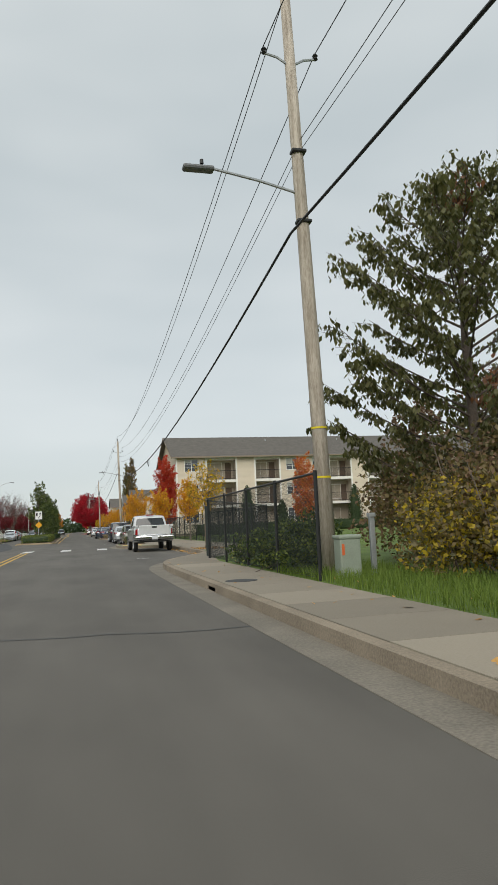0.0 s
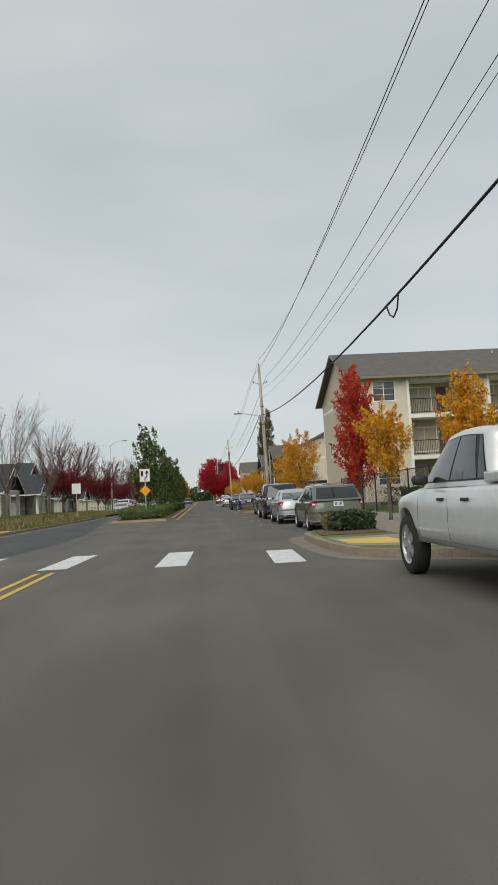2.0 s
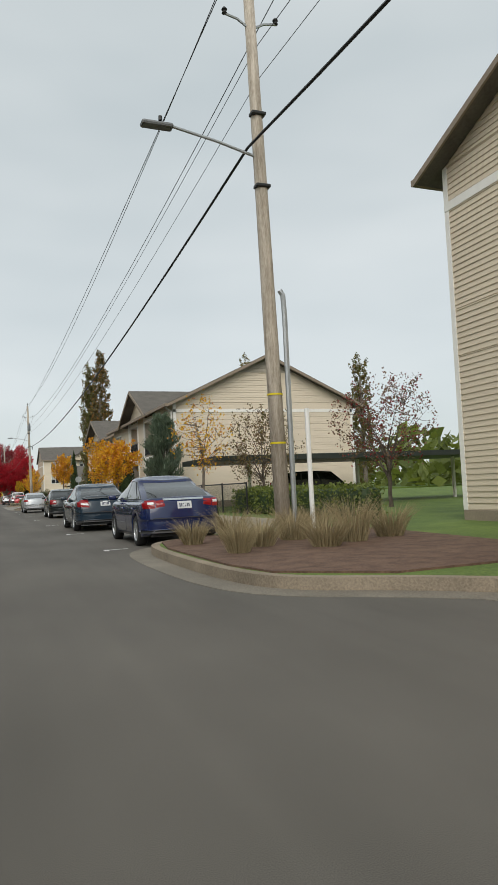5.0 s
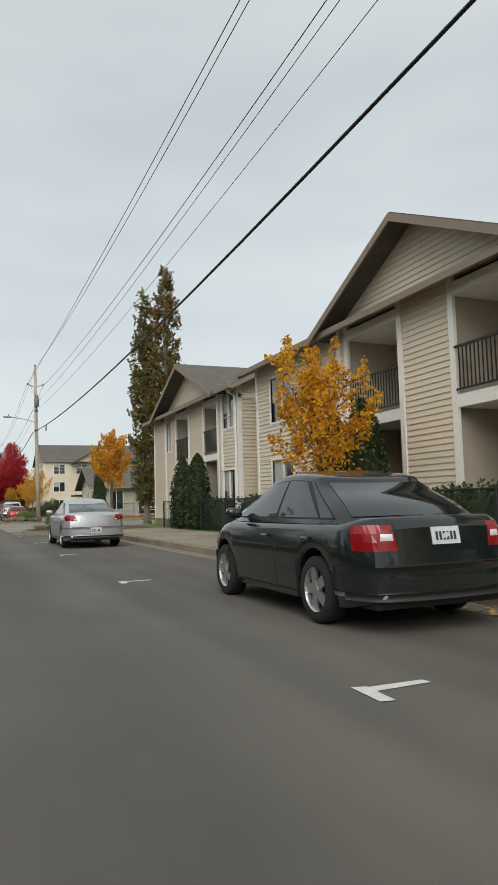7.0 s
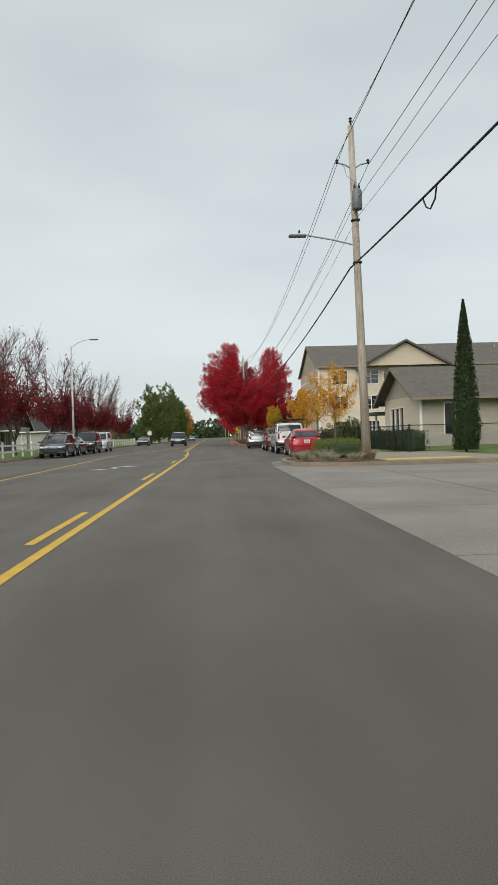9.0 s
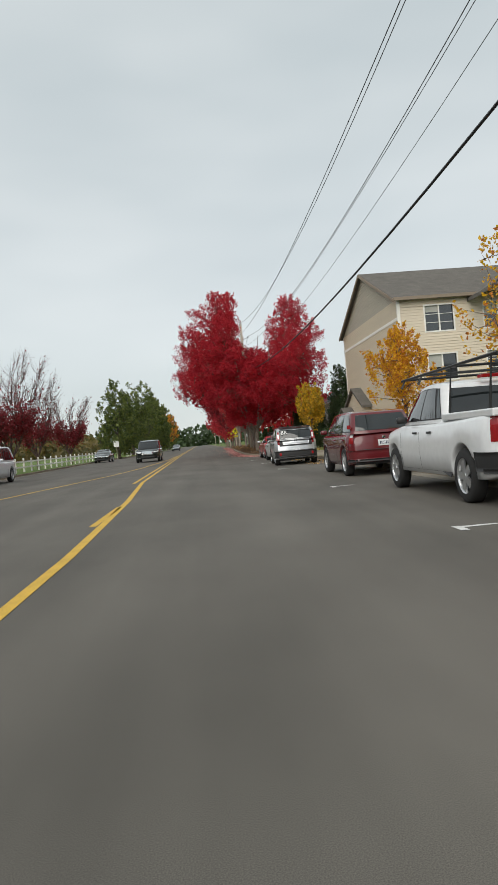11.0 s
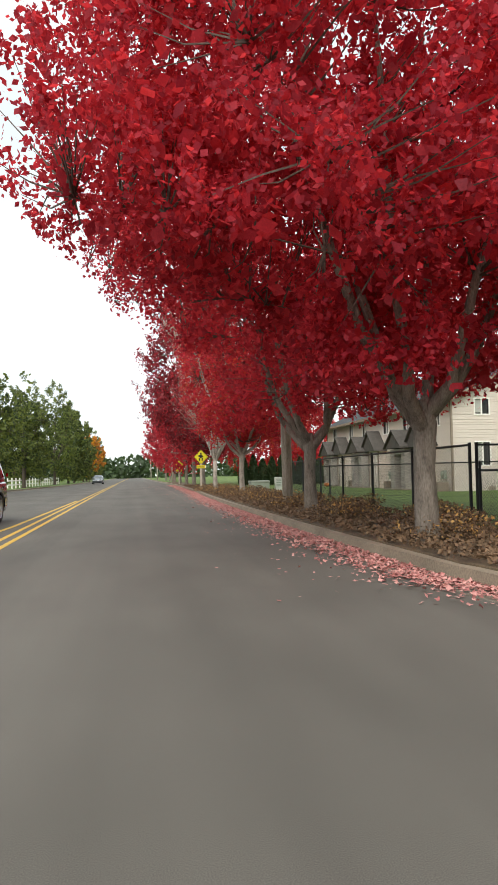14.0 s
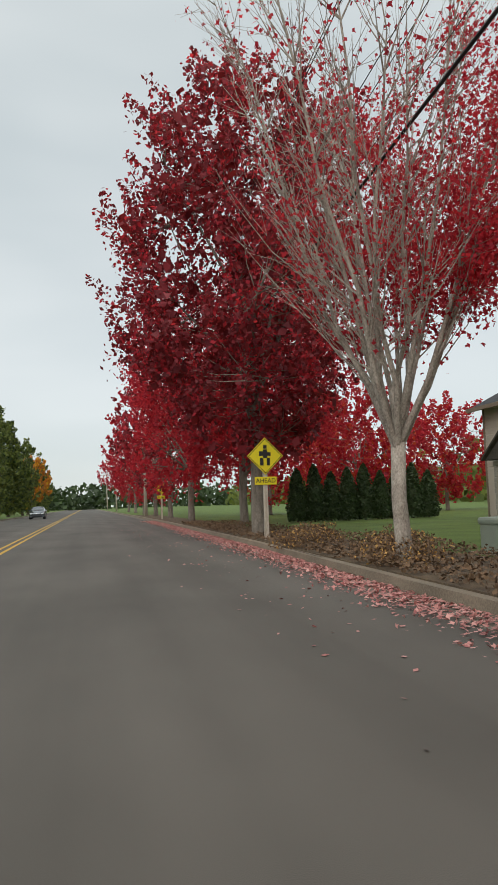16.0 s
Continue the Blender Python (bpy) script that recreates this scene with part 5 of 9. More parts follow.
def vehicle(name, label, category, at, heading, L, W, H, wb, front_over, belt, tail, hood, glass, col, r=0.33, clear=0.2, style="five", tail_lamp=(0.34, 0.16, 0.78), tumble=0.16,
            rear_tuck=0.1, lower=None, plate_z=0.85, plate_on=True, rack=False, spoiler=False, group="", lamp_tall=False, bumper=None, doors=2, front_view=False, chrome_strip=False, bow=0.16, tuck=0.08, lamps=None, mirror_mat=None, wheel_dark=False, arch=0.05):
    """A car lofted along its length. Forward is +y. belt, tail and hood are heights; glass gives the greenhouse as (rear base, rear top, front top, front base) in metres from the rear."""
    car = thing(name, label, category, at=at, turn=heading, group=group)
    y_r = L - front_over - wb
    wy = (y_r, y_r + wb)
    R = r * 1.16
    ys = sorted(set([round(L * k / 40, 3) for k in range(41)] + [0.03, 0.09, 0.18, L - 0.03, L - 0.09, L - 0.18] +
                    [round(c + R * math.sin(math.pi * (k / 16 - 0.5)), 3) for c in wy for k in range(17)]))
    gb, gt, ft, fb = glass
    prof = [(0, tail - 0.06), (0.12, tail), (gb, belt), (fb, belt - 0.01), (fb + 0.1, hood + (belt - hood) * 0.7), (L - 0.5, hood - 0.06), (L - 0.12, hood - 0.16), (L, hood - 0.3)]
    if tail > belt:
        prof[1], prof[2] = (0.05, tail), (gb, belt)
    mb, rings, caps = Mesh(), [], []
    b_top = clear + 0.40

    def round_end(x, y, z):
        """Bows both ends in plan and leans the tail forward above the bumper."""
        q = min(1.0, abs(x) / (W / 2)) ** 3
        rear, nose = max(0.0, 1 - y / 0.6), max(0.0, 1 - (L - y) / 0.8)
        return (x, y + rear * (bow * q + tuck * min(1.0, max(0.0, (z - b_top) / 0.45))) - nose * (0.30 * q + 0.10 * max(0.0, z - b_top)), z)

    for y in ys:
        e0, e1 = min(1, y / 0.45), min(1, (L - y) / 0.75)
        w = W / 2 * (1 - 0.16 * (1 - e0) ** 2.2) * (1 - 0.22 * (1 - e1) ** 2)
        zb = clear + 0.1 * (1 - min(1, y / 0.5)) + 0.06 * (1 - min(1, (L - y) / 0.5))
        for c in wy:
            if abs(y - c) < R:
                zb = max(zb, r + math.sqrt(max(0, R * R - (y - c) ** 2)))
        zt = lerp_profile(prof, y)
        if y < 0.14:
            zt -= rear_tuck * (1 - y / 0.14) * 0.6
        zs = zt - 0.09
        zm = max(zb + 0.02, min(0.62 * belt, zs - 0.05))
        zb = min(zb, zs - 0.08)
        half = [(0, zb), (w * 0.86, zb), (w * 0.965, zb + 0.015), (w * 0.995, max(zb + 0.03, zm - 0.08)), (w, max(zb + 0.05, zm)), (w * 0.985, zs), (w * 0.955, zs + 0.05), (w * 0.84, zt), (0, zt + 0.02)]
        ring = [round_end(x, y, z) for x, z in half] + [round_end(-x, y, z) for x, z in half[-2:0:-1]]
        rings.append(ring)
        if y in (ys[0], ys[-1]):
            rows = [[round_end(x * (1 - k / 5), y, z + (0.02 * (1 - (1 - k / 5) ** 2) if j == 6 else 0)) for k in range(11)] for j, (x, z) in enumerate(half[1:8])]
            caps.append(rows)
    m = len(rings[0])
    mb.add([p for ring in rings for p in ring], [(i * m + k, (i + 1) * m + k, (i + 1) * m + (k + 1) % m, i * m + (k + 1) % m) for i in range(len(ys) - 1) for k in range(m)])
    for rows in caps:
        mb.add([p for row in rows for p in row], [(j * 11 + k, j * 11 + k + 1, (j + 1) * 11 + k + 1, (j + 1) * 11 + k) for j in range(6) for k in range(10)])
    tree_ = BVHTree.FromPolygons([Vector(p) for p in mb.v], mb.f)
    off = Matrix.Translation((0, -y_r, 0))

    def put(nm, q, mat, par=None, lab="", smooth=False):
        q.v = [tuple(off @ Vector(p)) for p in q.v]
        return part(nm, q, mat, par or car, lab, smooth)

    hw, cr = W / 2, 0.4
    arc0, arc1 = hw - cr, hw - cr + cr * math.pi / 2

    def skin(s, z, lift, front=False):
        """A point on the body: s runs from the middle of the tail (or nose) round the corner and along the side."""
        a, sg = abs(s), 1 if s >= 0 else -1
        if a < arc0:
            p, nv = (a, 0.0), (0.0, -1.0)
        elif a < arc1:
            th = (a - arc0) / cr
            p, nv = (arc0 + cr * math.sin(th), cr - cr * math.cos(th)), (math.sin(th), -math.cos(th))
        else:
            p, nv = (hw, cr + a - arc1), (1.0, 0.0)
        fy = (lambda v: L - v) if front else (lambda v: v)
        n3 = Vector((sg * nv[0], -nv[1] if front else nv[1], 0))
        o = Vector((sg * p[0], fy(p[1]), z)) + n3
        loc = tree_.ray_cast(o, -n3, 2.5)[0]
        return (loc if loc is not None else o - n3) + n3 * lift

    def patch(nm, corners, mat, lift=0.012, nu=8, nv=3, back=0.03, par=None, lab="", front=False):
        """A slab that lies on the body between four (s, z) corners."""
        (s0, z0), (s1, z1), (s2, z2), (s3, z3) = corners
        g, q = [], Mesh()
        for e in (lift, lift - back):
            for j in range(nv + 1):
                v = j / nv
                for i in range(nu + 1):
                    u = i / nu
                    edge = 0.0 if 0 < i < nu and 0 < j < nv else min(0.006, lift * 0.5)
                    g.append(skin((s0 + (s1 - s0) * u) * (1 - v) + (s3 + (s2 - s3) * u) * v, (z0 + (z1 - z0) * u) * (1 - v) + (z3 + (z2 - z3) * u) * v, e - (edge if e == lift else 0), front))
        w_ = nu + 1
        f = [(j * w_ + i, j * w_ + i + 1, (j + 1) * w_ + i + 1, (j + 1) * w_ + i) for j in range(nv) for i in range(nu)]
        k = w_ * (nv + 1)
        rim_ = [i for i in range(w_)] + [j * w_ + nu for j in range(1, nv + 1)] + [nv * w_ + i for i in range(nu - 1, -1, -1)] + [j * w_ for j in range(nv - 1, 0, -1)]
        f += [(rim_[i], rim_[(i + 1) % len(rim_)], rim_[(i + 1) % len(rim_)] + k, rim_[i] + k) for i in range(len(rim_))]
        q.add(g, f)
        return put(nm, q, mat, par, lab, nu > 20)

    def along(y):
        return arc1 + y - cr

    put.patch, put.along = patch, along
    body = put("body", mb, col, smooth=True)
    put("underbody", Mesh().box((-W * 0.40, 0.15, clear + 0.02), (W * 0.40, L - 0.2, min(belt * 0.72, hood - 0.3))), BLACK_TRIM)
    # greenhouse: rings from the beltline up to the roof edge
    w0, w1 = W / 2 * 0.94, W / 2 * (0.94 - tumble)
    zr = H - 0.095
    nl, na, nb = 6, 14, 8

    def gh(t, s):
        """A point of the greenhouse: t 0 to 1 upward, s 0 to 4 round it (right side, front, left side, rear)."""
        bend = t - 0.055 * math.sin(math.pi * t)
        wv = w0 + (w1 - w0) * (t ** 1.25)
        ya, yb = gb + (gt - gb) * bend * 0.97, fb + (ft - fb) * bend
        mid_y, half_y = (gt + ft) / 2, max(0.3, (ft - gt) / 2)
        z0 = belt - 0.03
        k, f = int(s) % 4, s - int(s)
        if k == 0:
            y = ya + (yb - ya) * f
            x = wv * (1 - 0.05 * (2 * f - 1) ** 4)
        elif k == 1:
            x, y = wv * 0.95 * (1 - 2 * f), yb + 0.16 * (1 - (1 - 2 * f) ** 2)
        elif k == 2:
            y = yb + (ya - yb) * f
            x = -wv * (1 - 0.05 * (2 * f - 1) ** 4)
        else:
            x, y = -wv * 0.95 * (1 - 2 * f), ya - 0.07 * (1 - (1 - 2 * f) ** 2)
        top = zr - arch * t * min(2.0, ((y - mid_y) / half_y) ** 2)
        return Vector((x, y, z0 + (top - z0) * t))

    sv = [k / na for k in range(na)] + [1 + k / nb for k in range(nb)] + [2 + k / na for k in range(na)] + [3 + k / nb for k in range(nb)]
    g, cnt = Mesh(), len(sv)
    lev = [gh(i / nl, s) for i in range(nl + 1) for s in sv]
    cx = Vector((0, (gt + ft) / 2, H))
    # the roof rolls inward over a rounded edge and rises to a low crown
    for k in range(1, 5):
        ang = math.pi / 2 * k / 4
        for s in sv:
            p = gh(1.0, s)
            d = Vector((p.x, (p.y - cx.y) * 0.75, 0)).normalized()
            lev.append(Vector((p.x, p.y, p.z)) - d * 0.17 * (1 - math.cos(ang)) + Vector((0, 0, 0.075 * math.sin(ang))))
    edge = lev[-cnt:]
    for shrink, up in ((0.7, 0.012), (0.35, 0.02), (0.08, 0.02)):
        for p in edge:
            lev.append(Vector((p.x * shrink, cx.y + (p.y - cx.y) * shrink, zr + 0.075 + up - (zr + 0.075 - p.z) * shrink ** 2)))
    tot = nl + 8
    g.add(lev, [(i * cnt + k, i * cnt + (k + 1) % cnt, (i + 1) * cnt + (k + 1) % cnt, (i + 1) * cnt + k) for i in range(tot - 1) for k in range(cnt)] + [tuple(range((tot - 1) * cnt, tot * cnt))])
    put("roof", g, col, smooth=True)

    def pane(nm, s0, s1, t0, t1, slant0=0.0, slant1=0.0, mat=CAR_GLASS, lift=0.008):
        q, a, b = Mesh(), 8, 6
        pts = []
        for j in range(b + 1):
            t = t0 + (t1 - t0) * j / b
            for i in range(a + 1):
                sa, sb = s0 + slant0 * j / b, s1 + slant1 * j / b
                s = sa + (sb - sa) * i / a
                p = gh(t, s)
                du, dv = gh(t, s + 0.01) - p, gh(t + 0.01, s) - p
                nv = du.cross(dv)
                nv.normalize()
                if nv.dot(p - Vector((0, cx.y, belt - 0.7))) < 0:
                    nv = -nv
                pts.append(p + nv * lift)
        q.add(pts, [(j * (a + 1) + i, j * (a + 1) + i + 1, (j + 1) * (a + 1) + i + 1, (j + 1) * (a + 1) + i) for j in range(b) for i in range(a)])
        return put(nm, q, mat, smooth=True)

    put.pane = pane
    pane("windscreen", 1.05, 1.95, 0.1, 0.97)
    pane("rear_window", 3.06, 3.94, 0.14, 0.98)
    cuts = {1: [(0.10, 0.40), (0.415, 0.94)], 2: [(0.05, 0.135), (0.15, 0.50), (0.525, 0.95)], 3: [(0.04, 0.27), (0.30, 0.60), (0.63, 0.95)]}[doors]
    for q in (0, 2):
        lo, hi = (cuts[0][0], cuts[-1][1]) if q == 0 else (1 - cuts[-1][1], 1 - cuts[0][0])
        pane("window_surround", q + lo - 0.012, q + hi + 0.012, 0.10, 0.975, 0.055 if (q == 0 and lo < 0.2) or (q == 2 and doors > 0) else 0.0, -0.06 if q == 0 else (-0.055 if cuts[0][0] < 0.2 else 0.0), BLACK_TRIM, 0.004)
    for a, b in cuts:
        pane("side_window", a, b, 0.13, 0.95, 0.05 if a < 0.2 else 0.0, -0.06 if b > 0.9 else 0.0)
        pane("side_window", 2 + 1 - b, 2 + 1 - a, 0.13, 0.95, 0.06 if b > 0.9 else 0.0, -0.05 if a < 0.2 else 0.0)
    # wheels
    for c in wy:
        for s in (-1, 1):
            wheel(car, (s * (W / 2 - 0.125), c - y_r, r), r, 0.22, s, style, wheel_dark)
    # lamps, bumper, plate, mirrors, handles
    lw, lh, lz = tail_lamp
    s_out = arc1 + (0.12 if not lamp_tall else -0.12)
    for s in (-1, 1):
        if lamps:
            for nm, mt, quad in lamps:
                patch(nm, [(s * a, z) for a, z in quad], mt, 0.014 if mt is TAIL else 0.02, 10, 3, lab="red tail lamp lens" if mt is TAIL else "")
        elif lamp_tall:
            lamp = patch("tail_lamp", [(s * (s_out - lw * 1.1), lz), (s * s_out, lz + 0.02), (s * (s_out - 0.03), lz + lh), (s * (s_out - lw * 0.9), lz + lh)], TAIL, 0.02, 6, 5, lab="red tail lamp lens")
            patch("reverse_lamp", [(s * (s_out - lw * 0.95), lz + lh * 0.36), (s * (s_out - 0.05), lz + lh * 0.36), (s * (s_out - 0.05), lz + lh * 0.52), (s * (s_out - lw * 0.9), lz + lh * 0.52)], LENS, 0.026, 4, 2, par=lamp)
        else:
            s_in = s_out - lw - 0.16
            lamp = patch("tail_lamp", [(s * (s_in + 0.02), lz), (s * (s_out - 0.05), lz), (s * s_out, lz + lh), (s * s_in, lz + lh * 0.92)], TAIL, 0.016, 12, 4, lab="red tail lamp lens")
            patch("reverse_lamp", [(s * (s_in + 0.05), lz + lh * 0.12), (s * (s_in + 0.21), lz + lh * 0.12), (s * (s_in + 0.21), lz + lh * 0.45), (s * (s_in + 0.05), lz + lh * 0.45)], LENS, 0.022, 4, 2, par=lamp)
        patch("headlamp", [(s * hw * 0.52, hood - 0.32), (s * (arc1 + 0.05), hood - 0.27), (s * (arc1 + 0.16), hood - 0.17), (s * hw * 0.5, hood - 0.21)], LENS, 0.014, 10, 3, front=True)
        put("mirror", Mesh().bevel_box((s * (W / 2 * 0.96), fb - 0.44, belt + 0.01), (s * (W / 2 * 0.97 + 0.19), fb - 0.30, belt + 0.14), 0.045), mirror_mat or (col if not bumper else BLACK_TRIM), smooth=True)
        for k, yy in enumerate([gb + (fb - gb) * 0.55] + ([gb + (fb - gb) * 0.2] if doors > 1 else [])):
            patch("door_handle", [(s * along(yy), belt - 0.19), (s * along(yy + 0.19), belt - 0.19), (s * along(yy + 0.19), belt - 0.155), (s * along(yy), belt - 0.155)], BLACK_TRIM if bumper or mirror_mat is BLACK_TRIM else col, 0.03, 5, 2)
        for yy in ([gb + (fb - gb) * 0.5, fb + 0.02] if doors > 1 else [fb + 0.02, gb + (fb - gb) * 0.33]):
            patch("door_seam", [(s * along(yy - 0.004), clear + 0.1), (s * along(yy + 0.004), clear + 0.1), (s * along(yy + 0.004), belt - 0.08), (s * along(yy - 0.004), belt - 0.08)], BLACK_TRIM, 0.003, 1, 8, 0.02)
        patch("sill", [(s * along(wy[0] + R + 0.03), clear + 0.005), (s * along(wy[1] - R - 0.03), clear + 0.005), (s * along(wy[1] - R - 0.03), clear + 0.075), (s * along(wy[0] + R + 0.03), clear + 0.075)], lower or BLACK_TRIM, 0.008, 6, 1)
    bm_mat = bumper or col
    bs = along(wy[0] - R - 0.05)
    patch("rear_bumper", [(-bs, clear + 0.13), (bs, clear + 0.13), (bs, b_top), (-bs, b_top)], bm_mat, 0.03, 30, 4)
    patch("bumper_valance", [(-arc1, clear + 0.105), (arc1, clear + 0.105), (arc1, clear + 0.17), (-arc1, clear + 0.17)], lower or BLACK_TRIM, 0.036, 24, 1)
    patch("tail_seam", [(-hw * 0.8, b_top + 0.006), (hw * 0.8, b_top + 0.006), (hw * 0.8, b_top + 0.02), (-hw * 0.8, b_top + 0.02)], BLACK_TRIM, 0.004, 16, 1)
    fs = along(L - wy[1] - R - 0.05)
    patch("front_bumper", [(-fs, clear + 0.1), (fs, clear + 0.1), (fs, clear + 0.36), (-fs, clear + 0.36)], bm_mat, 0.025, 30, 3, front=True)
    patch("air_intake", [(-hw * 0.55, clear + 0.12), (hw * 0.55, clear + 0.12), (hw * 0.55, clear + 0.24), (-hw * 0.55, clear + 0.24)], BLACK_TRIM, 0.035, 8, 2, front=True)
    gl = 0.52 if front_view and H > 1.8 else 0.38
    gq = [(-hw * 0.42, hood - gl), (hw * 0.42, hood - gl), (hw * 0.48, hood - 0.17), (-hw * 0.48, hood - 0.17)]
    grille = patch("grille", gq, CHROME if front_view else BLACK_TRIM, 0.014, 10, 3, front=True)
    if front_view:
        for k in range(4):
            zz = hood - 0.36 + k * 0.042
            patch("grille_slot", [(-hw * 0.38, zz), (hw * 0.38, zz), (hw * 0.38, zz + 0.024), (-hw * 0.38, zz + 0.024)], BLACK_TRIM, 0.018, 8, 1, par=grille, front=True)
    if chrome_strip:
        patch("chrome_strip", [(-0.45, plate_z + 0.11), (0.45, plate_z + 0.11), (0.45, plate_z + 0.15), (-0.45, plate_z + 0.15)], CHROME, 0.022, 10, 1)
    pz = 0.042 if plate_z < b_top else 0.014
    plate = patch("number_plate", [(-0.155, plate_z - 0.078), (0.155, plate_z - 0.078), (0.155, plate_z + 0.078), (-0.155, plate_z + 0.078)], PLATE, pz, 2, 2, lab="licence plate with illegible bars")
    for k in range(6):
        xk = -0.115 + k * 0.04
        patch("character_bar", [(xk, plate_z - 0.04), (xk + 0.024, plate_z - 0.04), (xk + 0.024, plate_z + 0.035), (xk, plate_z + 0.035)], INK, pz + 0.004, 1, 1, 0.003, par=plate)
    if not lamps and not bumper:
        put("badge", Mesh().lathe([(0.0, -0.012), (0.045, -0.01), (0.05, 0.02)], "y", at=(0, skin(0, plate_z + 0.14, 0).y, plate_z + 0.14), sides=14), CHROME)
    if rack:
        rk = Mesh()
        for s in (-1, 1):
            rk.tube([(s * w1 * 0.9, gt + 0.1, H + 0.0), (s * w1 * 0.9, gt + 0.15, H + 0.045), (s * w1 * 0.9, ft - 0.15, H + 0.045), (s * w1 * 0.9, ft - 0.1, H)], 0.018, 6)
        put("roof_rack", rk, BLACK_TRIM)
    if spoiler:
        sp, n_ = Mesh(), 14
        sec = [(0.0, 0.0), (0.07, 0.028), (0.17, 0.034), (0.24, 0.02), (0.17, 0.008), (0.06, -0.006)]
        vs = []
        for k in range(n_ + 1):
            u = 2 * k / n_ - 1
            drop = 0.055 * abs(u) ** 6
            for yy, zz in sec:
                vs.append((u * W * 0.385, 0.05 + yy + 0.10 * abs(u) ** 3, tail + 0.055 + zz - drop))
        sp.add(vs, [(k * 6 + i, k * 6 + (i + 1) % 6, (k + 1) * 6 + (i + 1) % 6, (k + 1) * 6 + i) for k in range(n_) for i in range(6)])
        put("spoiler", sp, col, smooth=True)
    return car, put


def pickup_extras(car, put, L, W, col, tail, gb, H, rack=False):
    """Bed walls, tailgate and chrome step bumper."""
    bed = Mesh()
    bed.box((-W * 0.40, 0.07, tail - 0.02), (W * 0.40, gb - 0.05, tail + 0.004))
    put("bed_liner", bed, BLACK_TRIM)
    for s in (-1, 1):
        put("bed_rail", Mesh().bevel_box((s * W * 0.405, 0.06, tail - 0.06), (s * W * 0.475, gb, tail + 0.05), 0.02), col)
    gate = put("tailgate", Mesh().bevel_box((-W * 0.385, -0.01, 0.80), (W * 0.385, 0.10, tail + 0.05), 0.02), col)
    put("tailgate_handle", Mesh().bevel_box((-0.13, -0.026, tail - 0.09), (0.13, 0.0, tail), 0.015), BLACK_TRIM, gate)
    put("step_bumper", Mesh().bevel_box((-W * 0.485, -0.17, 0.62), (W * 0.485, 0.0, 0.80), 0.05), CHROME, None, "chrome step bumper")
    put("number_plate", Mesh().bevel_box((-0.155, -0.186, 0.635), (0.155, -0.168, 0.785), 0.006), PLATE, None, "licence plate in the bumper")
    put("brake_lamp", Mesh().bevel_box((-0.18, gb + 0.1, H - 0.03), (0.18, gb + 0.3, H + 0.03), 0.01), TAIL)
    if rack:
        rk = Mesh()
        for y in (0.3, gb - 0.2, gb + 1.2, gb + 2.2):
            rk.tube([(-W * 0.44, y, tail if y < gb else H), (-W * 0.40, y, H + 0.16), (W * 0.40, y, H + 0.16), (W * 0.44, y, tail if y < gb else H)], 0.025, 6)
        for s in (-1, 1):
            rk.tube([(s * W * 0.40, 0.1, H + 0.16), (s * W * 0.40, gb + 2.4, H + 0.16)], 0.025, 6)
        put("ladder_rack", rk, BLACK_METAL)


P_WHITE, P_SILVER, P_CHAMP = paint("white_paint", (0.72, 0.73, 0.74), 0.0), paint("silver_paint", (0.52, 0.54, 0.56), 0.6), paint("pewter_paint", (0.62, 0.63, 0.63), 0.2)
P_BLUE, P_NAVY, P_BLACK = paint("deep_blue_paint", (0.008, 0.016, 0.07), 0.3), paint("dark_teal_paint", (0.014, 0.028, 0.045), 0.3), paint("black_green_paint", (0.01, 0.014, 0.014), 0.2)
P_OLIVE, P_RED, P_MAROON = paint("olive_grey_paint", (0.12, 0.125, 0.10), 0.4), paint("bright_red_paint", (0.40, 0.01, 0.016), 0.1), paint("maroon_paint", (0.12, 0.012, 0.016), 0.3)
P_SLATE, P_DKBLUE = paint("slate_paint", (0.06, 0.07, 0.08), 0.4), paint("midnight_paint", (0.016, 0.02, 0.035), 0.3)

SEDAN = dict(L=4.6, W=1.78, H=1.46, wb=2.69, front_over=0.92, belt=0.98, tail=1.03, hood=0.92, glass=(0.56, 1.6, 2.45, 3.5), tumble=0.2)
SUV = dict(L=4.9, W=1.93, H=1.86, wb=2.85, front_over=0.92, belt=1.14, tail=1.16, hood=1.12, glass=(0.1, 0.42, 2.9, 3.55), r=0.38, clear=0.28, tumble=0.13, doors=3, lamp_tall=True, tail_lamp=(0.16, 0.5, 0.85))


def park(make, x, rear_wheel_y, **kw):
    a = dict(make)
    a.update(kw)
    heading = a.pop("heading", 0)
    label, name, cat, g = a.pop("label"), a.pop("name", "parked_car"), a.pop("cat", "car"), a.pop("group", "cars parked along the kerb")
    return vehicle(name, label, cat, (x, rear_wheel_y, 0.0), heading, group=g, **a)


# pickup near the crosswalk
c, put = park(SUV, 3.83, 36.2, label="silver-white four-door pickup truck parked at the kerb", name="pickup_truck", cat="pickup truck", L=5.75, W=2.0, H=1.88, wb=3.56, front_over=0.98, belt=1.22, tail=1.28, hood=1.16,
              glass=(1.95, 2.2, 3.5, 4.15), col=P_CHAMP, r=0.42, clear=0.47, bow=0.05, tuck=0.02, lamps=[("tail_lamp", TAIL, [(0.84, 0.86), (1.04, 0.86), (1.02, 1.25), (0.85, 1.25)])], style="five", plate_z=0.66, bumper=CHROME, doors=2)
pickup_extras(c, put, 5.75, 2.0, P_CHAMP, 1.28, 2.05, 1.88)
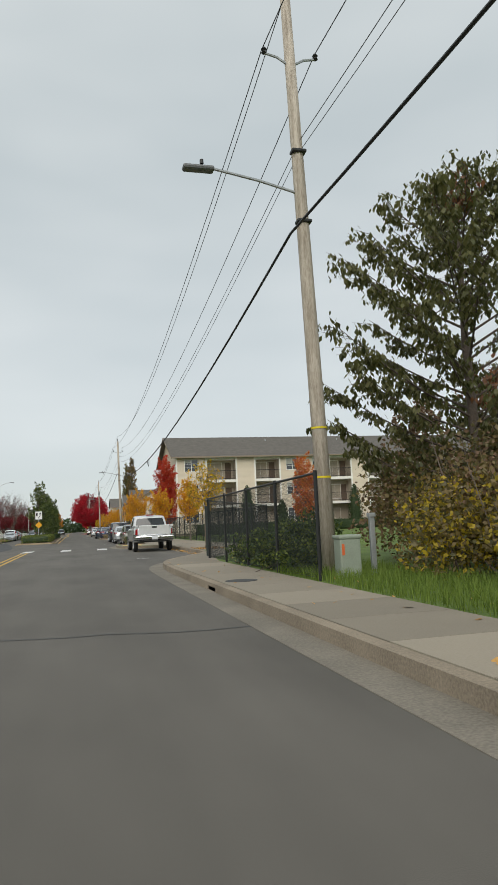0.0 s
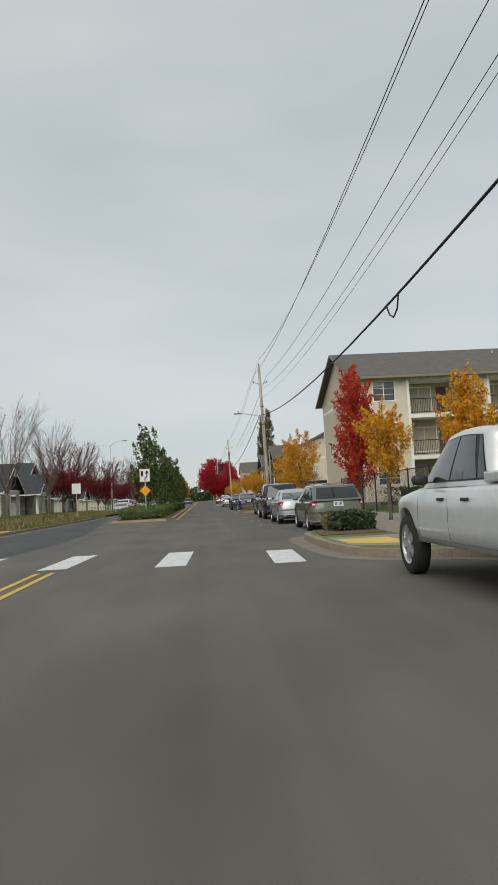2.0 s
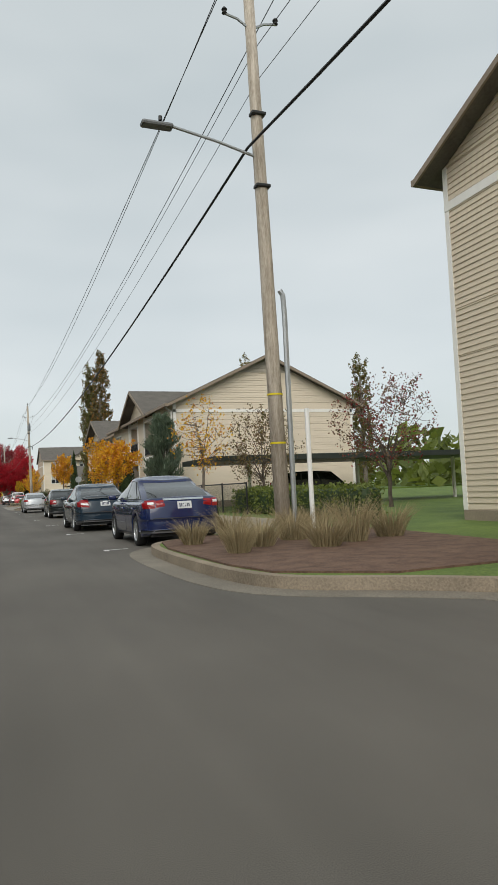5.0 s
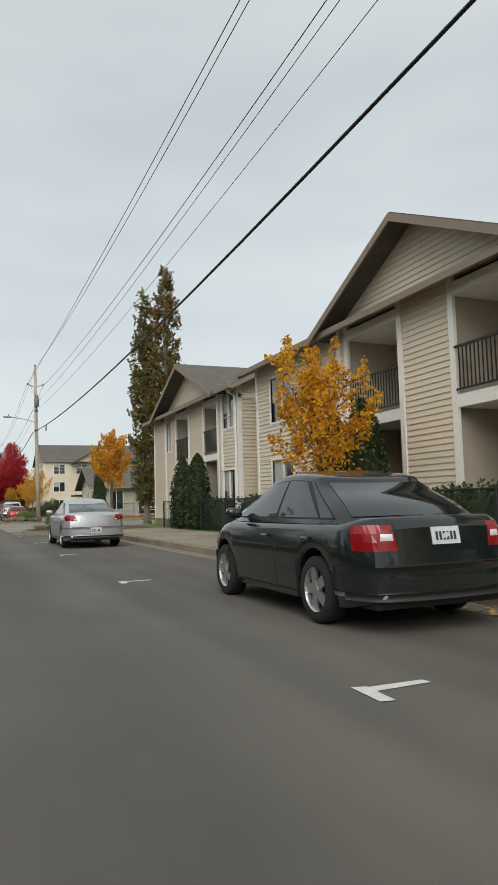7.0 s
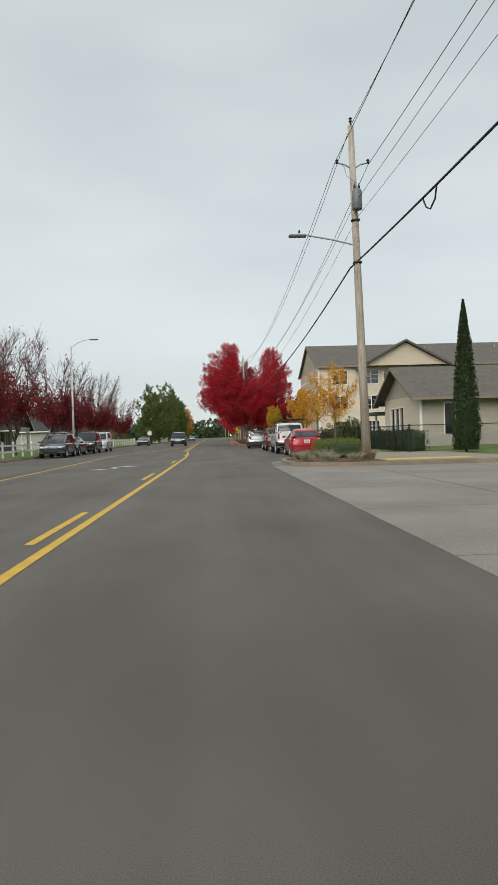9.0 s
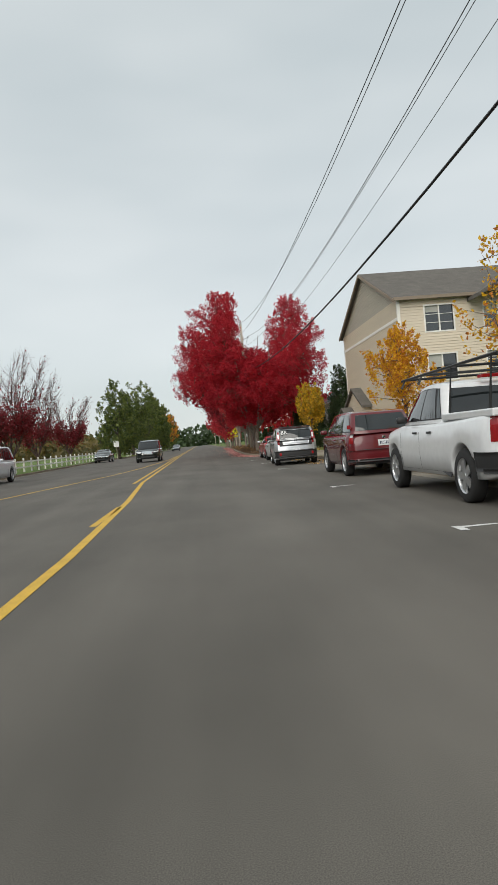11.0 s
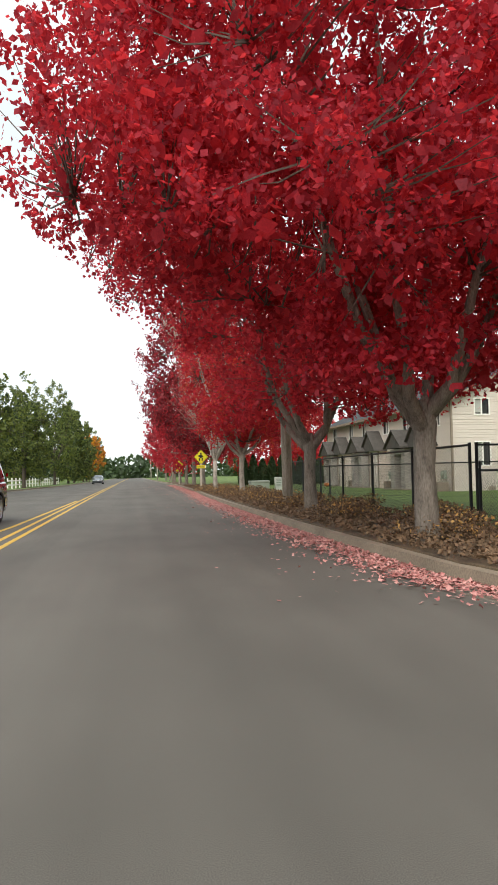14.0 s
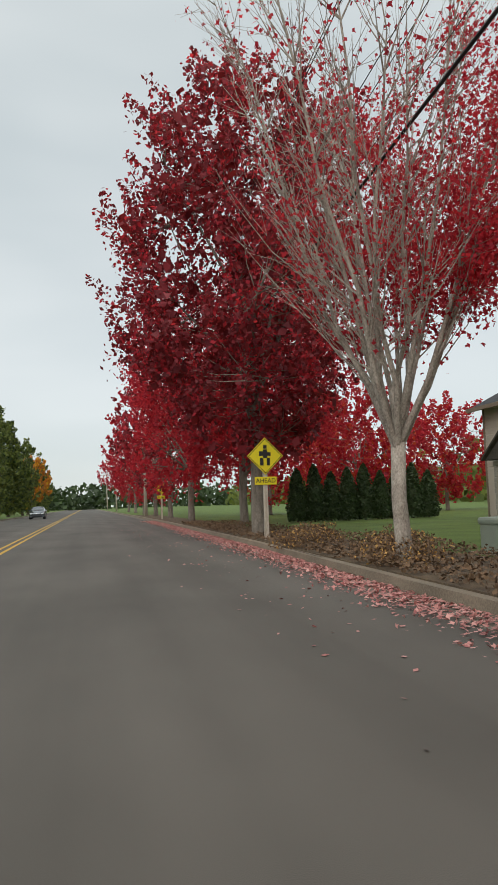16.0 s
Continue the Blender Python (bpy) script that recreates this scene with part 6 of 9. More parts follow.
park(SUV, 4.2, 52.5, label="olive-grey station wagon with roof rails", L=4.7, W=1.74, H=1.52, wb=2.65, belt=0.98, tail=1.0, hood=0.94, glass=(0.12, 0.55, 2.6, 3.45), r=0.33, clear=0.2, col=P_OLIVE, tail_lamp=(0.34, 0.18, 0.8), lamp_tall=False, rack=True, front_over=0.9, lower=material("tan_cladding", (0.2, 0.17, 0.13), 0.6))
park(SEDAN, 4.0, 59.4, label="pale silver sedan with rounded roof", col=P_SILVER)
park(SUV, 4.05, 66.4, label="dark blue sport utility vehicle with red tail lamps", col=P_DKBLUE, name="parked_suv", cat="suv")
park(SEDAN, 4.3, 74.6, label="dark grey sedan parked behind an suv", col=P_DKBLUE)
park(SEDAN, 3.99, 91.4, label="deep blue compact sedan with chrome trunk strip", col=P_BLUE, L=4.6, W=1.79, H=1.56, wb=2.685, belt=1.0, tail=1.06, glass=(0.42, 1.62, 2.55, 3.7), style="cover", plate_z=0.88, chrome_strip=True, lamps=[("tail_lamp", TAIL, [(0.66, 0.83), (1.02, 0.82), (1.16, 1.0), (0.69, 1.0)]), ("inner_lamp", TAIL, [(0.42, 0.87), (0.64, 0.84), (0.67, 0.99), (0.45, 1.0)]), ("reverse_lamp", LENS, [(0.70, 0.91), (0.86, 0.91), (0.88, 0.96), (0.71, 0.96)])])
park(SEDAN, 3.62, 99.5, label="dark teal-blue sedan with trunk spoiler", col=P_NAVY, L=4.8, W=1.79, H=1.55, wb=2.72, belt=0.99, tail=1.05, glass=(0.58, 1.65, 2.6, 3.7), style="five", spoiler=True, plate_z=0.88, lamps=[("tail_lamp", TAIL, [(0.50, 0.77), (1.0, 0.80), (1.12, 1.01), (0.55, 1.02)]), ("reverse_lamp", LENS, [(0.53, 0.83), (0.82, 0.86), (0.82, 0.91), (0.54, 0.89)])])
park(SEDAN, 4.05, 114.05, label="black-green compact sedan with five-spoke wheels", col=P_BLACK, L=4.38, W=1.73, H=1.54, wb=2.51, belt=1.0, tail=1.04, glass=(0.5, 1.25, 2.45, 3.3), front_over=0.86, plate_z=0.86, lamps=[("tail_lamp", TAIL, [(0.52, 0.74), (1.0, 0.74), (1.04, 0.97), (0.56, 0.97)]), ("turn_lamp", LENS, [(0.56, 0.83), (0.70, 0.83), (0.70, 0.89), (0.57, 0.89)])])
park(SEDAN, 3.62, 129.3, label="silver sport sedan with multi-spoke wheels", col=P_SILVER, L=4.74, W=1.75, H=1.47, wb=2.85, belt=0.98, tail=1.05, glass=(0.6, 1.7, 2.6, 3.7), style="ten", front_over=0.83, plate_z=0.52, lamps=[("tail_lamp", TAIL, [(0.54, 0.80), (1.04, 0.81), (1.13, 0.98), (0.62, 0.96)]), ("reverse_lamp", LENS, [(0.57, 0.81), (0.64, 0.81), (0.65, 0.85), (0.58, 0.85)])])
park(SUV, 4.88, 175.8, label="bright red hatchback with high tail lamps", col=P_RED, L=4.05, W=1.70, H=1.47, wb=2.49, front_over=0.84, belt=0.98, tail=1.0, hood=0.94, glass=(0.22, 0.78, 1.95, 3.1), r=0.32, clear=0.18, lamps=[("tail_lamp", TAIL, [(0.60, 0.86), (1.0, 0.84), (1.06, 1.05), (0.70, 1.06)]), ("reverse_lamp", LENS, [(0.64, 0.88), (0.74, 0.88), (0.76, 0.94), (0.66, 0.94)])], doors=2, plate_z=0.80, tumble=0.25)
c, put = park(SUV, 4.85, 181.8, label="white pickup truck with black ladder rack", name="pickup_truck", cat="pickup truck", L=5.7, W=2.0, H=1.92, wb=3.55, front_over=1.0, belt=1.24, tail=1.30, hood=1.18,
              glass=(2.0, 2.25, 3.5, 4.15), col=P_WHITE, r=0.40, clear=0.36, bow=0.05, tuck=0.02, lamps=[("tail_lamp", TAIL, [(0.84, 0.90), (1.02, 0.90), (1.02, 1.24), (0.84, 1.24)])], plate_z=0.66, bumper=BLACK_TRIM, doors=2)
pickup_extras(c, put, 5.7, 2.0, P_WHITE, 1.30, 2.0, 1.92, rack=True)
park(SUV, 4.75, 190.2, label="maroon sport utility vehicle", col=P_MAROON, name="parked_suv", cat="suv", H=1.75, L=4.5, W=1.82, wb=2.65)
c, put = park(SUV, 4.02, 200.95, heading=-2.5, label="silver boxy hatchback with tall corner lamps", col=P_SILVER, L=4.12, W=1.80, H=1.62, wb=2.56, front_over=0.83, belt=1.08, tail=1.1, hood=1.02, glass=(0.06, 0.3, 2.35, 3.15), r=0.335, clear=0.2, lamps=[("side_marker", TAIL, [(0.98, 0.5), (1.04, 0.5), (1.04, 0.53), (0.98, 0.53)])],
              plate_z=0.62, bumper=BLACK_TRIM, style="ten", tumble=0.1)
put.patch("tailgate_surround", [(-0.72, 0.80), (0.72, 0.80), (0.74, 1.1), (-0.74, 1.1)], BLACK_TRIM, 0.022, 24, 6)
put.patch("tailgate_panel", [(-0.55, 0.86), (0.55, 0.86), (0.6, 1.07), (-0.6, 1.07)], P_SILVER, 0.036, 24, 6)
put.patch("badge", [(-0.07, 0.99), (0.07, 0.99), (0.07, 1.05), (-0.07, 1.05)], BLACK_TRIM, 0.042, 4, 2)
for s in (-1, 1):
    put.patch("tail_lamp", [(s * 0.70, 0.86), (s * 0.80, 0.88), (s * 0.90, 1.09), (s * 0.74, 1.09)], TAIL, 0.03, 10, 5, lab="red tail lamp lens")
    put.pane("upper_lamp", *((3.90, 4.0) if s > 0 else (3.0, 3.10)), 0.0, 0.8, 0.05 if s > 0 else 0.0, 0.0 if s > 0 else -0.05, mat=TAIL, lift=0.014)
    put.pane("clear_lens", *((3.925, 3.965) if s > 0 else (3.035, 3.075)), 0.12, 0.55, 0.02 if s > 0 else -0.02, 0.02 if s > 0 else -0.02, mat=LENS, lift=0.02)
    put("reflector", Mesh().lathe([(0.0, -0.03), (0.06, -0.025), (0.07, 0.05)], "y", at=(s * 0.66, 0.05, 0.47), sides=16), TAIL)
put("roof_spoiler", Mesh().bevel_box((-0.66, 0.16, 1.565), (0.66, 0.5, 1.605), 0.018), BLACK_TRIM)
decal = part("window_decal", text_mesh("BR", 0.24, SIGN_WHITE), None, c, "white letter decal")
decal.matrix_basis = pose(-0.46, 0.115 - (4.12 - 0.83 - 2.56), 1.36, 65, 0, 0)
park(SEDAN, 4.38, 206.5, label="white two-door coupe with dark wheels", col=P_WHITE, L=4.44, W=1.70, H=1.39, wb=2.62, belt=0.94, tail=0.98, hood=0.86, glass=(0.55, 1.35, 2.62, 3.22), doors=1, plate_z=0.78, wheel_dark=True, mirror_mat=BLACK_TRIM, lower=P_WHITE, lamps=[("tail_lamp", TAIL, [(0.58, 0.72), (1.0, 0.70), (1.16, 0.88), (0.62, 0.84)])])
park(SEDAN, 4.58, 212.4, label="red coupe with low rounded tail", col=P_RED, L=4.8, W=1.75, H=1.34, wb=2.64, belt=0.93, tail=0.95, hood=0.84, glass=(0.7, 1.55, 2.5, 3.45), doors=1, plate_z=0.56, mirror_mat=P_SILVER, lower=P_RED, lamps=[("tail_lamp", TAIL, [(0.46, 0.69), (1.02, 0.70), (1.12, 0.82), (0.46, 0.83)]), ("reverse_lamp", LENS, [(0.42, 0.5), (0.62, 0.5), (0.62, 0.55), (0.42, 0.55)])])
# across the street, facing this way
for kw in (dict(rear_wheel_y=191.0, x=-11.1, label="slate minivan parked facing the camera", make=SUV, col=P_SLATE, H=1.74, W=1.86, L=4.75, hood=1.02, belt=1.06, glass=(0.1, 0.4, 2.8, 4.0), name="parked_van", cat="minivan"),
           dict(rear_wheel_y=196.2, x=-11.2, label="midnight blue sedan beside a minivan", make=SEDAN, col=P_DKBLUE),
           dict(rear_wheel_y=202.6, x=-11.1, label="black full-size sport utility vehicle", make=SUV, col=P_BLACK, H=1.95, name="parked_suv", cat="suv", rack=True),
           dict(rear_wheel_y=209.5, x=-11.1, label="white full-size sport utility vehicle", make=SUV, col=P_WHITE, H=1.95, name="parked_suv", cat="suv"),
           dict(rear_wheel_y=252.0, x=-11.0, label="black sedan parked alone", make=SEDAN, col=P_BLACK),
           dict(rear_wheel_y=120.5, x=-10.4, label="silver sedan across the street", make=SEDAN, col=P_SILVER),
           dict(rear_wheel_y=127.5, x=-11.0, label="white pickup-like suv across the street", make=SUV, col=P_WHITE, name="parked_suv", cat="suv"),
           dict(rear_wheel_y=134.0, x=-11.0, label="grey suv across the street", make=SUV, col=P_SLATE, name="parked_suv", cat="suv", H=1.7),
           dict(rear_wheel_y=141.0, x=-11.0, label="dark sedan across the street", make=SEDAN, col=P_DKBLUE),
           dict(rear_wheel_y=233.8, x=-4.5, label="black luxury suv with wide chrome grille on the road", make=SUV, col=P_BLACK, H=1.9, L=5.18, W=2.05, wb=2.95, name="luxury_suv", cat="suv", group="", rack=True),
           dict(rear_wheel_y=330.0, x=-5.6, label="dark car far up the street", make=SEDAN, col=P_SLATE, group="")):
    mk = kw.pop("make")
    park(mk, kw.pop("x"), kw.pop("rear_wheel_y"), heading=180, front_view=True, **kw)
# in the lot behind the hedge
park(SUV, 14.6, 107.5, label="black off-road suv under the carport", col=P_BLACK, heading=-90, name="parked_suv", cat="suv", group="")
park(SEDAN, 20.0, 195.0, label="grey sedan by the far carport", col=P_SILVER, heading=-90, group="")


# ---- trees and shrubs ----
def crown_points(rng, n, h0, h1, profile, rx, ry, keep=None, shell=0.55):
    """Points inside a crown: profile gives the radius share by height share."""
    ts = np.linspace(0, 1, 200)
    pr = np.interp(ts, [p[0] for p in profile], [p[1] for p in profile])
    cdf = np.cumsum(pr ** 1.6 + 0.02)
    out = []
    while len(out) < n:
        t = np.interp(rng.uniform(0, cdf[-1]), cdf, ts)
        r = np.interp(t, ts, pr) * rng.uniform(0, 1) ** shell
        a = rng.uniform(0, 2 * math.pi)
        p = (rx * r * math.cos(a), ry * r * math.sin(a), h0 + (h1 - h0) * t)
        if keep is None or keep(p):
            out.append(p)
    return np.array(out)


def branches(rng, clumps, trunk_h, fork_h, limbs, r0, top=None, sides=5, lean=0.0, twig=0.012, frame_nodes=()):
    """Limbs from the trunk to some clumps, and twigs from the limbs to the rest."""
    limb, nodes = Mesh(), []
    order = rng.permutation(len(clumps))[:limbs]
    for i in order:
        tip = Vector(clumps[i])
        start = Vector((0, 0, trunk_h + (fork_h - trunk_h) * rng.uniform(0, 1)))
        if frame_nodes:
            start = min(frame_nodes, key=lambda q: (q - tip).length + 2.0 * max(0.0, q.z + 0.5 - tip.z))
        mid = start.lerp(tip, 0.45) + Vector((0, 0, 0.12 * (tip - start).length * (0.2 if tip.z > start.z else 1.2)))
        pts = [start, start.lerp(mid, 0.5) + Vector((0, 0, 0.05)), mid, mid.lerp(tip, 0.5), tip]
        rad = [r0 * q for q in (1.0, 0.75, 0.5, 0.28, 0.1)]
        limb.tube(pts, rad, sides, caps=False)
        for a, b in zip(pts[1:], pts[2:]):
            nodes += [a, a.lerp(b, 0.5)]
        nodes.append(tip)
    arr = np.array([tuple(q) for q in nodes])
    for c in clumps:
        d = np.linalg.norm(arr - c, axis=1) + 0.6 * np.maximum(0, arr[:, 2] - c[2])
        s = Vector(arr[int(np.argmin(d))])
        if float(d.min()) > 2.2:
            continue
        e = Vector(c)
        limb.tube([s, s.lerp(e, 0.5) + Vector(rng.normal(0, 0.06, 3)), e + Vector((0, 0, 0.1))], [twig * 2.2, twig * 1.4, twig * 0.5], 3, caps=False)
    return limb


def tree(label, at, h, trunk_h, trunk_r, rx, ry, profile, leaf_mat, bark, clumps=120, per=90, leaf=0.16, spread=0.5, seed=1, keep=None, limbs=12, category="tree", name="tree",
         group="", share=1.0, shell=0.55, h0=None, lean=0.0, second=None, fork=None, twig=0.009, outline=KITE, limb_r=0.45, inner=None, mains=0, fill=0, upright=2.6):
    rng = np.random.default_rng(seed)
    t = thing(name, label, category, at=at, group=group)
    cl = crown_points(rng, clumps, h0 if h0 is not None else trunk_h * 0.9, h, profile, rx, ry, keep, shell)
    fk = fork or trunk_h + (h - trunk_h) * 0.35
    top = trunk_h + 0.35 if mains else fk
    trunk = Mesh().tube([(0, 0, -0.1), (0.02, 0, 0.15), (0.0, 0.02, trunk_h * 0.6), (0.03, 0, trunk_h), (0.0, 0.0, top)], [trunk_r * 1.5, trunk_r * 1.12, trunk_r * 0.95, trunk_r * 1.02, trunk_r * (0.7 if mains else 0.35)], 9)
    part("trunk", trunk, bark, t, smooth=True)
    frame_nodes = []
    for m in range(mains):
        a = 2 * math.pi * (m + rng.uniform(-0.2, 0.2)) / mains
        q, hh = rng.uniform(0.3, 0.62), trunk_h + (h - trunk_h) * rng.uniform(0.6, 0.8)
        z0 = trunk_h - 0.15 + 0.3 * rng.uniform()
        line = [Vector((0.02 * math.cos(a), 0.02 * math.sin(a), z0))]
        for f in (0.07, 0.16, 0.3, 0.5, 0.75, 1.0):
            line.append(Vector((rx * q * f ** 0.62 * math.cos(a) + rng.normal(0, 0.05), ry * q * f ** 0.62 * math.sin(a) + rng.normal(0, 0.05), z0 + (hh - z0) * f)))
        part("limb", Mesh().tube(line, [trunk_r * w for w in (0.66, 0.58, 0.5, 0.4, 0.3, 0.18, 0.07)], 8, caps=False), bark, t, smooth=True)
        frame_nodes += line[2:]
    # inner: darker bark for branches within the crown, its shade given as colour
    part("branching", branches(rng, cl, trunk_h, fk, limbs, trunk_r * limb_r, twig=twig, frame_nodes=frame_nodes), inner or bark, t)
    n = int(per * share)
    if n:
        out = cl * np.array([1, 1, 0.0])
        out /= np.linalg.norm(out, axis=1)[:, None] + 0.3
        d = out * 0.55 + np.array([0, 0, 1.0]) + rng.normal(0, 0.3, cl.shape)
        d /= np.linalg.norm(d, axis=1)[:, None]
        u = rng.uniform(0, 1, (len(cl), n, 1))
        ball = rng.normal(0, 1, (len(cl), n, 3))
        ball /= np.linalg.norm(ball, axis=2)[:, :, None]
        pts = (cl[:, None, :] + d[:, None, :] * (u - 0.4) * spread * upright + ball * rng.uniform(0, 1, (len(cl), n, 1)) ** 0.5 * spread * (1.15 - 0.85 * u)).reshape(-1, 3)
        if keep is not None:
            m = np.array([keep(q) for q in pts[:, :3]])
            pts = pts[m]
        pts = pts[pts[:, 2] > 0.3]
        if fill:
            core = (cl * np.array([0.86, 0.86, 1.0]))[:, None, :] + rng.normal(0, spread * 0.45, (len(cl), fill, 3))
            core = core.reshape(-1, 3)
            if keep is not None:
                core = core[np.array([keep(q) for q in core])]
            part("inner_foliage", leaf_mesh("inner_foliage", core, leaf * 2.3, leaf_mat, rng, 0.0, KITE), None, t)
        if second is not None:
            k = rng.uniform(0, 1, len(pts)) < second[1]
            part("turning_foliage", leaf_mesh("turning_foliage", pts[k], leaf, second[0], rng, 0.0, outline), None, t)
            pts = pts[~k]
        part("crown", leaf_mesh("crown", pts, leaf, leaf_mat, rng, 0.0, outline), None, t)
    return t


VASE = [(0, 0.35), (0.15, 0.75), (0.35, 1.0), (0.6, 0.95), (0.8, 0.75), (0.93, 0.45), (1, 0.12)]
ROUND = [(0, 0.25), (0.2, 0.8), (0.45, 1.0), (0.7, 0.85), (0.9, 0.5), (1, 0.1)]
COLUMN = [(0, 0.5), (0.15, 0.95), (0.5, 1.0), (0.8, 0.75), (0.95, 0.35), (1, 0.05)]
CONE = [(0, 0.9), (0.08, 1.0), (0.3, 0.85), (0.6, 0.5), (0.85, 0.2), (1, 0.03)]


def wire_notch(x0, low=7.7, half=1.65, mid=5.1):
    """Keeps the crown clear of the wires that run along the kerb."""
    def keep(p):
        dx, z = p[0] + x0 - mid, p[2]
        return not (z > low + 0.5 * math.sin(p[1] * 2.1 + p[0] * 3) and abs(dx) < half + 0.25 * math.sin(z * 2.7 + p[1]))
    return keep


def street_side(x0, low, rest, limit):
    """Lifts the crown over the roadway and keeps clear of the wires."""
    notch = wire_notch(x0)
    def keep(p):
        edge = np.interp(p[2], *limit) - x0 + 0.5 * max(0.0, p[1] - 0.5)
        return notch(p) and edge + 0.25 * math.sin(p[1] * 2.3 + p[2] * 3.1) < p[0] < 5.6 and p[2] > (low if p[0] < -2.2 else rest) - 0.25 * math.sin(p[1] * 3 + p[0])
    return keep


BROAD = [(0, 0.35), (0.10, 0.72), (0.18, 1.0), (0.5, 1.0), (0.62, 0.93), (0.75, 0.82), (0.9, 0.68), (1, 0.42)]


def bare_maple(label, at, h, r, spread, seed, mains=9, leafy=0.25, group="", bark=None, top_leaf=10.0, even=False, leaf=0.088, leaf_mat=None, dense=30, fork=1.9, fat=1.0, outline=LOBED, wander=0.9):
    """An upright vase of forking limbs with few leaves left, thicker foliage low on one side."""
    rng = np.random.default_rng(seed)
    bark = bark or PALE_BARK
    t = thing("tree", label, "tree", at=at, group=group)
    part("trunk", Mesh().tube([(0, 0, -0.1), (0.02, 0, 0.2), (-0.02, 0.02, fork * 0.6), (0, 0, fork + 0.2)], [r * 1.5, r * 1.15, r, r * 0.98], 10), bark, t, smooth=True)
    shoots = []
    for m in range(mains):
        a = 2 * math.pi * (m + rng.uniform(-0.25, 0.25)) / mains
        q = rng.uniform(0.45, 1.0)
        hh = h * rng.uniform(0.82, 1.0)
        pts = [Vector((0, 0, fork + 0.25 * rng.uniform()))]
        for f in (0.12, 0.28, 0.46, 0.64, 0.82, 1.0):
            rad = spread * q * f ** 0.8
            pts.append(Vector((rad * math.cos(a) + rng.normal(0, 0.1), rad * math.sin(a) + rng.normal(0, 0.1), fork + 0.2 + (hh - fork - 0.2) * f)))
        limb = part("limb", Mesh().tube(pts, [r * k for k in (0.5, 0.38, 0.30, 0.23, 0.16, 0.10, 0.03)], 7, caps=False), bark, t, smooth=True)
        sub = Mesh()
        for i in range(1, 6):
            for _ in range(5):
                b = a + rng.normal(0, wander)
                s0 = pts[i].lerp(pts[i + 1], rng.uniform())
                ln = rng.uniform(1.0, 2.6) * (1.15 - 0.12 * i) * min(1.0, h / 12)
                d = Vector((math.cos(b) * 0.6, math.sin(b) * 0.6, rng.uniform(0.35, 1.2))).normalized()
                p1, p2 = s0 + d * ln * 0.5, s0 + d * ln + Vector((0, 0, 0.2 * ln))
                sub.tube([s0, p1, p2], [r * 0.13 * fat, r * 0.08 * fat, r * 0.03 * fat], 4, caps=False)
                shoots.append((s0, p2))
                for _ in range(4):
                    e0 = s0.lerp(p2, rng.uniform(0.25, 1))
                    e1 = e0 + (d + Vector(rng.normal(0, 0.5, 3))).normalized() * rng.uniform(0.4, 0.9) + Vector((0, 0, 0.15))
                    sub.tube([e0, e1], [r * 0.05 * fat, r * 0.02 * fat], 3, caps=False)
                    shoots.append((e0, e1))
        part("twig_work", sub, bark, limb)
    pts = []
    for a, b in shoots:
        low = max(0.0, min(1.0, (top_leaf - b.z) / (top_leaf * 0.4))) * (1.0 if even or b.x + b.y * 0.2 > 0.5 else 0.10)
        n = rng.poisson(leafy * 4 + low * dense)
        for _ in range(n):
            pts.append(np.array(a.lerp(b, rng.uniform(0.3, 1.05))) + rng.normal(0, 0.07 + 0.16 * low, 3))
    if pts:
        part("foliage", leaf_mesh("foliage", pts, leaf, leaf_mat or L_RED, rng, 0.0, outline), None, t)
    return t


# the crimson maples along the kerb
M = "maples along the kerb"
tree("large crimson maple pruned to a fork round the wires", (4.35, 224.0, 0.17), 12.2, 1.75, 0.17, 6.3, 4.0, BROAD, L_RED, BARK, clumps=1150, per=110, leaf=0.09, spread=0.42, mains=6, seed=11, fill=12, upright=1.5, keep=street_side(4.35, 3.7, 2.25, ([3.5, 4.4, 5.6, 7.1, 9.3, 11.5], [0.2, -1.3, -1.6, -1.6, -1.1, -0.3])), limbs=24, group=M, shell=0.5, h0=2.15, fork=3.6, limb_r=0.13, inner=DARK_BARK)
tree("broad crimson maple forking low beside a pole", (4.75, 232.3, 0.17), 11.7, 1.75, 0.165, 6.7, 3.9, BROAD, L_RED, BARK, clumps=800, per=80, leaf=0.092, outline=LOBED, upright=1.5, spread=0.45, fill=6, mains=6, seed=22, keep=street_side(4.75, 4.6, 2.5, ([3.4, 4.2, 5.1, 5.6, 6.6], [1.2, 0.4, -0.1, -0.8, -1.0])), limbs=24, group=M, shell=0.5, h0=2.3, fork=3.6, limb_r=0.13, inner=DARK_BARK, second=(L_MAROON, 0.08))
tree("scarlet street maple with upright spiky crown", (4.85, 244.7, 0.17), 10.3, 1.9, 0.115, 5.3, 3.8, [(0, 0.3), (0.12, 0.75), (0.3, 1.0), (0.5, 0.92), (0.7, 0.8), (0.88, 0.6), (1, 0.3)], L_RED, PALE_BARK, clumps=520, per=105, leaf=0.09, spread=0.42, seed=12, fill=8, upright=1.9,
     keep=lambda p: -2.75 + 0.3 * max(0.0, 6.0 - p[2]) + 0.45 * max(0.0, p[2] - 7.6) + 0.3 * math.sin(p[2] * 3.3 + p[1]) < p[0] and p[2] > 2.2 + 0.12 * max(0.0, p[0]) and wire_notch(4.85, 7.0, 1.4, 5.05)(p), limbs=26, group=M, h0=2.3, second=(L_REDORANGE, 0.2), inner=DARK_BARK, limb_r=0.15, shell=0.6, mains=7)
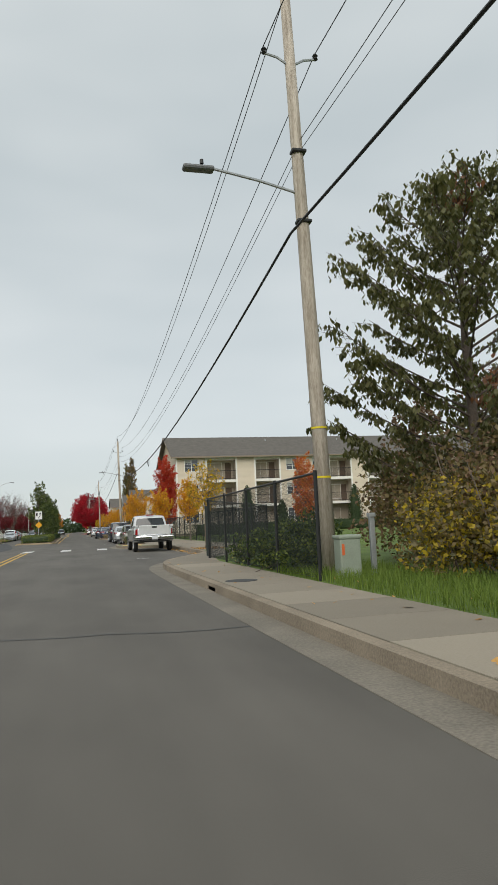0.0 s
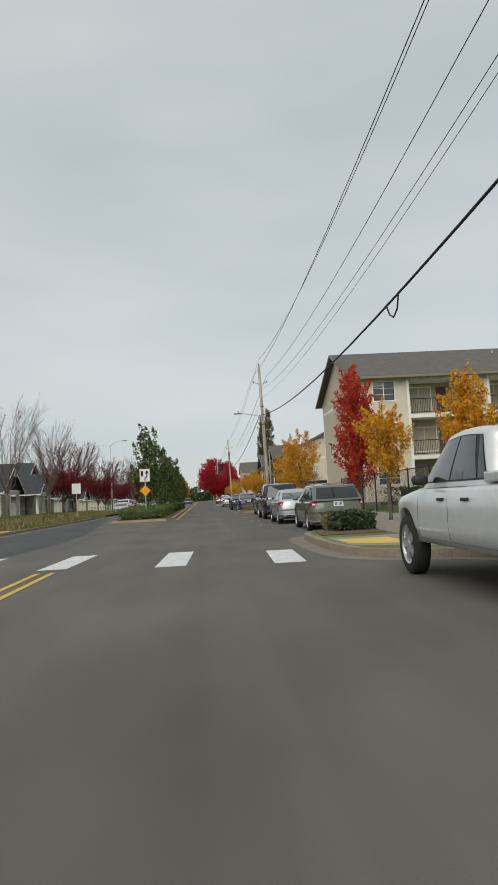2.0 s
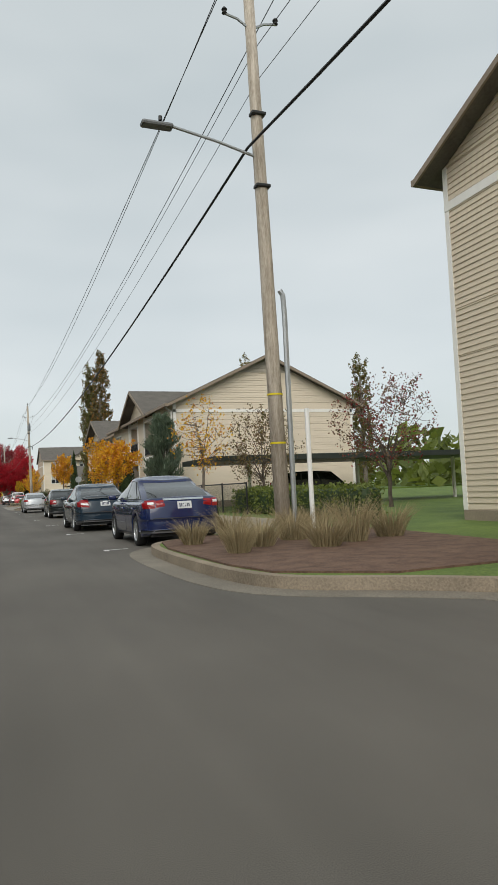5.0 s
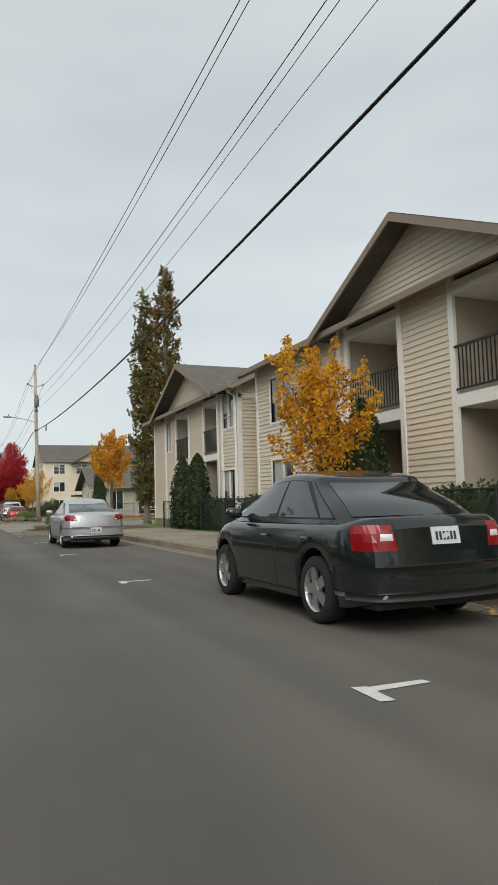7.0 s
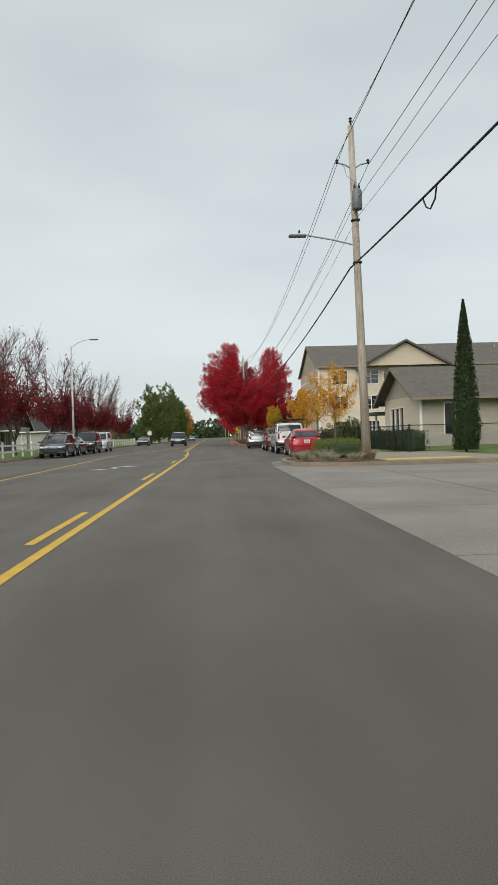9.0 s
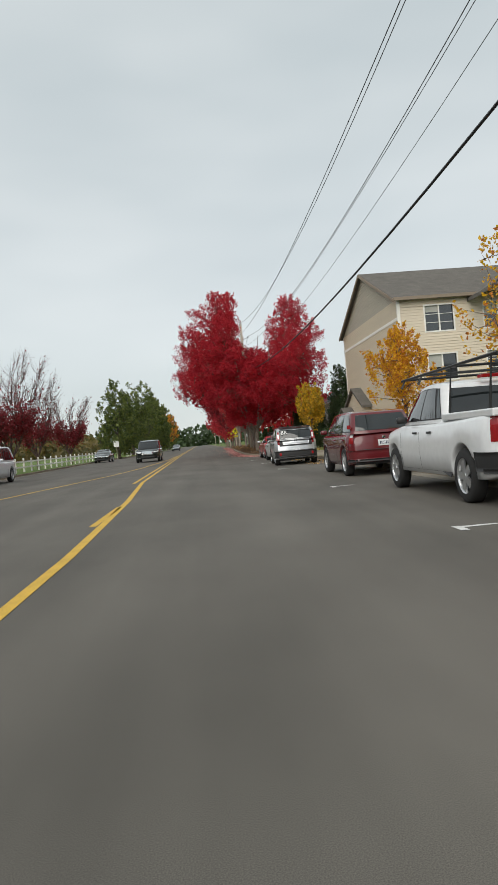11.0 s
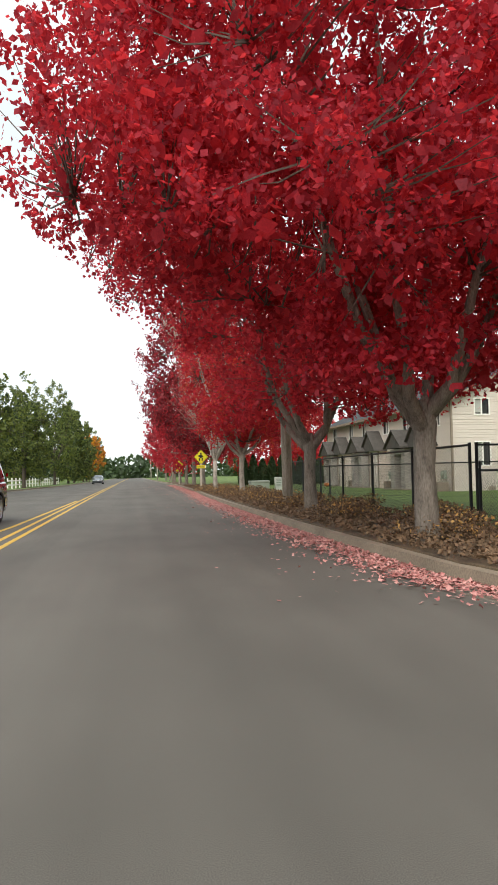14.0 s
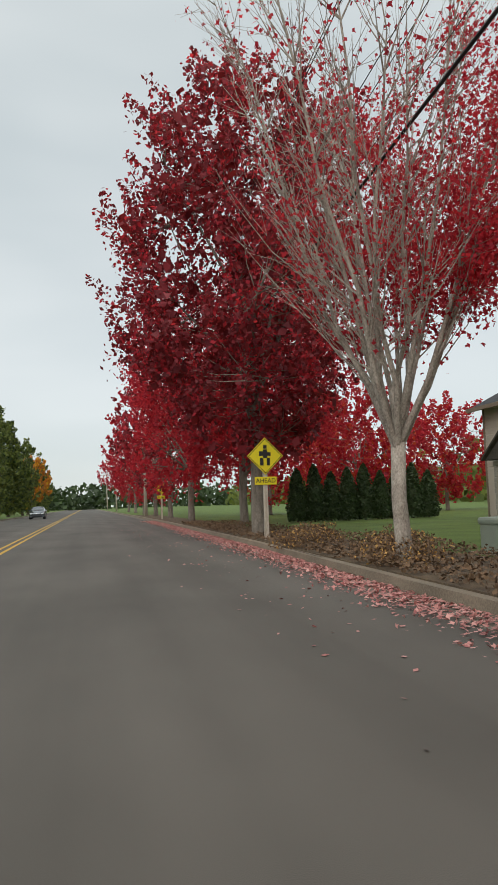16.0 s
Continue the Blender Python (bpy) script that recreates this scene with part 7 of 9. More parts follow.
bare_maple("half-bare pale-barked maple with red tufts", (4.75, 253.8, 0.17), 10.3, 0.118, 3.0, 13, mains=16, leafy=0.12, group=M, dense=34, fork=1.7, leaf=0.078)
for k, (mx, my, mh, mr, sd) in enumerate(((5.05, 264.3, 15.0, 4.85, 14), (7.4, 276.5, 12.8, 5.8, 15), (6.4, 287.0, 12.0, 5.0, 16), (6.5, 299.0, 12.0, 5.0, 17), (6.6, 312.0, 11.5, 5.0, 18), (6.8, 328.0, 11.5, 5.2, 19), (7.0, 346.0, 11.5, 5.2, 20), (7.2, 366.0, 11.5, 5.2, 21))):
    tree("dark crimson maple in the street row", (mx, my, 0.17), mh, 2.1, 0.2, mr, mr, VASE, L_MAROON if k in (0, 3) else L_RED, BARK, clumps=520 if k < 2 else 130, per=72 if k < 2 else 50, leaf=0.14 if k < 2 else 0.26, fill=8 if k < 2 else 0, spread=0.5, seed=sd, keep=wire_notch(mx, 8.4, 1.0, 5.6) if k else None, limbs=14, group="maples along the kerb", h0=2.7 if k < 2 else 1.8,
         second=(L_RED, 0.35) if k in (0, 3) else None)
for k, (mx, my) in enumerate(((17.5, 286.0), (26.0, 290.0), (14.0, 296.0), (33.0, 278.0), (21.5, 300.0))):
    tree("bright red maple behind a hedge", (mx, my, 0.15), 8.6, 1.6, 0.14, 4.8, 4.8, ROUND, L_RED, BARK, clumps=170, per=50, leaf=0.25, spread=0.45, seed=30 + k, limbs=9, second=(L_REDORANGE, 0.15), h0=0.9)

# tall bronze-green tree and shrubs at the start
def spray_tree(label, at, h, r, seed, boughs=74):
    """A broad cone of upswept boughs, each hung with side twigs and long drooping leaves."""
    rng = np.random.default_rng(seed)
    t = thing("tree", label, "tree", at=at)
    part("trunk", Mesh().tube([(0, 0, -0.1), (0.03, 0, 1.5), (-0.05, 0.03, h * 0.55), (0.02, 0, h * 0.97)], [0.2, 0.15, 0.09, 0.015], 9), DARK_BARK, t, smooth=True)
    twigs, green, rust = Mesh(), [], []
    for k in range(boughs):
        f = (k + rng.uniform(0, 0.8)) / boughs
        z0 = 1.2 + (h - 1.6) * f
        a = k * 2.4 + rng.normal(0, 0.3)
        ln = r * float(np.interp(f, [0, 0.15, 0.4, 0.65, 0.85, 1], [0.9, 1.05, 0.95, 0.7, 0.38, 0.08])) * rng.uniform(0.75, 1.08)
        d = np.array([math.cos(a), math.sin(a), 0.25 + 0.55 * f])
        p = [np.array([0, 0, z0]) + d * ln * q + np.array([0, 0, 0.22 * ln * q * q]) for q in (0, 0.35, 0.7, 1.0)]
        part("bough", Mesh().tube([tuple(q) for q in p], [0.035, 0.025, 0.015, 0.005], 5, caps=False), DARK_BARK, t)
        bag = rust if rng.uniform() < 0.13 else green
        for _ in range(int(5 + 9 * ln)):
            q = rng.uniform(0.22, 1.0)
            o = np.array([0, 0, z0]) + d * ln * q + np.array([0, 0, 0.22 * ln * q * q])
            b = a + rng.choice([-1, 1]) * rng.uniform(0.3, 1.2)
            e = o + np.array([math.cos(b), math.sin(b), rng.uniform(-0.1, 0.45)]) * rng.uniform(0.3, 0.75)
            twigs.tube([tuple(o), tuple(e)], [0.008, 0.003], 3, caps=False)
            m = int(rng.integers(9, 17))
            u = rng.uniform(0.1, 1.1, (m, 1))
            bag.append(o + (e - o) * u + rng.normal(0, 0.05, (m, 3)))
    part("twig_work", twigs, DARK_BARK, t)
    for nm, bag, mat in (("crown", green, L_OLIVEGREEN), ("turning_foliage", rust, L_RUST)):
        c = np.concatenate(bag)
        n = len(c)
        a = rng.uniform(0, 2 * math.pi, n)
        fall = np.stack([np.cos(a) * 0.45, np.sin(a) * 0.45, -rng.uniform(0.5, 1.1, n)], 1)
        fall /= np.linalg.norm(fall, axis=1)[:, None]
        wide = np.stack([-np.sin(a), np.cos(a), rng.normal(0, 0.35, n)], 1)
        size = rng.uniform(0.11, 0.2, (n, 1))
        leaves = Mesh()
        v = np.stack([c, c + fall * size * 0.45 + wide * size * 0.27, c + fall * size, c + fall * size * 0.45 - wide * size * 0.27], 1).reshape(-1, 3)
        leaves.v = [tuple(q) for q in v]
        leaves.f = [(4 * i, 4 * i + 1, 4 * i + 2, 4 * i + 3) for i in range(n)]
        part(nm, leaves, mat, t)
    return t


L_OLIVEGREEN = material("dull_olive_leaves", (0.06, 0.078, 0.026), 0.6, vary=0.35, color2=(0.165, 0.16, 0.06), island=True, translucent=0.35)
L_RUST = material("rusty_green_leaves", (0.11, 0.055, 0.025), 0.6, vary=0.35, color2=(0.26, 0.11, 0.05), island=True, translucent=0.35)
spray_tree("tall bronze-green tree with drooping leaves", (9.0, 14.0, 0.15), 9.35, 3.3, 40, 66)
spray_tree("rust-tinged young tree behind the thicket", (12.6, 17.5, 0.15), 5.6, 2.2, 43, 40)
tree("brown-orange columnar tree by the lawn", (17.3, 32.0, 0.15), 7.6, 1.5, 0.12, 1.5, 1.5, COLUMN, L_BROWN, STREET_BARK, clumps=60, per=80, leaf=0.16, spread=0.35, seed=41, limbs=8)
# street trees in yellow
for k, (tx_, ty_, th_, tr_, dens, base) in enumerate(((5.8, 31.4, 3.85, 1.1, 0.11, 1.7), (8.1, 50.0, 4.3, 1.2, 0.6, 1.8), (6.4, 53.5, 3.9, 1.2, 0.45, 1.7), (6.5, 75.0, 5.2, 1.8, 1.0, 1.6), (6.6, 80.5, 4.4, 1.6, 1.0, 1.5),
                                                        (8.7, 104.0, 4.9, 1.7, 0.06, 1.7), (6.1, 109.6, 3.45, 1.45, 0.62, 1.8), (7.2, 121.2, 4.7, 1.6, 0.75, 1.7), (7.15, 143.4, 4.85, 1.15, 1.1, 2.1),
                                                        (6.9, 178.0, 4.7, 1.65, 0.34, 1.8), (7.2, 186.5, 5.0, 1.5, 0.2, 1.8), (7.6, 196.5, 4.6, 1.8, 1.0, 1.6), (6.5, 211.1, 3.9, 1.05, 0.9, 1.6))):
    tree("small golden-yellow street tree" if dens > 0.7 else "half-bare street tree with yellow leaves", (tx_, ty_, 0.16), th_, base, 0.058, tr_ * 0.85, tr_ * 0.85, ROUND, L_YELLOW, STREET_BARK, clumps=95, per=int(105 * dens ** 0.8), leaf=0.09, spread=0.25, outline=LOBED if ty_ < 60 or 100 < ty_ < 115 else KITE, seed=50 + k, limbs=16,
         group="yellow street trees", second=(L_OLIVE if k in (0, 12) else L_ORANGE, 0.55 if k in (0, 12) else 0.3), h0=base - 0.1, twig=0.008, shell=0.75)
tree("dark evergreen tree beside the arborvitae hedge", (11.3, 224.0, 0.15), 6.2, 1.0, 0.12, 1.45, 1.45, [(0, 0.75), (0.25, 1.0), (0.5, 0.95), (0.7, 0.62), (0.85, 0.5), (0.95, 0.4), (1, 0.2)], L_DARK, DARK_BARK, clumps=210, per=110, leaf=0.085, spread=0.32, seed=69, limbs=14, fill=8, upright=1.7, h0=0.4, shell=0.5)
tree("scarlet columnar maple beside the building", (8.75, 68.0, 0.15), 7.8, 1.4, 0.12, 1.1, 1.1, COLUMN, L_REDORANGE, BARK, clumps=170, per=85, leaf=0.13, spread=0.38, seed=70, limbs=8, second=(L_RED, 0.12))
tree("orange-brown columnar maple on the lawn", (23.4, 68.0, 0.15), 8.0, 1.4, 0.12, 1.35, 1.35, COLUMN, L_ORANGE, BARK, clumps=170, per=85, leaf=0.13, spread=0.38, seed=71, limbs=8, second=(L_REDORANGE, 0.35))
tree("maroon ornamental tree by the carport", (11.2, 103.4, 0.15), 4.5, 0.9, 0.07, 1.7, 1.7, VASE, L_BROWN, DARK_BARK, clumps=110, per=30, leaf=0.085, spread=0.34, seed=72, limbs=22, h0=1.2, second=(L_BRONZE, 0.5), twig=0.007)
tree("bronze ornamental tree by the carport", (15.0, 99.5, 0.15), 5.2, 0.9, 0.08, 2.2, 2.2, VASE, L_BROWN, DARK_BARK, clumps=110, per=30, leaf=0.09, spread=0.34, seed=73, limbs=22, h0=1.6, second=(L_MAROON, 0.3), twig=0.007)
# poplars
for k, (px_, py_, ph_, pr_) in enumerate(((12.0, 149.8, 16.4, 1.2), (11.0, 151.2, 15.4, 1.05), (24.5, 139.0, 14.5, 1.0), (31.0, 128.0, 13.0, 1.0))):
    tree("tall narrow poplar turning yellow", (px_, py_, 0.15), ph_, 1.2, 0.2, pr_, pr_, COLUMN, L_BRONZE, BARK, clumps=330 if k < 2 else 150, per=60 if k < 2 else 45, leaf=0.135, spread=0.3, seed=80 + k, limbs=16, fill=4, second=(L_ORANGE if k == 0 else L_GREEN, 0.14 if k == 0 else 0.3), h0=0.9, fork=ph_ * 0.8, shell=0.5)


def conifer(label, at, h, r, mat, seed, n=9000, leaf=0.13, name="conifer", profile=None, group="", category="conifer"):
    """An evergreen of many small sprays round a trunk."""
    rng = np.random.default_rng(seed)
    t = thing(name, label, category, at=at, group=group)
    prof = profile or CONE
    z = rng.uniform(0, 1, n) ** 1.25
    rr = np.interp(z, [p[0] for p in prof], [p[1] for p in prof]) * r
    a = rng.uniform(0, 2 * math.pi, n)
    lump = 1 + 0.10 * np.sin(a * 5 + z * 23) + 0.07 * np.sin(a * 11 - z * 41)
    q = rr * (0.55 + 0.45 * rng.uniform(0, 1, n) ** 0.4) * lump
    pts = np.stack([q * np.cos(a), q * np.sin(a), 0.12 + z * h], 1)
    part("trunk", Mesh().tube([(0, 0, -0.1), (0, 0, h * 0.9)], [max(0.05, r * 0.1), 0.02], 7), DARK_BARK, t)
    core = Mesh().lathe([(max(0.02, np.interp(k / 8, [p[0] for p in prof], [p[1] for p in prof]) * r * 0.72), 0.15 + k / 8 * h * 0.95) for k in range(9)], sides=10)
    part("inner_sprays", core, L_DARK, t)
    part("crown", leaf_mesh("crown", pts, leaf, mat, rng), None, t)
    return t


BULLET = [(0, 0.8), (0.15, 1.0), (0.5, 0.95), (0.8, 0.65), (0.95, 0.3), (1, 0.05)]
conifer("narrow dark italian cypress by the fence", (11.5, 170.3, 0.15), 6.8, 0.62, L_DARK, 102, 13000, 0.085, name="cypress", category="cypress", profile=[(0, 0.85), (0.15, 1.0), (0.4, 0.85), (0.7, 0.5), (0.9, 0.2), (1, 0.03)])
for k, (ax_, ay_, ah_, ar_) in enumerate(((9.0, 122.2, 3.4, 0.62), (9.0, 123.6, 3.2, 0.6), (9.0, 134.9, 3.0, 0.55), (9.0, 137.0, 3.0, 0.55), (18.7, 74.6, 5.2, 0.85), (31.6, 74.6, 5.0, 0.85), (22.8, 74.8, 3.5, 0.7),
                                           (8.05, 226.3, 3.9, 0.72), (9.5, 226.0, 3.9, 0.74), (10.95, 225.8, 3.8, 0.74), (12.4, 225.6, 3.4, 0.7), (12.55, 223.6, 3.5, 0.4), (13.35, 223.6, 4.05, 0.42), (14.3, 224.4, 3.6, 0.6), (15.5, 224.2, 3.7, 0.6))):
    conifer("trimmed dark green arborvitae", (ax_, ay_, 0.15), ah_, ar_, L_DARK, 110 + k, 4200 if ay_ > 200 or 110 < ay_ < 130 else 2400, 0.095 if ay_ > 200 or 110 < ay_ < 130 else 0.12, name="arborvitae", category="arborvitae", profile=BULLET, group="arborvitae shrubs")
for k in range(9):
    conifer("dark arborvitae in a tall hedge row", (10.0 + 0.88 * k, 276.0, 0.1), 2.55 + 0.22 * math.sin(k * 2.1), 0.52, L_DARK, 140 + k, 2000, 0.13, name="arborvitae", category="arborvitae", profile=[(0, 0.85), (0.15, 1.0), (0.5, 0.9), (0.78, 0.6), (0.93, 0.28), (1, 0.05)], group="arborvitae hedge")

# median trees
for k in range(8):
    tree("slender dark green median tree", (-3.9 + 0.15 * (k % 3), 78.5 + k * 7.6, 0.15), 6.3 + 0.5 * math.sin(k * 1.7), 1.2, 0.08, 1.25, 1.4, [(0, 0.5), (0.2, 0.9), (0.5, 0.8), (0.75, 0.5), (0.9, 0.35), (1, 0.1)], L_GREEN, DARK_BARK, clumps=60, per=50, leaf=0.16, spread=0.32, seed=160 + k, limbs=9, group="median trees", second=(L_DARK, 0.5), h0=1.0, fork=5.0)
# across the street: bare trees and red maples
for k, (bx, by, bh) in enumerate(((-13.6, 79.0, 8.2), (-13.6, 91.6, 8.0), (-14.5, 174.0, 10.5))):
    bare_maple("bare young maple with upright twigs", (bx, by, on_lawn(bx, by)), bh, 0.085, 2.3, 180 + k, mains=12, leafy=0.03, group="trees across the street", bark=STREET_BARK, top_leaf=0.1, leaf=0.1, leaf_mat=L_MAROON, dense=0, fork=1.6, fat=1.0, outline=KITE, wander=0.6)
for k in range(13):
    by = (103, 114, 127, 139, 152, 163, 184, 194, 205, 216, 226, 238, 250)[k]
    bare_maple("red maple losing its upper leaves", (-14.6 - 0.8 * (k % 2), by, on_lawn(-14.6, by)), (8.6 if 180 < by < 230 else 7.6) + 0.8 * math.sin(k * 1.9), 0.12, 3.2, 200 + k, mains=11, leafy=0.06, group="trees across the street", bark=TWIG, top_leaf=6.0 if 180 < by < 230 else 5.0, even=True, leaf=0.165, leaf_mat=L_MAROON, dense=16, fork=0.9, fat=1.6, outline=KITE, wander=0.8)
for k, (bx, by, bh, br) in enumerate(((-11.6, 270.6, 11.2, 2.9), (-11.7, 292.0, 12.2, 3.3), (-13.4, 305.0, 12.0, 3.2), (-11.4, 319.0, 15.2, 4.0), (-10.9, 335.0, 14.2, 3.6), (-11.2, 350.0, 13.8, 3.5), (-10.4, 364.0, 13.2, 3.3), (-10.8, 380.0, 13.6, 3.4), (-10.2, 396.0, 13.0, 3.3), (-10.6, 412.0, 13.0, 3.3))):
    tree("broad green roadside tree", (bx, by, 0.15), bh, 1.5, 0.2, br, br, [(0, 0.6), (0.15, 0.95), (0.35, 1.0), (0.6, 0.85), (0.8, 0.55), (0.93, 0.28), (1, 0.06)], L_GREEN, DARK_BARK, clumps=190 if k < 6 else 110, per=62 if k < 6 else 45, leaf=0.2 if k < 4 else 0.3, fill=5, spread=0.55, seed=230 + k, limbs=10, group="green roadside trees", second=(L_DARK, 0.4), h0=0.8, upright=1.7, shell=0.5)
tree("orange maple far up the street", (-9.6, 372.0, 0.15), 10.5, 1.5, 0.18, 3.6, 3.6, ROUND, L_ORANGE, BARK, clumps=80, per=60, leaf=0.4, spread=0.5, seed=260, limbs=8, second=(L_YELLOW, 0.3))

# distant woods along the horizon
rng = np.random.default_rng(300)
for label, x0, x1, y0, y1, hh, mat, n, lf in (("dark woods far up the street", -160, 170, 560, 640, 13, L_DARK, 10000, 2.6), ("mixed autumn woods behind the houses", -75, -48, -40, 560, 10, L_BRONZE, 11000, 2.3), ("mixed woods behind the apartments", 62, 95, -40, 560, 10, L_GREEN, 9000, 2.3)):
    c = rng.uniform(0, 1, (420, 2))
    hc = rng.uniform(0.45, 1.0, 420) * hh
    idx = rng.integers(0, 420, n)
    zz = rng.uniform(0, 1, n) ** 0.8
    rad = 4.5 * np.sqrt(1 - 0.75 * zz ** 2)
    aa = rng.uniform(0, 2 * math.pi, n)
    pts = np.stack([x0 + c[idx, 0] * (x1 - x0) + rad * np.cos(aa), y0 + c[idx, 1] * (y1 - y0) + rad * np.sin(aa), zz * hc[idx]], 1)
    tagged(new("woods", leaf_mesh("woods", pts, lf, mat, rng)), label, "woods", kind="stuff")


# ---- hedges, grasses, litter ----
def hedge(label, poly_box, mat, seed, n, leaf=0.09, name="hedge", core_mat=None):
    """A clipped hedge: a rounded core under a coat of leaves."""
    (x0, y0, z0), (x1, y1, z1) = poly_box
    rng = np.random.default_rng(seed)
    t = thing(name, label, "hedge", at=((x0 + x1) / 2, (y0 + y1) / 2, z0))
    sx, sy, sz = (x1 - x0) / 2, (y1 - y0) / 2, z1 - z0
    # L_DARK core under any leaf colour: the hedge's inner shade put into colour
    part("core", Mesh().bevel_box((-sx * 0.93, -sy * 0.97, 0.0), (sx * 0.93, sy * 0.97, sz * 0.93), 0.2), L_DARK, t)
    f = rng.uniform(0, 1, n)
    a, b = rng.uniform(-1, 1, n), rng.uniform(-1, 1, n)
    area = np.array([sx * sy * 4, sy * sz * 2, sy * sz * 2, sx * sz * 2, sx * sz * 2])
    k = np.searchsorted(np.cumsum(area) / area.sum(), f)
    up = (b + 1) / 2
    pts = np.zeros((n, 3))
    pts[k == 0] = np.stack([a * sx, b * sy, np.full(n, sz)], 1)[k == 0]
    for i, s in ((1, -1), (2, 1)):
        pts[k == i] = np.stack([np.full(n, s * sx), a * sy, up * sz], 1)[k == i]
    for i, s in ((3, -1), (4, 1)):
        pts[k == i] = np.stack([a * sx, np.full(n, s * sy), up * sz], 1)[k == i]
    pts *= 1 - 0.08 * rng.uniform(0, 1, (n, 1))
    pts += rng.normal(0, 0.05, (n, 3)) + 0.05 * np.sin(pts[:, [1, 0, 1]] * 5 + seed)
    pts[:, 2] = np.maximum(pts[:, 2], 0.02)
    part("foliage", leaf_mesh("foliage", pts, leaf, mat, rng), None, t)
    return t


def thicket(label, centres, radius, mat, seed, n, leaf=0.12, second=None, name="shrub", category="shrub", squash=0.8, stem=1.0):
    """A loose shrub of leafy clumps with bare stems."""
    rng = np.random.default_rng(seed)
    c = np.array(centres, float)
    base = c.mean(0)
    t = thing(name, label, category, at=(base[0], base[1], 0.14))
    idx = rng.integers(0, len(c), n)
    d = rng.normal(0, 1, (n, 3))
    d /= np.linalg.norm(d, axis=1)[:, None]
    rr = radius * rng.uniform(0, 1, (n, 1)) ** 0.35 * (1 + 0.25 * np.sin(d[:, :1] * 6 + d[:, 2:] * 7 + idx[:, None]))
    pts = c[idx] - np.array([base[0], base[1], 0.14]) + d * rr * np.array([1, 1, squash])
    pts = pts[pts[:, 2] > 0.02]
    stems = Mesh()
    for q in c:
        for _ in range(7):
            e = q - np.array([base[0], base[1], 0.14]) + rng.normal(0, radius * 0.55, 3)
            s = (e[0] * 0.8 + rng.normal(0, 0.2), e[1] * 0.8 + rng.normal(0, 0.2), 0.0)
            stems.tube([s, (e[0] * 0.9, e[1] * 0.9, max(0.2 * stem, e[2] * stem) * 0.6), (e[0], e[1], max(0.25 * stem, e[2] * stem))], [0.02 * stem, 0.014 * stem, 0.006 * stem], 3, caps=False)
    tagged(part("stem_tangle", stems, DARK_BARK, t), kind="stuff")
    if second:
        k = rng.uniform(0, 1, len(pts)) < second[1]
        part("turning_foliage", leaf_mesh("turning_foliage", pts[k], leaf, second[0], rng), None, t)
        pts = pts[~k]
    part("foliage", leaf_mesh("foliage", pts, leaf, mat, rng), None, t)
    return t


def blades(centres, h, lean, w, mat, rng, name="blades", base=None):
    """Thin three-cornered grass blades that lean outward."""
    c = np.asarray(centres, float)
    n = len(c)
    a = rng.uniform(0, 2 * math.pi, n)
    u = np.stack([np.cos(a), np.sin(a), np.zeros(n)], 1)
    v = np.stack([-np.sin(a), np.cos(a), np.zeros(n)], 1) * w
    hh = h * rng.uniform(0.55, 1.15, (n, 1))
    out = u * lean * hh * rng.uniform(0.2, 1.2, (n, 1))
    if base is not None:
        out = base * hh * lean
    up = np.array([0, 0, 1.0])
    mid = c + out * 0.35 + up * hh * 0.6
    tip = c + out + up * hh
    q = np.stack([c - v, c + v, mid + v * 0.7, mid - v * 0.7, tip], 1).reshape(-1, 3)
    me = bpy.data.meshes.new(name)
    idx = np.arange(n)[:, None] * 5
    quads = idx + np.array([0, 1, 2, 3])
    tris = idx + np.array([3, 2, 4])
    me.vertices.add(5 * n)
    me.vertices.foreach_set("co", q.ravel())
    me.loops.add(7 * n)
    me.loops.foreach_set("vertex_index", np.concatenate([quads.ravel(), tris.ravel()]))
    me.polygons.add(2 * n)
    me.polygons.foreach_set("loop_start", np.concatenate([np.arange(0, 4 * n, 4), 4 * n + np.arange(0, 3 * n, 3)]))
    me.update(calc_edges=True)
    me.materials.append(mat)
    return me


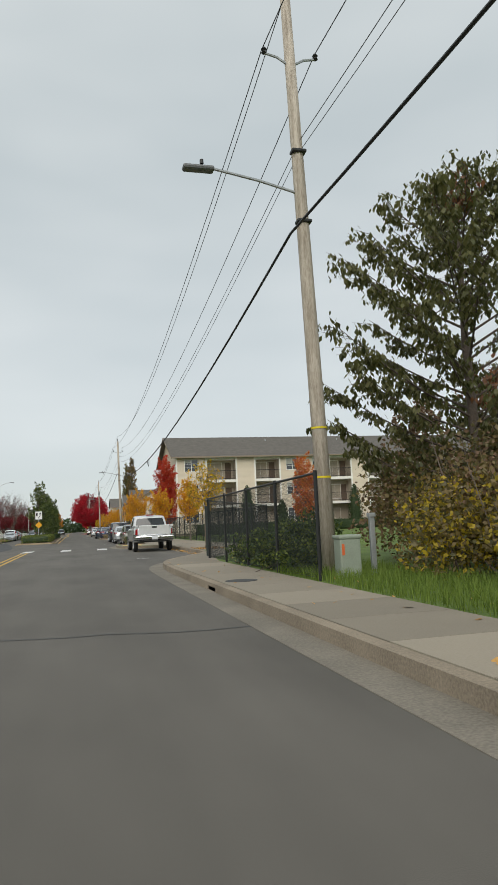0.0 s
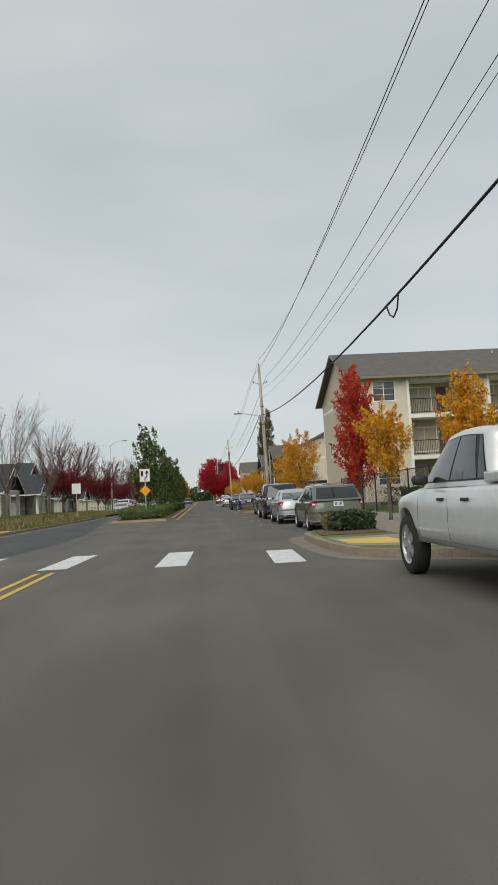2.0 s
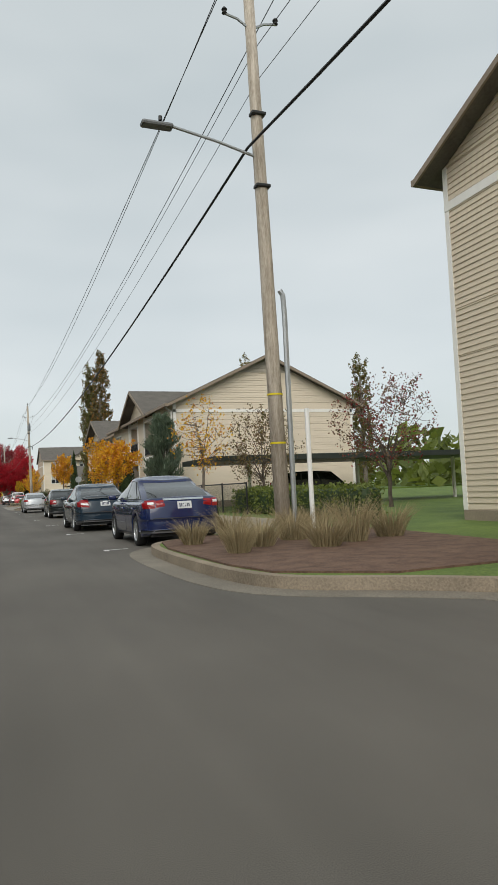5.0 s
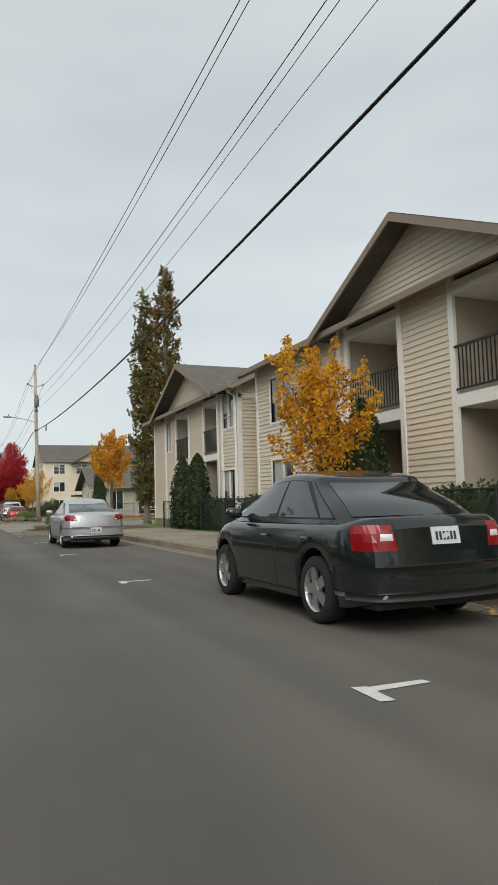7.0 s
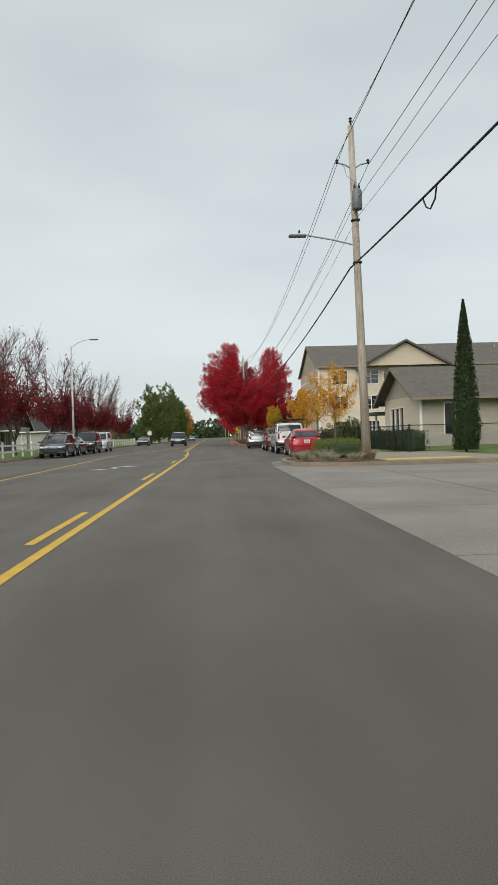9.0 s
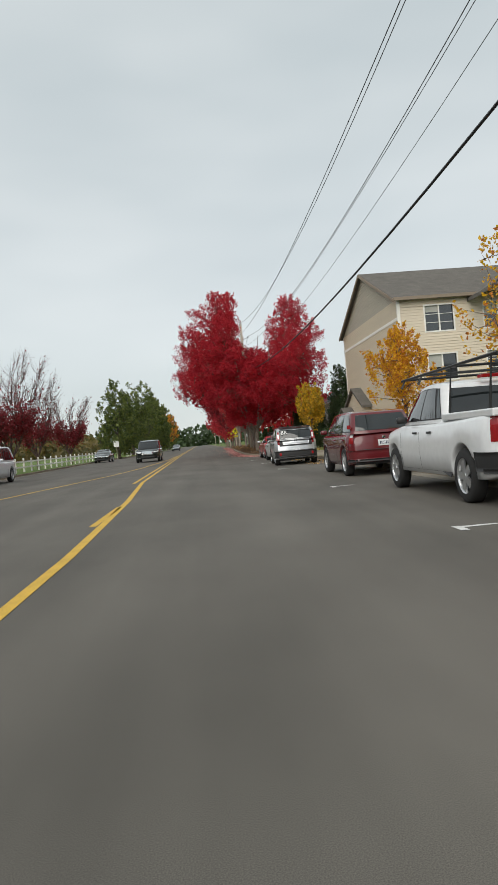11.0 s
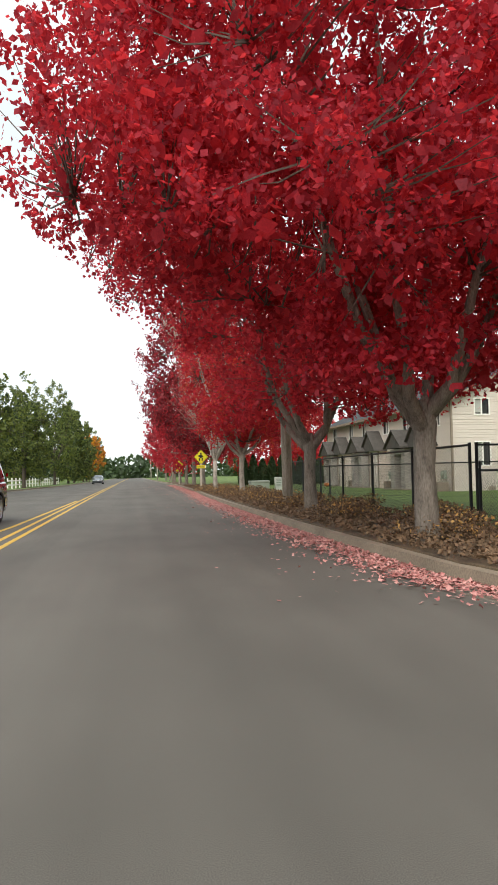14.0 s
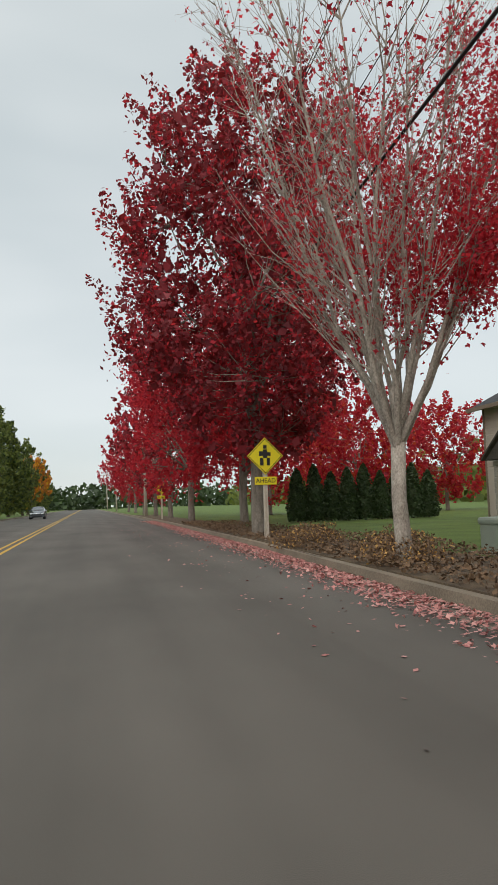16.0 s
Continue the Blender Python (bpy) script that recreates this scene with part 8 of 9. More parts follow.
def pine(label, at, h, r, seed):
    """A shaggy pine: upswept boughs, each with needle sprays."""
    rng = np.random.default_rng(seed)
    t = thing("pine_tree", label, "pine", at=at)
    part("trunk", Mesh().tube([(0, 0, -0.1), (0.05, 0, h * 0.5), (0, 0, h * 0.97)], [0.1, 0.07, 0.015], 8), DARK_BARK, t, smooth=True)
    pts, dirs, wood = [], [], Mesh()
    for k in range(240):
        z = h * (0.05 + 0.9 * rng.uniform() ** 1.25)
        a = rng.uniform(0, 2 * math.pi)
        ln = r * float(np.interp(z / h, [0.05, 0.2, 0.5, 0.8, 1.0], [0.95, 1.05, 0.9, 0.48, 0.12])) * rng.uniform(0.7, 1.1)
        d = np.array([math.cos(a), math.sin(a), 0.55 + 0.5 * z / h])
        e = np.array([0, 0, z]) + d * ln
        wood.tube([(0, 0, z), tuple(np.array([0, 0, z]) + d * ln * 0.5 - np.array([0, 0, 0.08])), tuple(e)], [0.018, 0.012, 0.004], 3, caps=False)
        n = int(35 + 70 * ln)
        u = rng.uniform(0.25, 1.05, (n, 1))
        pts.append(np.array([0, 0, z]) + d * ln * u + rng.normal(0, 0.05, (n, 3)))
        dirs.append(np.tile(np.array([[d[0], d[1], 0]]), (n, 1)) * 0.6 + rng.normal(0, 0.45, (n, 3)) * np.array([1, 1, 0]))
    part("bough_work", wood, DARK_BARK, t)
    part("crown", blades(np.concatenate(pts), 0.25, 1.0, 0.016, L_BLUEGREEN, rng, "crown", np.concatenate(dirs)), None, t)
    return t


pine("shaggy blue-green pine at the building corner", (8.75, 110.9, 0.15), 5.0, 1.0, 101)


def tuft(label, at, h, r, mat, seed, n=420, name="grass_tuft", group="ornamental grasses"):
    rng = np.random.default_rng(seed)
    a, d = rng.uniform(0, 2 * math.pi, n), rng.uniform(0, 1, n) ** 0.5 * r * 0.35
    c = np.stack([d * np.cos(a), d * np.sin(a), np.zeros(n)], 1)
    ob = part(name, blades(c, h, 1.0, 0.006, mat, rng, name, np.stack([np.cos(a), np.sin(a), np.zeros(n)], 1) * rng.uniform(0.1, 1.0, (n, 1)) * (r / h)), None)
    ob.location = at
    return tagged(ob, label, "ornamental grass", group)


# grasses in the bulbs
rng = np.random.default_rng(400)
for k, (gx, gy, gh_, gr, mt) in enumerate(((3.6, 88.6, 0.45, 0.5, 0), (4.6, 89.2, 0.6, 0.7, 0), (5.4, 88.0, 0.62, 0.7, 0), (6.3, 89.0, 0.62, 0.7, 0), (4.4, 87.2, 0.52, 0.65, 0), (5.2, 86.3, 0.52, 0.65, 0), (7.0, 87.2, 0.6, 0.7, 0), (3.7, 86.4, 0.5, 0.5, 0), (6.0, 86.8, 0.8, 0.7, 0), (3.5, 50.2 - 1.2, 0.5, 0.5, 0),
                                           (3.4, 141.6, 0.27, 0.5, 1), (4.2, 140.8, 0.3, 0.55, 1), (5.0, 140.6, 0.3, 0.55, 0), (3.5, 143.0, 0.27, 0.5, 1), (4.4, 144.0, 0.3, 0.5, 0), (5.3, 144.3, 0.28, 0.5, 1),
                                           (3.5, 165.4, 0.3, 0.5, 1), (4.3, 164.6, 0.3, 0.5, 1), (5.1, 164.3, 0.3, 0.5, 1), (3.4, 166.6, 0.3, 0.5, 0), (3.5, 168.0, 0.3, 0.5, 1), (4.0, 169.6, 0.3, 0.5, 1), (5.7, 164.6, 0.4, 0.45, 0), (4.3, 166.0, 0.42, 0.5, 1))):
    tuft("straw-coloured ornamental grass clump" if mt == 0 else "pale blue-grey fescue clump in the bulb", (gx, gy, 0.17), gh_, gr, (DRYGRASS, BLUEGRASS)[mt], 410 + k)
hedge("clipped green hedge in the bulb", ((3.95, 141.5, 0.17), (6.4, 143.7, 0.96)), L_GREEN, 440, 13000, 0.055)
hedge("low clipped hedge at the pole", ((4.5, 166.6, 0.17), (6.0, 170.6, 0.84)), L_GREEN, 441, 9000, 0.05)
hedge("dark clipped hedge behind the fence", ((9.1, 113.5, 0.15), (9.75, 131.0, 1.38)), L_DARK, 442, 12000, 0.09)
hedge("dark clipped hedge behind the fence", ((9.1, 132.6, 0.15), (9.75, 139.4, 1.35)), L_DARK, 443, 6000, 0.09)
hedge("long low dark hedge before the building", ((11.2, 72.6, 0.15), (52.0, 73.6, 1.25)), L_DARK, 444, 14000, 0.13)
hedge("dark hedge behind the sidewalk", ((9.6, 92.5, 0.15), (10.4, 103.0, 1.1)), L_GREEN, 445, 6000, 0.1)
hedge("dark hedge behind the black fence", ((9.7, 172.5, 0.15), (10.5, 202.0, 1.15)), L_DARK, 446, 14000, 0.1)
hedge("low dark hedge beside the gable wall", ((8.9, 203.5, 0.15), (9.6, 209.8, 1.2)), L_DARK, 447, 6000, 0.1)
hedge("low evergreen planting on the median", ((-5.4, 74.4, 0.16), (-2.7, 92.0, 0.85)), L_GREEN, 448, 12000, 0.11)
hedge("low evergreen planting on the median", ((-5.5, 92.3, 0.16), (-2.85, 135.2, 0.75)), L_DARK, 449, 16000, 0.13)
hedge("dark hedge beside the arborvitae", ((9.4, 219.5, 0.15), (10.3, 224.6, 1.5)), L_DARK, 450, 8000, 0.12)
hedge("small dark hedge at the crosswalk bulb", ((3.4, 48.2, 0.17), (4.5, 50.0, 0.55)), L_DARK, 451, 3000, 0.085)
thicket("dark evergreen shrub beside the far fence", [(8.8, 183.5, 1.2), (9.1, 184.6, 1.3), (8.6, 189.0, 1.0)], 1.0, L_DARK, 452, 7000, 0.09, (L_BRONZE, 0.3))
# overgrown thicket at the start
thicket("tangled blackberry thicket behind the sidewalk", [(6.3 + 0.5 * (k % 3), 2.0 + k * 0.95, 0.8 + 0.5 * ((k * 7) % 3) / 2) for k in range(12)], 1.0, L_BRONZE, 460, 26000, 0.09, (L_OLIVE, 0.35))
thicket("tangled brown-leaved thicket round the pole", [(7.6 + 0.8 * (k % 3), 3.0 + k * 1.3, 1.3 + 0.4 * ((k * 5) % 3)) for k in range(12)], 1.3, L_BRONZE, 461, 30000, 0.10, (L_BROWN, 0.35))
thicket("dark leafy shrub along the chain-link fence", [(4.6 + 0.3 * (k % 2), 13.6 + k * 0.75, 1.0 - 0.11 * k if k % 2 else 0.45) for k in range(7)], 0.66, L_DARK, 462, 17000, 0.07, (L_GREEN, 0.4), stem=0.5)
thicket("round dark shrub before the grey cottage", [(-17.6, 79.6, 1.25), (-17.4, 81.0, 1.35), (-17.5, 82.3, 1.2), (-17.3, 86.6, 0.8)], 0.95, L_DARK, 463, 4000, 0.12)
# grass beside the sidewalk and dry verge across the street
c = np.stack([rng.uniform(4.02, 6.3, 15000), rng.uniform(-6, 14.2, 15000), np.full(15000, 0.14)], 1)
tagged(part("grass", blades(c, 0.22, 0.6, 0.006, BLADES, rng, "grass")), "bright unmown grass beside the sidewalk", "grass", kind="stuff")
c = np.stack([rng.uniform(-12.6, -9.6, 24000), rng.uniform(66, 108, 24000), np.full(24000, 0.14)], 1)
c[:, 2] = [on_lawn(x, y) - 0.01 for x, y in c[:, :2]]
c2 = np.stack([rng.uniform(-18.5, -11.5, 16000), rng.uniform(60, 112, 16000), np.zeros(16000)], 1)
c2[:, 2] = [on_lawn(x, y) - 0.01 for x, y in c2[:, :2]]
tagged(part("grass", blades(c2, 0.13, 0.8, 0.011, BLADES, rng, "grass")), "shaggy green lawn before the cottages", "grass", kind="stuff")
lush = 0.5 + 0.5 * np.sin(c[:, 1] * 0.9 + 2.2 * np.sin(c[:, 0] * 1.3 + c[:, 1] * 0.31)) + rng.normal(0, 0.25, 24000) > 0.62
tagged(part("grass", blades(c[lush], 0.26, 0.8, 0.009, BLADES, rng, "grass")), "green weeds in the dry verge", "grass", kind="stuff")
c = c[~lush]
tagged(part("grass", blades(c, 0.33, 0.9, 0.009, VERGE, rng, "grass")), "dry straw-coloured grass along the far kerb", "grass", kind="stuff")
c = np.stack([rng.uniform(8.7, 20, 9000), rng.uniform(28, 70, 9000), np.full(9000, 0.14)], 1)
tagged(part("grass", blades(c, 0.08, 0.6, 0.008, BLADES, rng, "grass")), "short mown lawn before the apartments", "grass", kind="stuff")
# fallen leaves
n = 25000
yy = 218 + 78 * rng.uniform(0, 1, n) ** 1.15
kx = np.interp(yy, [218, 221.5, 228, 240, 252, 262, 285, 320], [4.5, 3.5, 3.45, 3.6, 3.9, 4.3, 4.8, 5.0])
xx = kx - 0.03 - np.abs(rng.normal(0, 0.36, n))
tagged(new("leaf_litter", leaf_mesh("leaf_litter", np.stack([xx, yy, rng.uniform(0.012, 0.045, n)], 1), 0.056, L_PINK, rng, 0.85, LOBED)), "pink and red maple leaves drifted in the gutter", "fallen leaves", kind="stuff")
n = 26000
yy = 218.6 + 62 * rng.uniform(0, 1, n) ** 1.3
kx = np.interp(yy, [218, 221.5, 228, 240, 252, 262, 285, 320], [4.5, 3.5, 3.45, 3.6, 3.9, 4.3, 4.8, 5.0])
tagged(new("leaf_litter", leaf_mesh("leaf_litter", np.stack([kx + 0.17 + 2.9 * rng.uniform(0, 1, n) ** 1.4, yy, rng.uniform(0.18, 0.26, n) + 0.06 * np.sin(yy * 3.1) ** 2], 1), 0.07, L_BROWN, rng, 0.45)), "brown leaves heaped on the maple bed", "fallen leaves", kind="stuff")
n = 420
tagged(new("leaf_litter", leaf_mesh("leaf_litter", np.stack([2.9 - np.abs(rng.normal(0, 0.75, n)), rng.uniform(220, 292, n), np.full(n, 0.01)], 1), 0.055, L_PINK, rng, 0.9)), "scattered red leaves on the asphalt", "fallen leaves", kind="stuff")
for x0, x1, y0, y1, n, z in ((4.75, 5.14, 29.0, 40.0, 260, 0.02), (5.2, 6.5, 29.8, 33.0, 260, 0.18), (4.9, 5.34, 105.0, 114.0, 420, 0.02), (5.4, 6.6, 108, 111.4, 260, 0.18), (4.4, 5.5, 199.0, 206.0, 300, 0.015), (4.5, 9.0, 216.0, 222.0, 900, 0.175), (2.6, 6.0, 4.0, 22.0, 120, 0.165)):
    tagged(new("leaf_litter", leaf_mesh("leaf_litter", np.stack([rng.uniform(x0, x1, n), rng.uniform(y0, y1, n), np.full(n, z)], 1), 0.09, L_LITTER, rng, 0.9)), "yellow-brown leaves fallen by the kerb", "fallen leaves", kind="stuff")
# low heather-like groundcover in the maple bed
thicket("brown groundcover shrubs under the maples", [(4.7 + 0.7 * (k % 3), 224.0 + k * 1.65, 0.3) for k in range(24)], 0.72, L_BROWN, 470, 46000, 0.052, (L_LITTER, 0.2), squash=0.42, stem=0.4)


# ---- utility poles and wires ----
POLES = [(4.6, 4.3, -62.0, 12.3), (4.85, 4.55, 13.0, 12.4), (5.65, 5.4, 89.0, 12.3), (5.65, 5.38, 164.8, 12.3), (4.75, 4.6, 235.0, 11.8), (5.5, 5.3, 310.0, 12.1), (6.0, 5.8, 386.0, 12.0), (6.4, 6.2, 462.0, 12.0)]


def utility_pole(x0, x1, y, h, lamp, transformer, conduit, tags):
    up = thing("utility_pole", "weathered wooden utility pole with steel brackets" + (" and a transformer" if transformer else ""), "utility pole", at=(x0, y, 0.14), group="utility poles")
    lx = lambda z: (x1 - x0) * z / h
    part("pole", Mesh().tube([(lx(z), 0, z) for z in (-0.2, h * 0.33, h * 0.66, h)], [0.165, 0.15, 0.13, 0.11], 14), WOOD, up, smooth=True)
    for s in (-1, 1):
        z = h - 1.35
        arm = part("bracket", Mesh().tube([(lx(z) + s * 0.1, -0.02, z - 0.18), (lx(z) + s * 0.3, -0.02, z - 0.06), (lx(z) + s * 0.58, -0.02, z)], 0.028, 6), STEEL, up)
        part("insulator", Mesh().lathe([(0.02, -0.03), (0.06, 0.0), (0.03, 0.05), (0.065, 0.08), (0.03, 0.13), (0.0, 0.15)], at=(lx(z) + s * 0.58, -0.02, z), sides=10), BLACK_TRIM, arm)
    pin = part("pin", Mesh().lathe([(0.03, h - 0.05), (0.03, h + 0.14), (0.07, h + 0.16), (0.035, h + 0.24), (0.07, h + 0.28), (0.0, h + 0.34)], at=(lx(h), 0, 0), sides=10), BLACK_TRIM, up)
    if lamp:
        z = 7.95
        m = part("lamp_arm", Mesh().tube([(lx(z) - 0.1, 0, z), (lx(z) - 0.9, 0, z + 0.2), (lx(z) - 1.9, 0, z + 0.38)], 0.03, 8), STEEL, up)
        hd = Mesh().bevel_box((lx(z) - 2.5, -0.12, z + 0.30), (lx(z) - 1.85, 0.12, z + 0.40), 0.05)
        part("lamp_head", hd, material("lamp_grey", (0.15, 0.155, 0.16), 0.5), m)
        part("photocell", Mesh().lathe([(0.04, z + 0.46), (0.04, z + 0.55), (0.0, z + 0.57)], at=(lx(z) - 2.1, 0, 0), sides=8), BLACK_TRIM, m)
    for z in (7.3, 8.85):
        part("clamp", Mesh().bevel_box((lx(z) - 0.16, -0.17, z - 0.05), (lx(z) + 0.16, 0.05, z + 0.02), 0.02), BLACK_METAL, up)
    if transformer:
        z = 9.5
        tf = part("transformer", Mesh().lathe([(0.0, z - 0.36), (0.16, z - 0.36), (0.185, z - 0.32), (0.185, z + 0.28), (0.14, z + 0.38), (0.0, z + 0.42)], at=(lx(z) + 0.04, -0.30, 0), sides=18), material("transformer_grey", (0.16, 0.17, 0.18), 0.5, 0.2), up, smooth=True)
        for s in (-1, 1):
            part("bushing", Mesh().lathe([(0.035, z + 0.4), (0.05, z + 0.48), (0.03, z + 0.55), (0.0, z + 0.62)], at=(lx(z) + 0.04 + s * 0.08, -0.30, 0), sides=8), BLACK_TRIM, tf)
        part("jumper", Mesh().tube([(lx(z) + 0.02, -0.34, z + 0.6), (lx(z) - 0.3, -0.2, z + 0.9), (lx(z) - 0.35, -0.05, z + 1.3), (lx(z) - 0.55, 0, h - 1.3)], 0.008, 4), CABLE, tf)
    if conduit:
        part("conduit", Mesh().tube([(0.23, -0.06, 0), (0.22, -0.06, 4.6), (0.2, -0.06, 5.0), (0.14, -0.05, 5.1)], 0.055, 8), STEEL, up, "grey service conduit")
        part("marker_post", Mesh().tube([(0.52, -0.3, 0), (0.50, -0.3, 2.6)], 0.05, 8), SIGN_WHITE, up)
    for z in tags:
        part("tag", Mesh().lathe([(0.166, z), (0.166, z + 0.04)], at=(lx(z), 0, 0), sides=14), SIGN_YELLOW, up, "yellow tag band")
    return up


for k, (x0, x1, y, h) in enumerate(POLES):
    utility_pole(x0, x1, y, h, k in (1, 2, 3, 5), k == 3, k == 2, (1.9, 2.9) if k in (1, 2) else ())


def wire(label, dx, heights, sags, r, name="overhead_wire"):
    """One length of wire for each span between two poles."""
    for k, ((_, x1, y0, _), (_, x3, y3, _)) in enumerate(zip(POLES, POLES[1:])):
        za, zb, sag = heights[min(k, len(heights) - 1)], heights[min(k + 1, len(heights) - 1)], sags[min(k, len(sags) - 1)]
        pts = [(x1 + dx + (x3 - x1) * t, y0 + (y3 - y0) * t, za + (zb - za) * t - sag * 4 * t * (1 - t)) for t in [q / 24 for q in range(25)]]
        tagged(part(name, Mesh().tube(pts, r, 5, caps=False), CABLE), label, "overhead wire", "overhead wires")


wire("thin black power line strung pole to pole", 0.0, (12.6, 12.65, 13.1, 12.45, 12.0, 12.2), (2.0, 2.25, 1.3, 2.5, 1.5), 0.011)
wire("thin black power line on the street bracket", -0.6, (11.2, 11.25, 11.6, 11.15, 10.55, 10.7), (1.7, 1.85, 0.7, 2.0, 1.4), 0.011)
wire("thin black power line on the far bracket", 0.6, (11.3, 11.3, 11.65, 11.0, 10.75, 10.7), (1.8, 1.83, 1.25, 2.3, 1.6), 0.011)
wire("thin neutral wire below the brackets", 0.14, (9.25, 9.25, 10.5, 9.7, 9.75, 9.7), (1.5, 1.9, 1.05, 1.8), 0.008)
wire("thin secondary wire below the brackets", 0.16, (9.05, 9.05, 9.8, 9.1, 8.9, 9.0), (1.7, 1.75, 1.15, 1.95), 0.007)
wire("thick black bundled communication cable", -0.16, (7.17, 7.17, 8.25, 7.23, 7.55, 7.4), (1.5, 1.95, 1.33, 1.7, 1.2), 0.03, "communication_cable")
for px_, py_, pz_ in ((4.76, 46.0, 5.72), (5.22, 155.6, 6.79)):
    tagged(part("cable_loop", Mesh().tube([(px_, py_ - 0.5, pz_), (px_, py_ - 0.35, pz_ - 0.3), (px_, py_, pz_ - 0.42), (px_, py_ + 0.3, pz_ - 0.28), (px_, py_ + 0.55, pz_ + 0.02)], 0.02, 6), CABLE), "slack loop of black cable under the line", "cable loop")


# ---- fences ----
def chain_fence(label, line, h, pitch=0.09, post_gap=2.8, mat=None, wire_r=0.0028, name="chain_link_fence"):
    """Posts, top and bottom rail and a diamond mesh of real wires."""
    f = thing(name, label, "fence", at=(line[0][0], line[0][1], 0.14))
    mt = mat or BLACK_METAL
    ox, oy = line[0]
    mesh, np_ = Mesh(), []
    for (xa, ya), (xb, yb) in zip(line, line[1:]):
        L = math.dist((xa, ya), (xb, yb))
        ux, uy = (xb - xa) / L, (yb - ya) / L
        P = lambda s, z: (xa - ox + ux * s, ya - oy + uy * s, z)
        n = max(1, round(L / post_gap))
        for k in range(n + 1):
            part("post", Mesh().tube([P(L * k / n, -0.1), P(L * k / n, h + 0.05)], 0.035, 8), mt, f)
        part("top_rail", Mesh().tube([P(0, h), P(L, h)], 0.024, 6), mt, f)
        part("bottom_wire", Mesh().tube([P(0, 0.06), P(L, 0.06)], 0.006, 4), mt, f)
        s = -h
        while s < L:
            for sg in (1, -1):
                a0, a1 = s, s + h
                z0, z1 = (0.05, h) if sg > 0 else (h, 0.05)
                c0, c1 = max(a0, 0.0), min(a1, L)
                if c1 - c0 > 0.02:
                    t0, t1 = (c0 - a0) / h, (c1 - a0) / h
                    mesh.tube([P(c0, z0 + (z1 - z0) * t0), P(c1, z0 + (z1 - z0) * t1)], wire_r, 3, caps=False)
            s += pitch
    tagged(part("wire_mesh", mesh, mt, f), kind="stuff")
    return f


chain_fence("black chain-link fence beside the sidewalk", [(4.1, 11.5), (4.12, 21.9)], 1.9, 0.08)
chain_fence("black chain-link fence round the lawn", [(4.16, 22.0), (8.5, 30.5), (8.55, 72.0)], 1.85, 0.08)
screen = thing("privacy_screen", "dark green woven screen on a fence corner", "fence screen", at=(4.2, 22.1, 0.14))
part("cloth", Mesh().box((0, 0, 0.05), (0.02, 0.75, 1.7)), material("green_screen", (0.012, 0.022, 0.018), 0.9, vary=0.3, fine=120), screen)
chain_fence("low black chain-link fence before the hedge", [(8.85, 112.2), (8.85, 131.2)], 1.2, 0.08)
chain_fence("low black chain-link fence before the hedge", [(8.85, 131.4), (8.85, 139.6)], 1.2, 0.08)
chain_fence("black chain-link fence along the lot", [(9.3, 171.8), (9.3, 202.5)], 1.3, 0.1)
chain_fence("black chain-link fence by the clubhouse drive", [(9.3, 171.7), (13.2, 173.2), (22.0, 173.6)], 1.3, 0.1)
chain_fence("black chain-link fence behind the maples", [(6.95, 227.6), (7.15, 237.0), (7.4, 246.4)], 1.58, 0.08)
chain_fence("black chain-link fence across the townhouse lawn", [(7.5, 246.3), (12.6, 237.7), (15.2, 233.5)], 1.35, 0.1)
chain_fence("black chain-link gate panel at the hedge", [(7.05, 227.5), (9.6, 227.6)], 1.58, 0.08)
chain_fence("low black chain-link fence at the hedge", [(6.9, 224.6), (7.0, 227.3)], 1.05, 0.08)
chain_fence("dark fence before the apartments", [(9.3, 100.5), (9.3, 111.8)], 1.2, 0.1)


def rail_fence(label, x, y0, y1, gap=2.4, h=1.0):
    f = thing("rail_fence", label, "fence", at=(x, y0, 0.14))
    n = round((y1 - y0) / gap)
    for k in range(n + 1):
        part("post", Mesh().bevel_box((-0.06, k * gap - 0.06, -0.05), (0.06, k * gap + 0.06, h + 0.08), 0.015), TRIM, f)
    for z in (0.4, 0.82):
        for k in range(n):
            part("rail", Mesh().box((-0.03, k * gap + 0.06, z - 0.06), (0.03, (k + 1) * gap - 0.06, z + 0.06)), TRIM, f)
    return f


rail_fence("white two-rail fence across the street", -13.7, 178, 262)
rail_fence("white two-rail fence across the street", -13.9, 116, 142)
rail_fence("white two-rail fence far up the street", -12.0, 284, 330)


# ---- signs, lamps, boxes ----
def diamond(mb, cz, half, y0, y1):
    p = [(0, cz - half), (half, cz), (0, cz + half), (-half, cz)]
    return mb.add([(x, y0, z) for x, z in p] + [(x, y1, z) for x, z in p], [(0, 1, 2, 3), (7, 6, 5, 4)] + [(i, 4 + i, 4 + (i + 1) % 4, (i + 1) % 4) for i in range(4)])


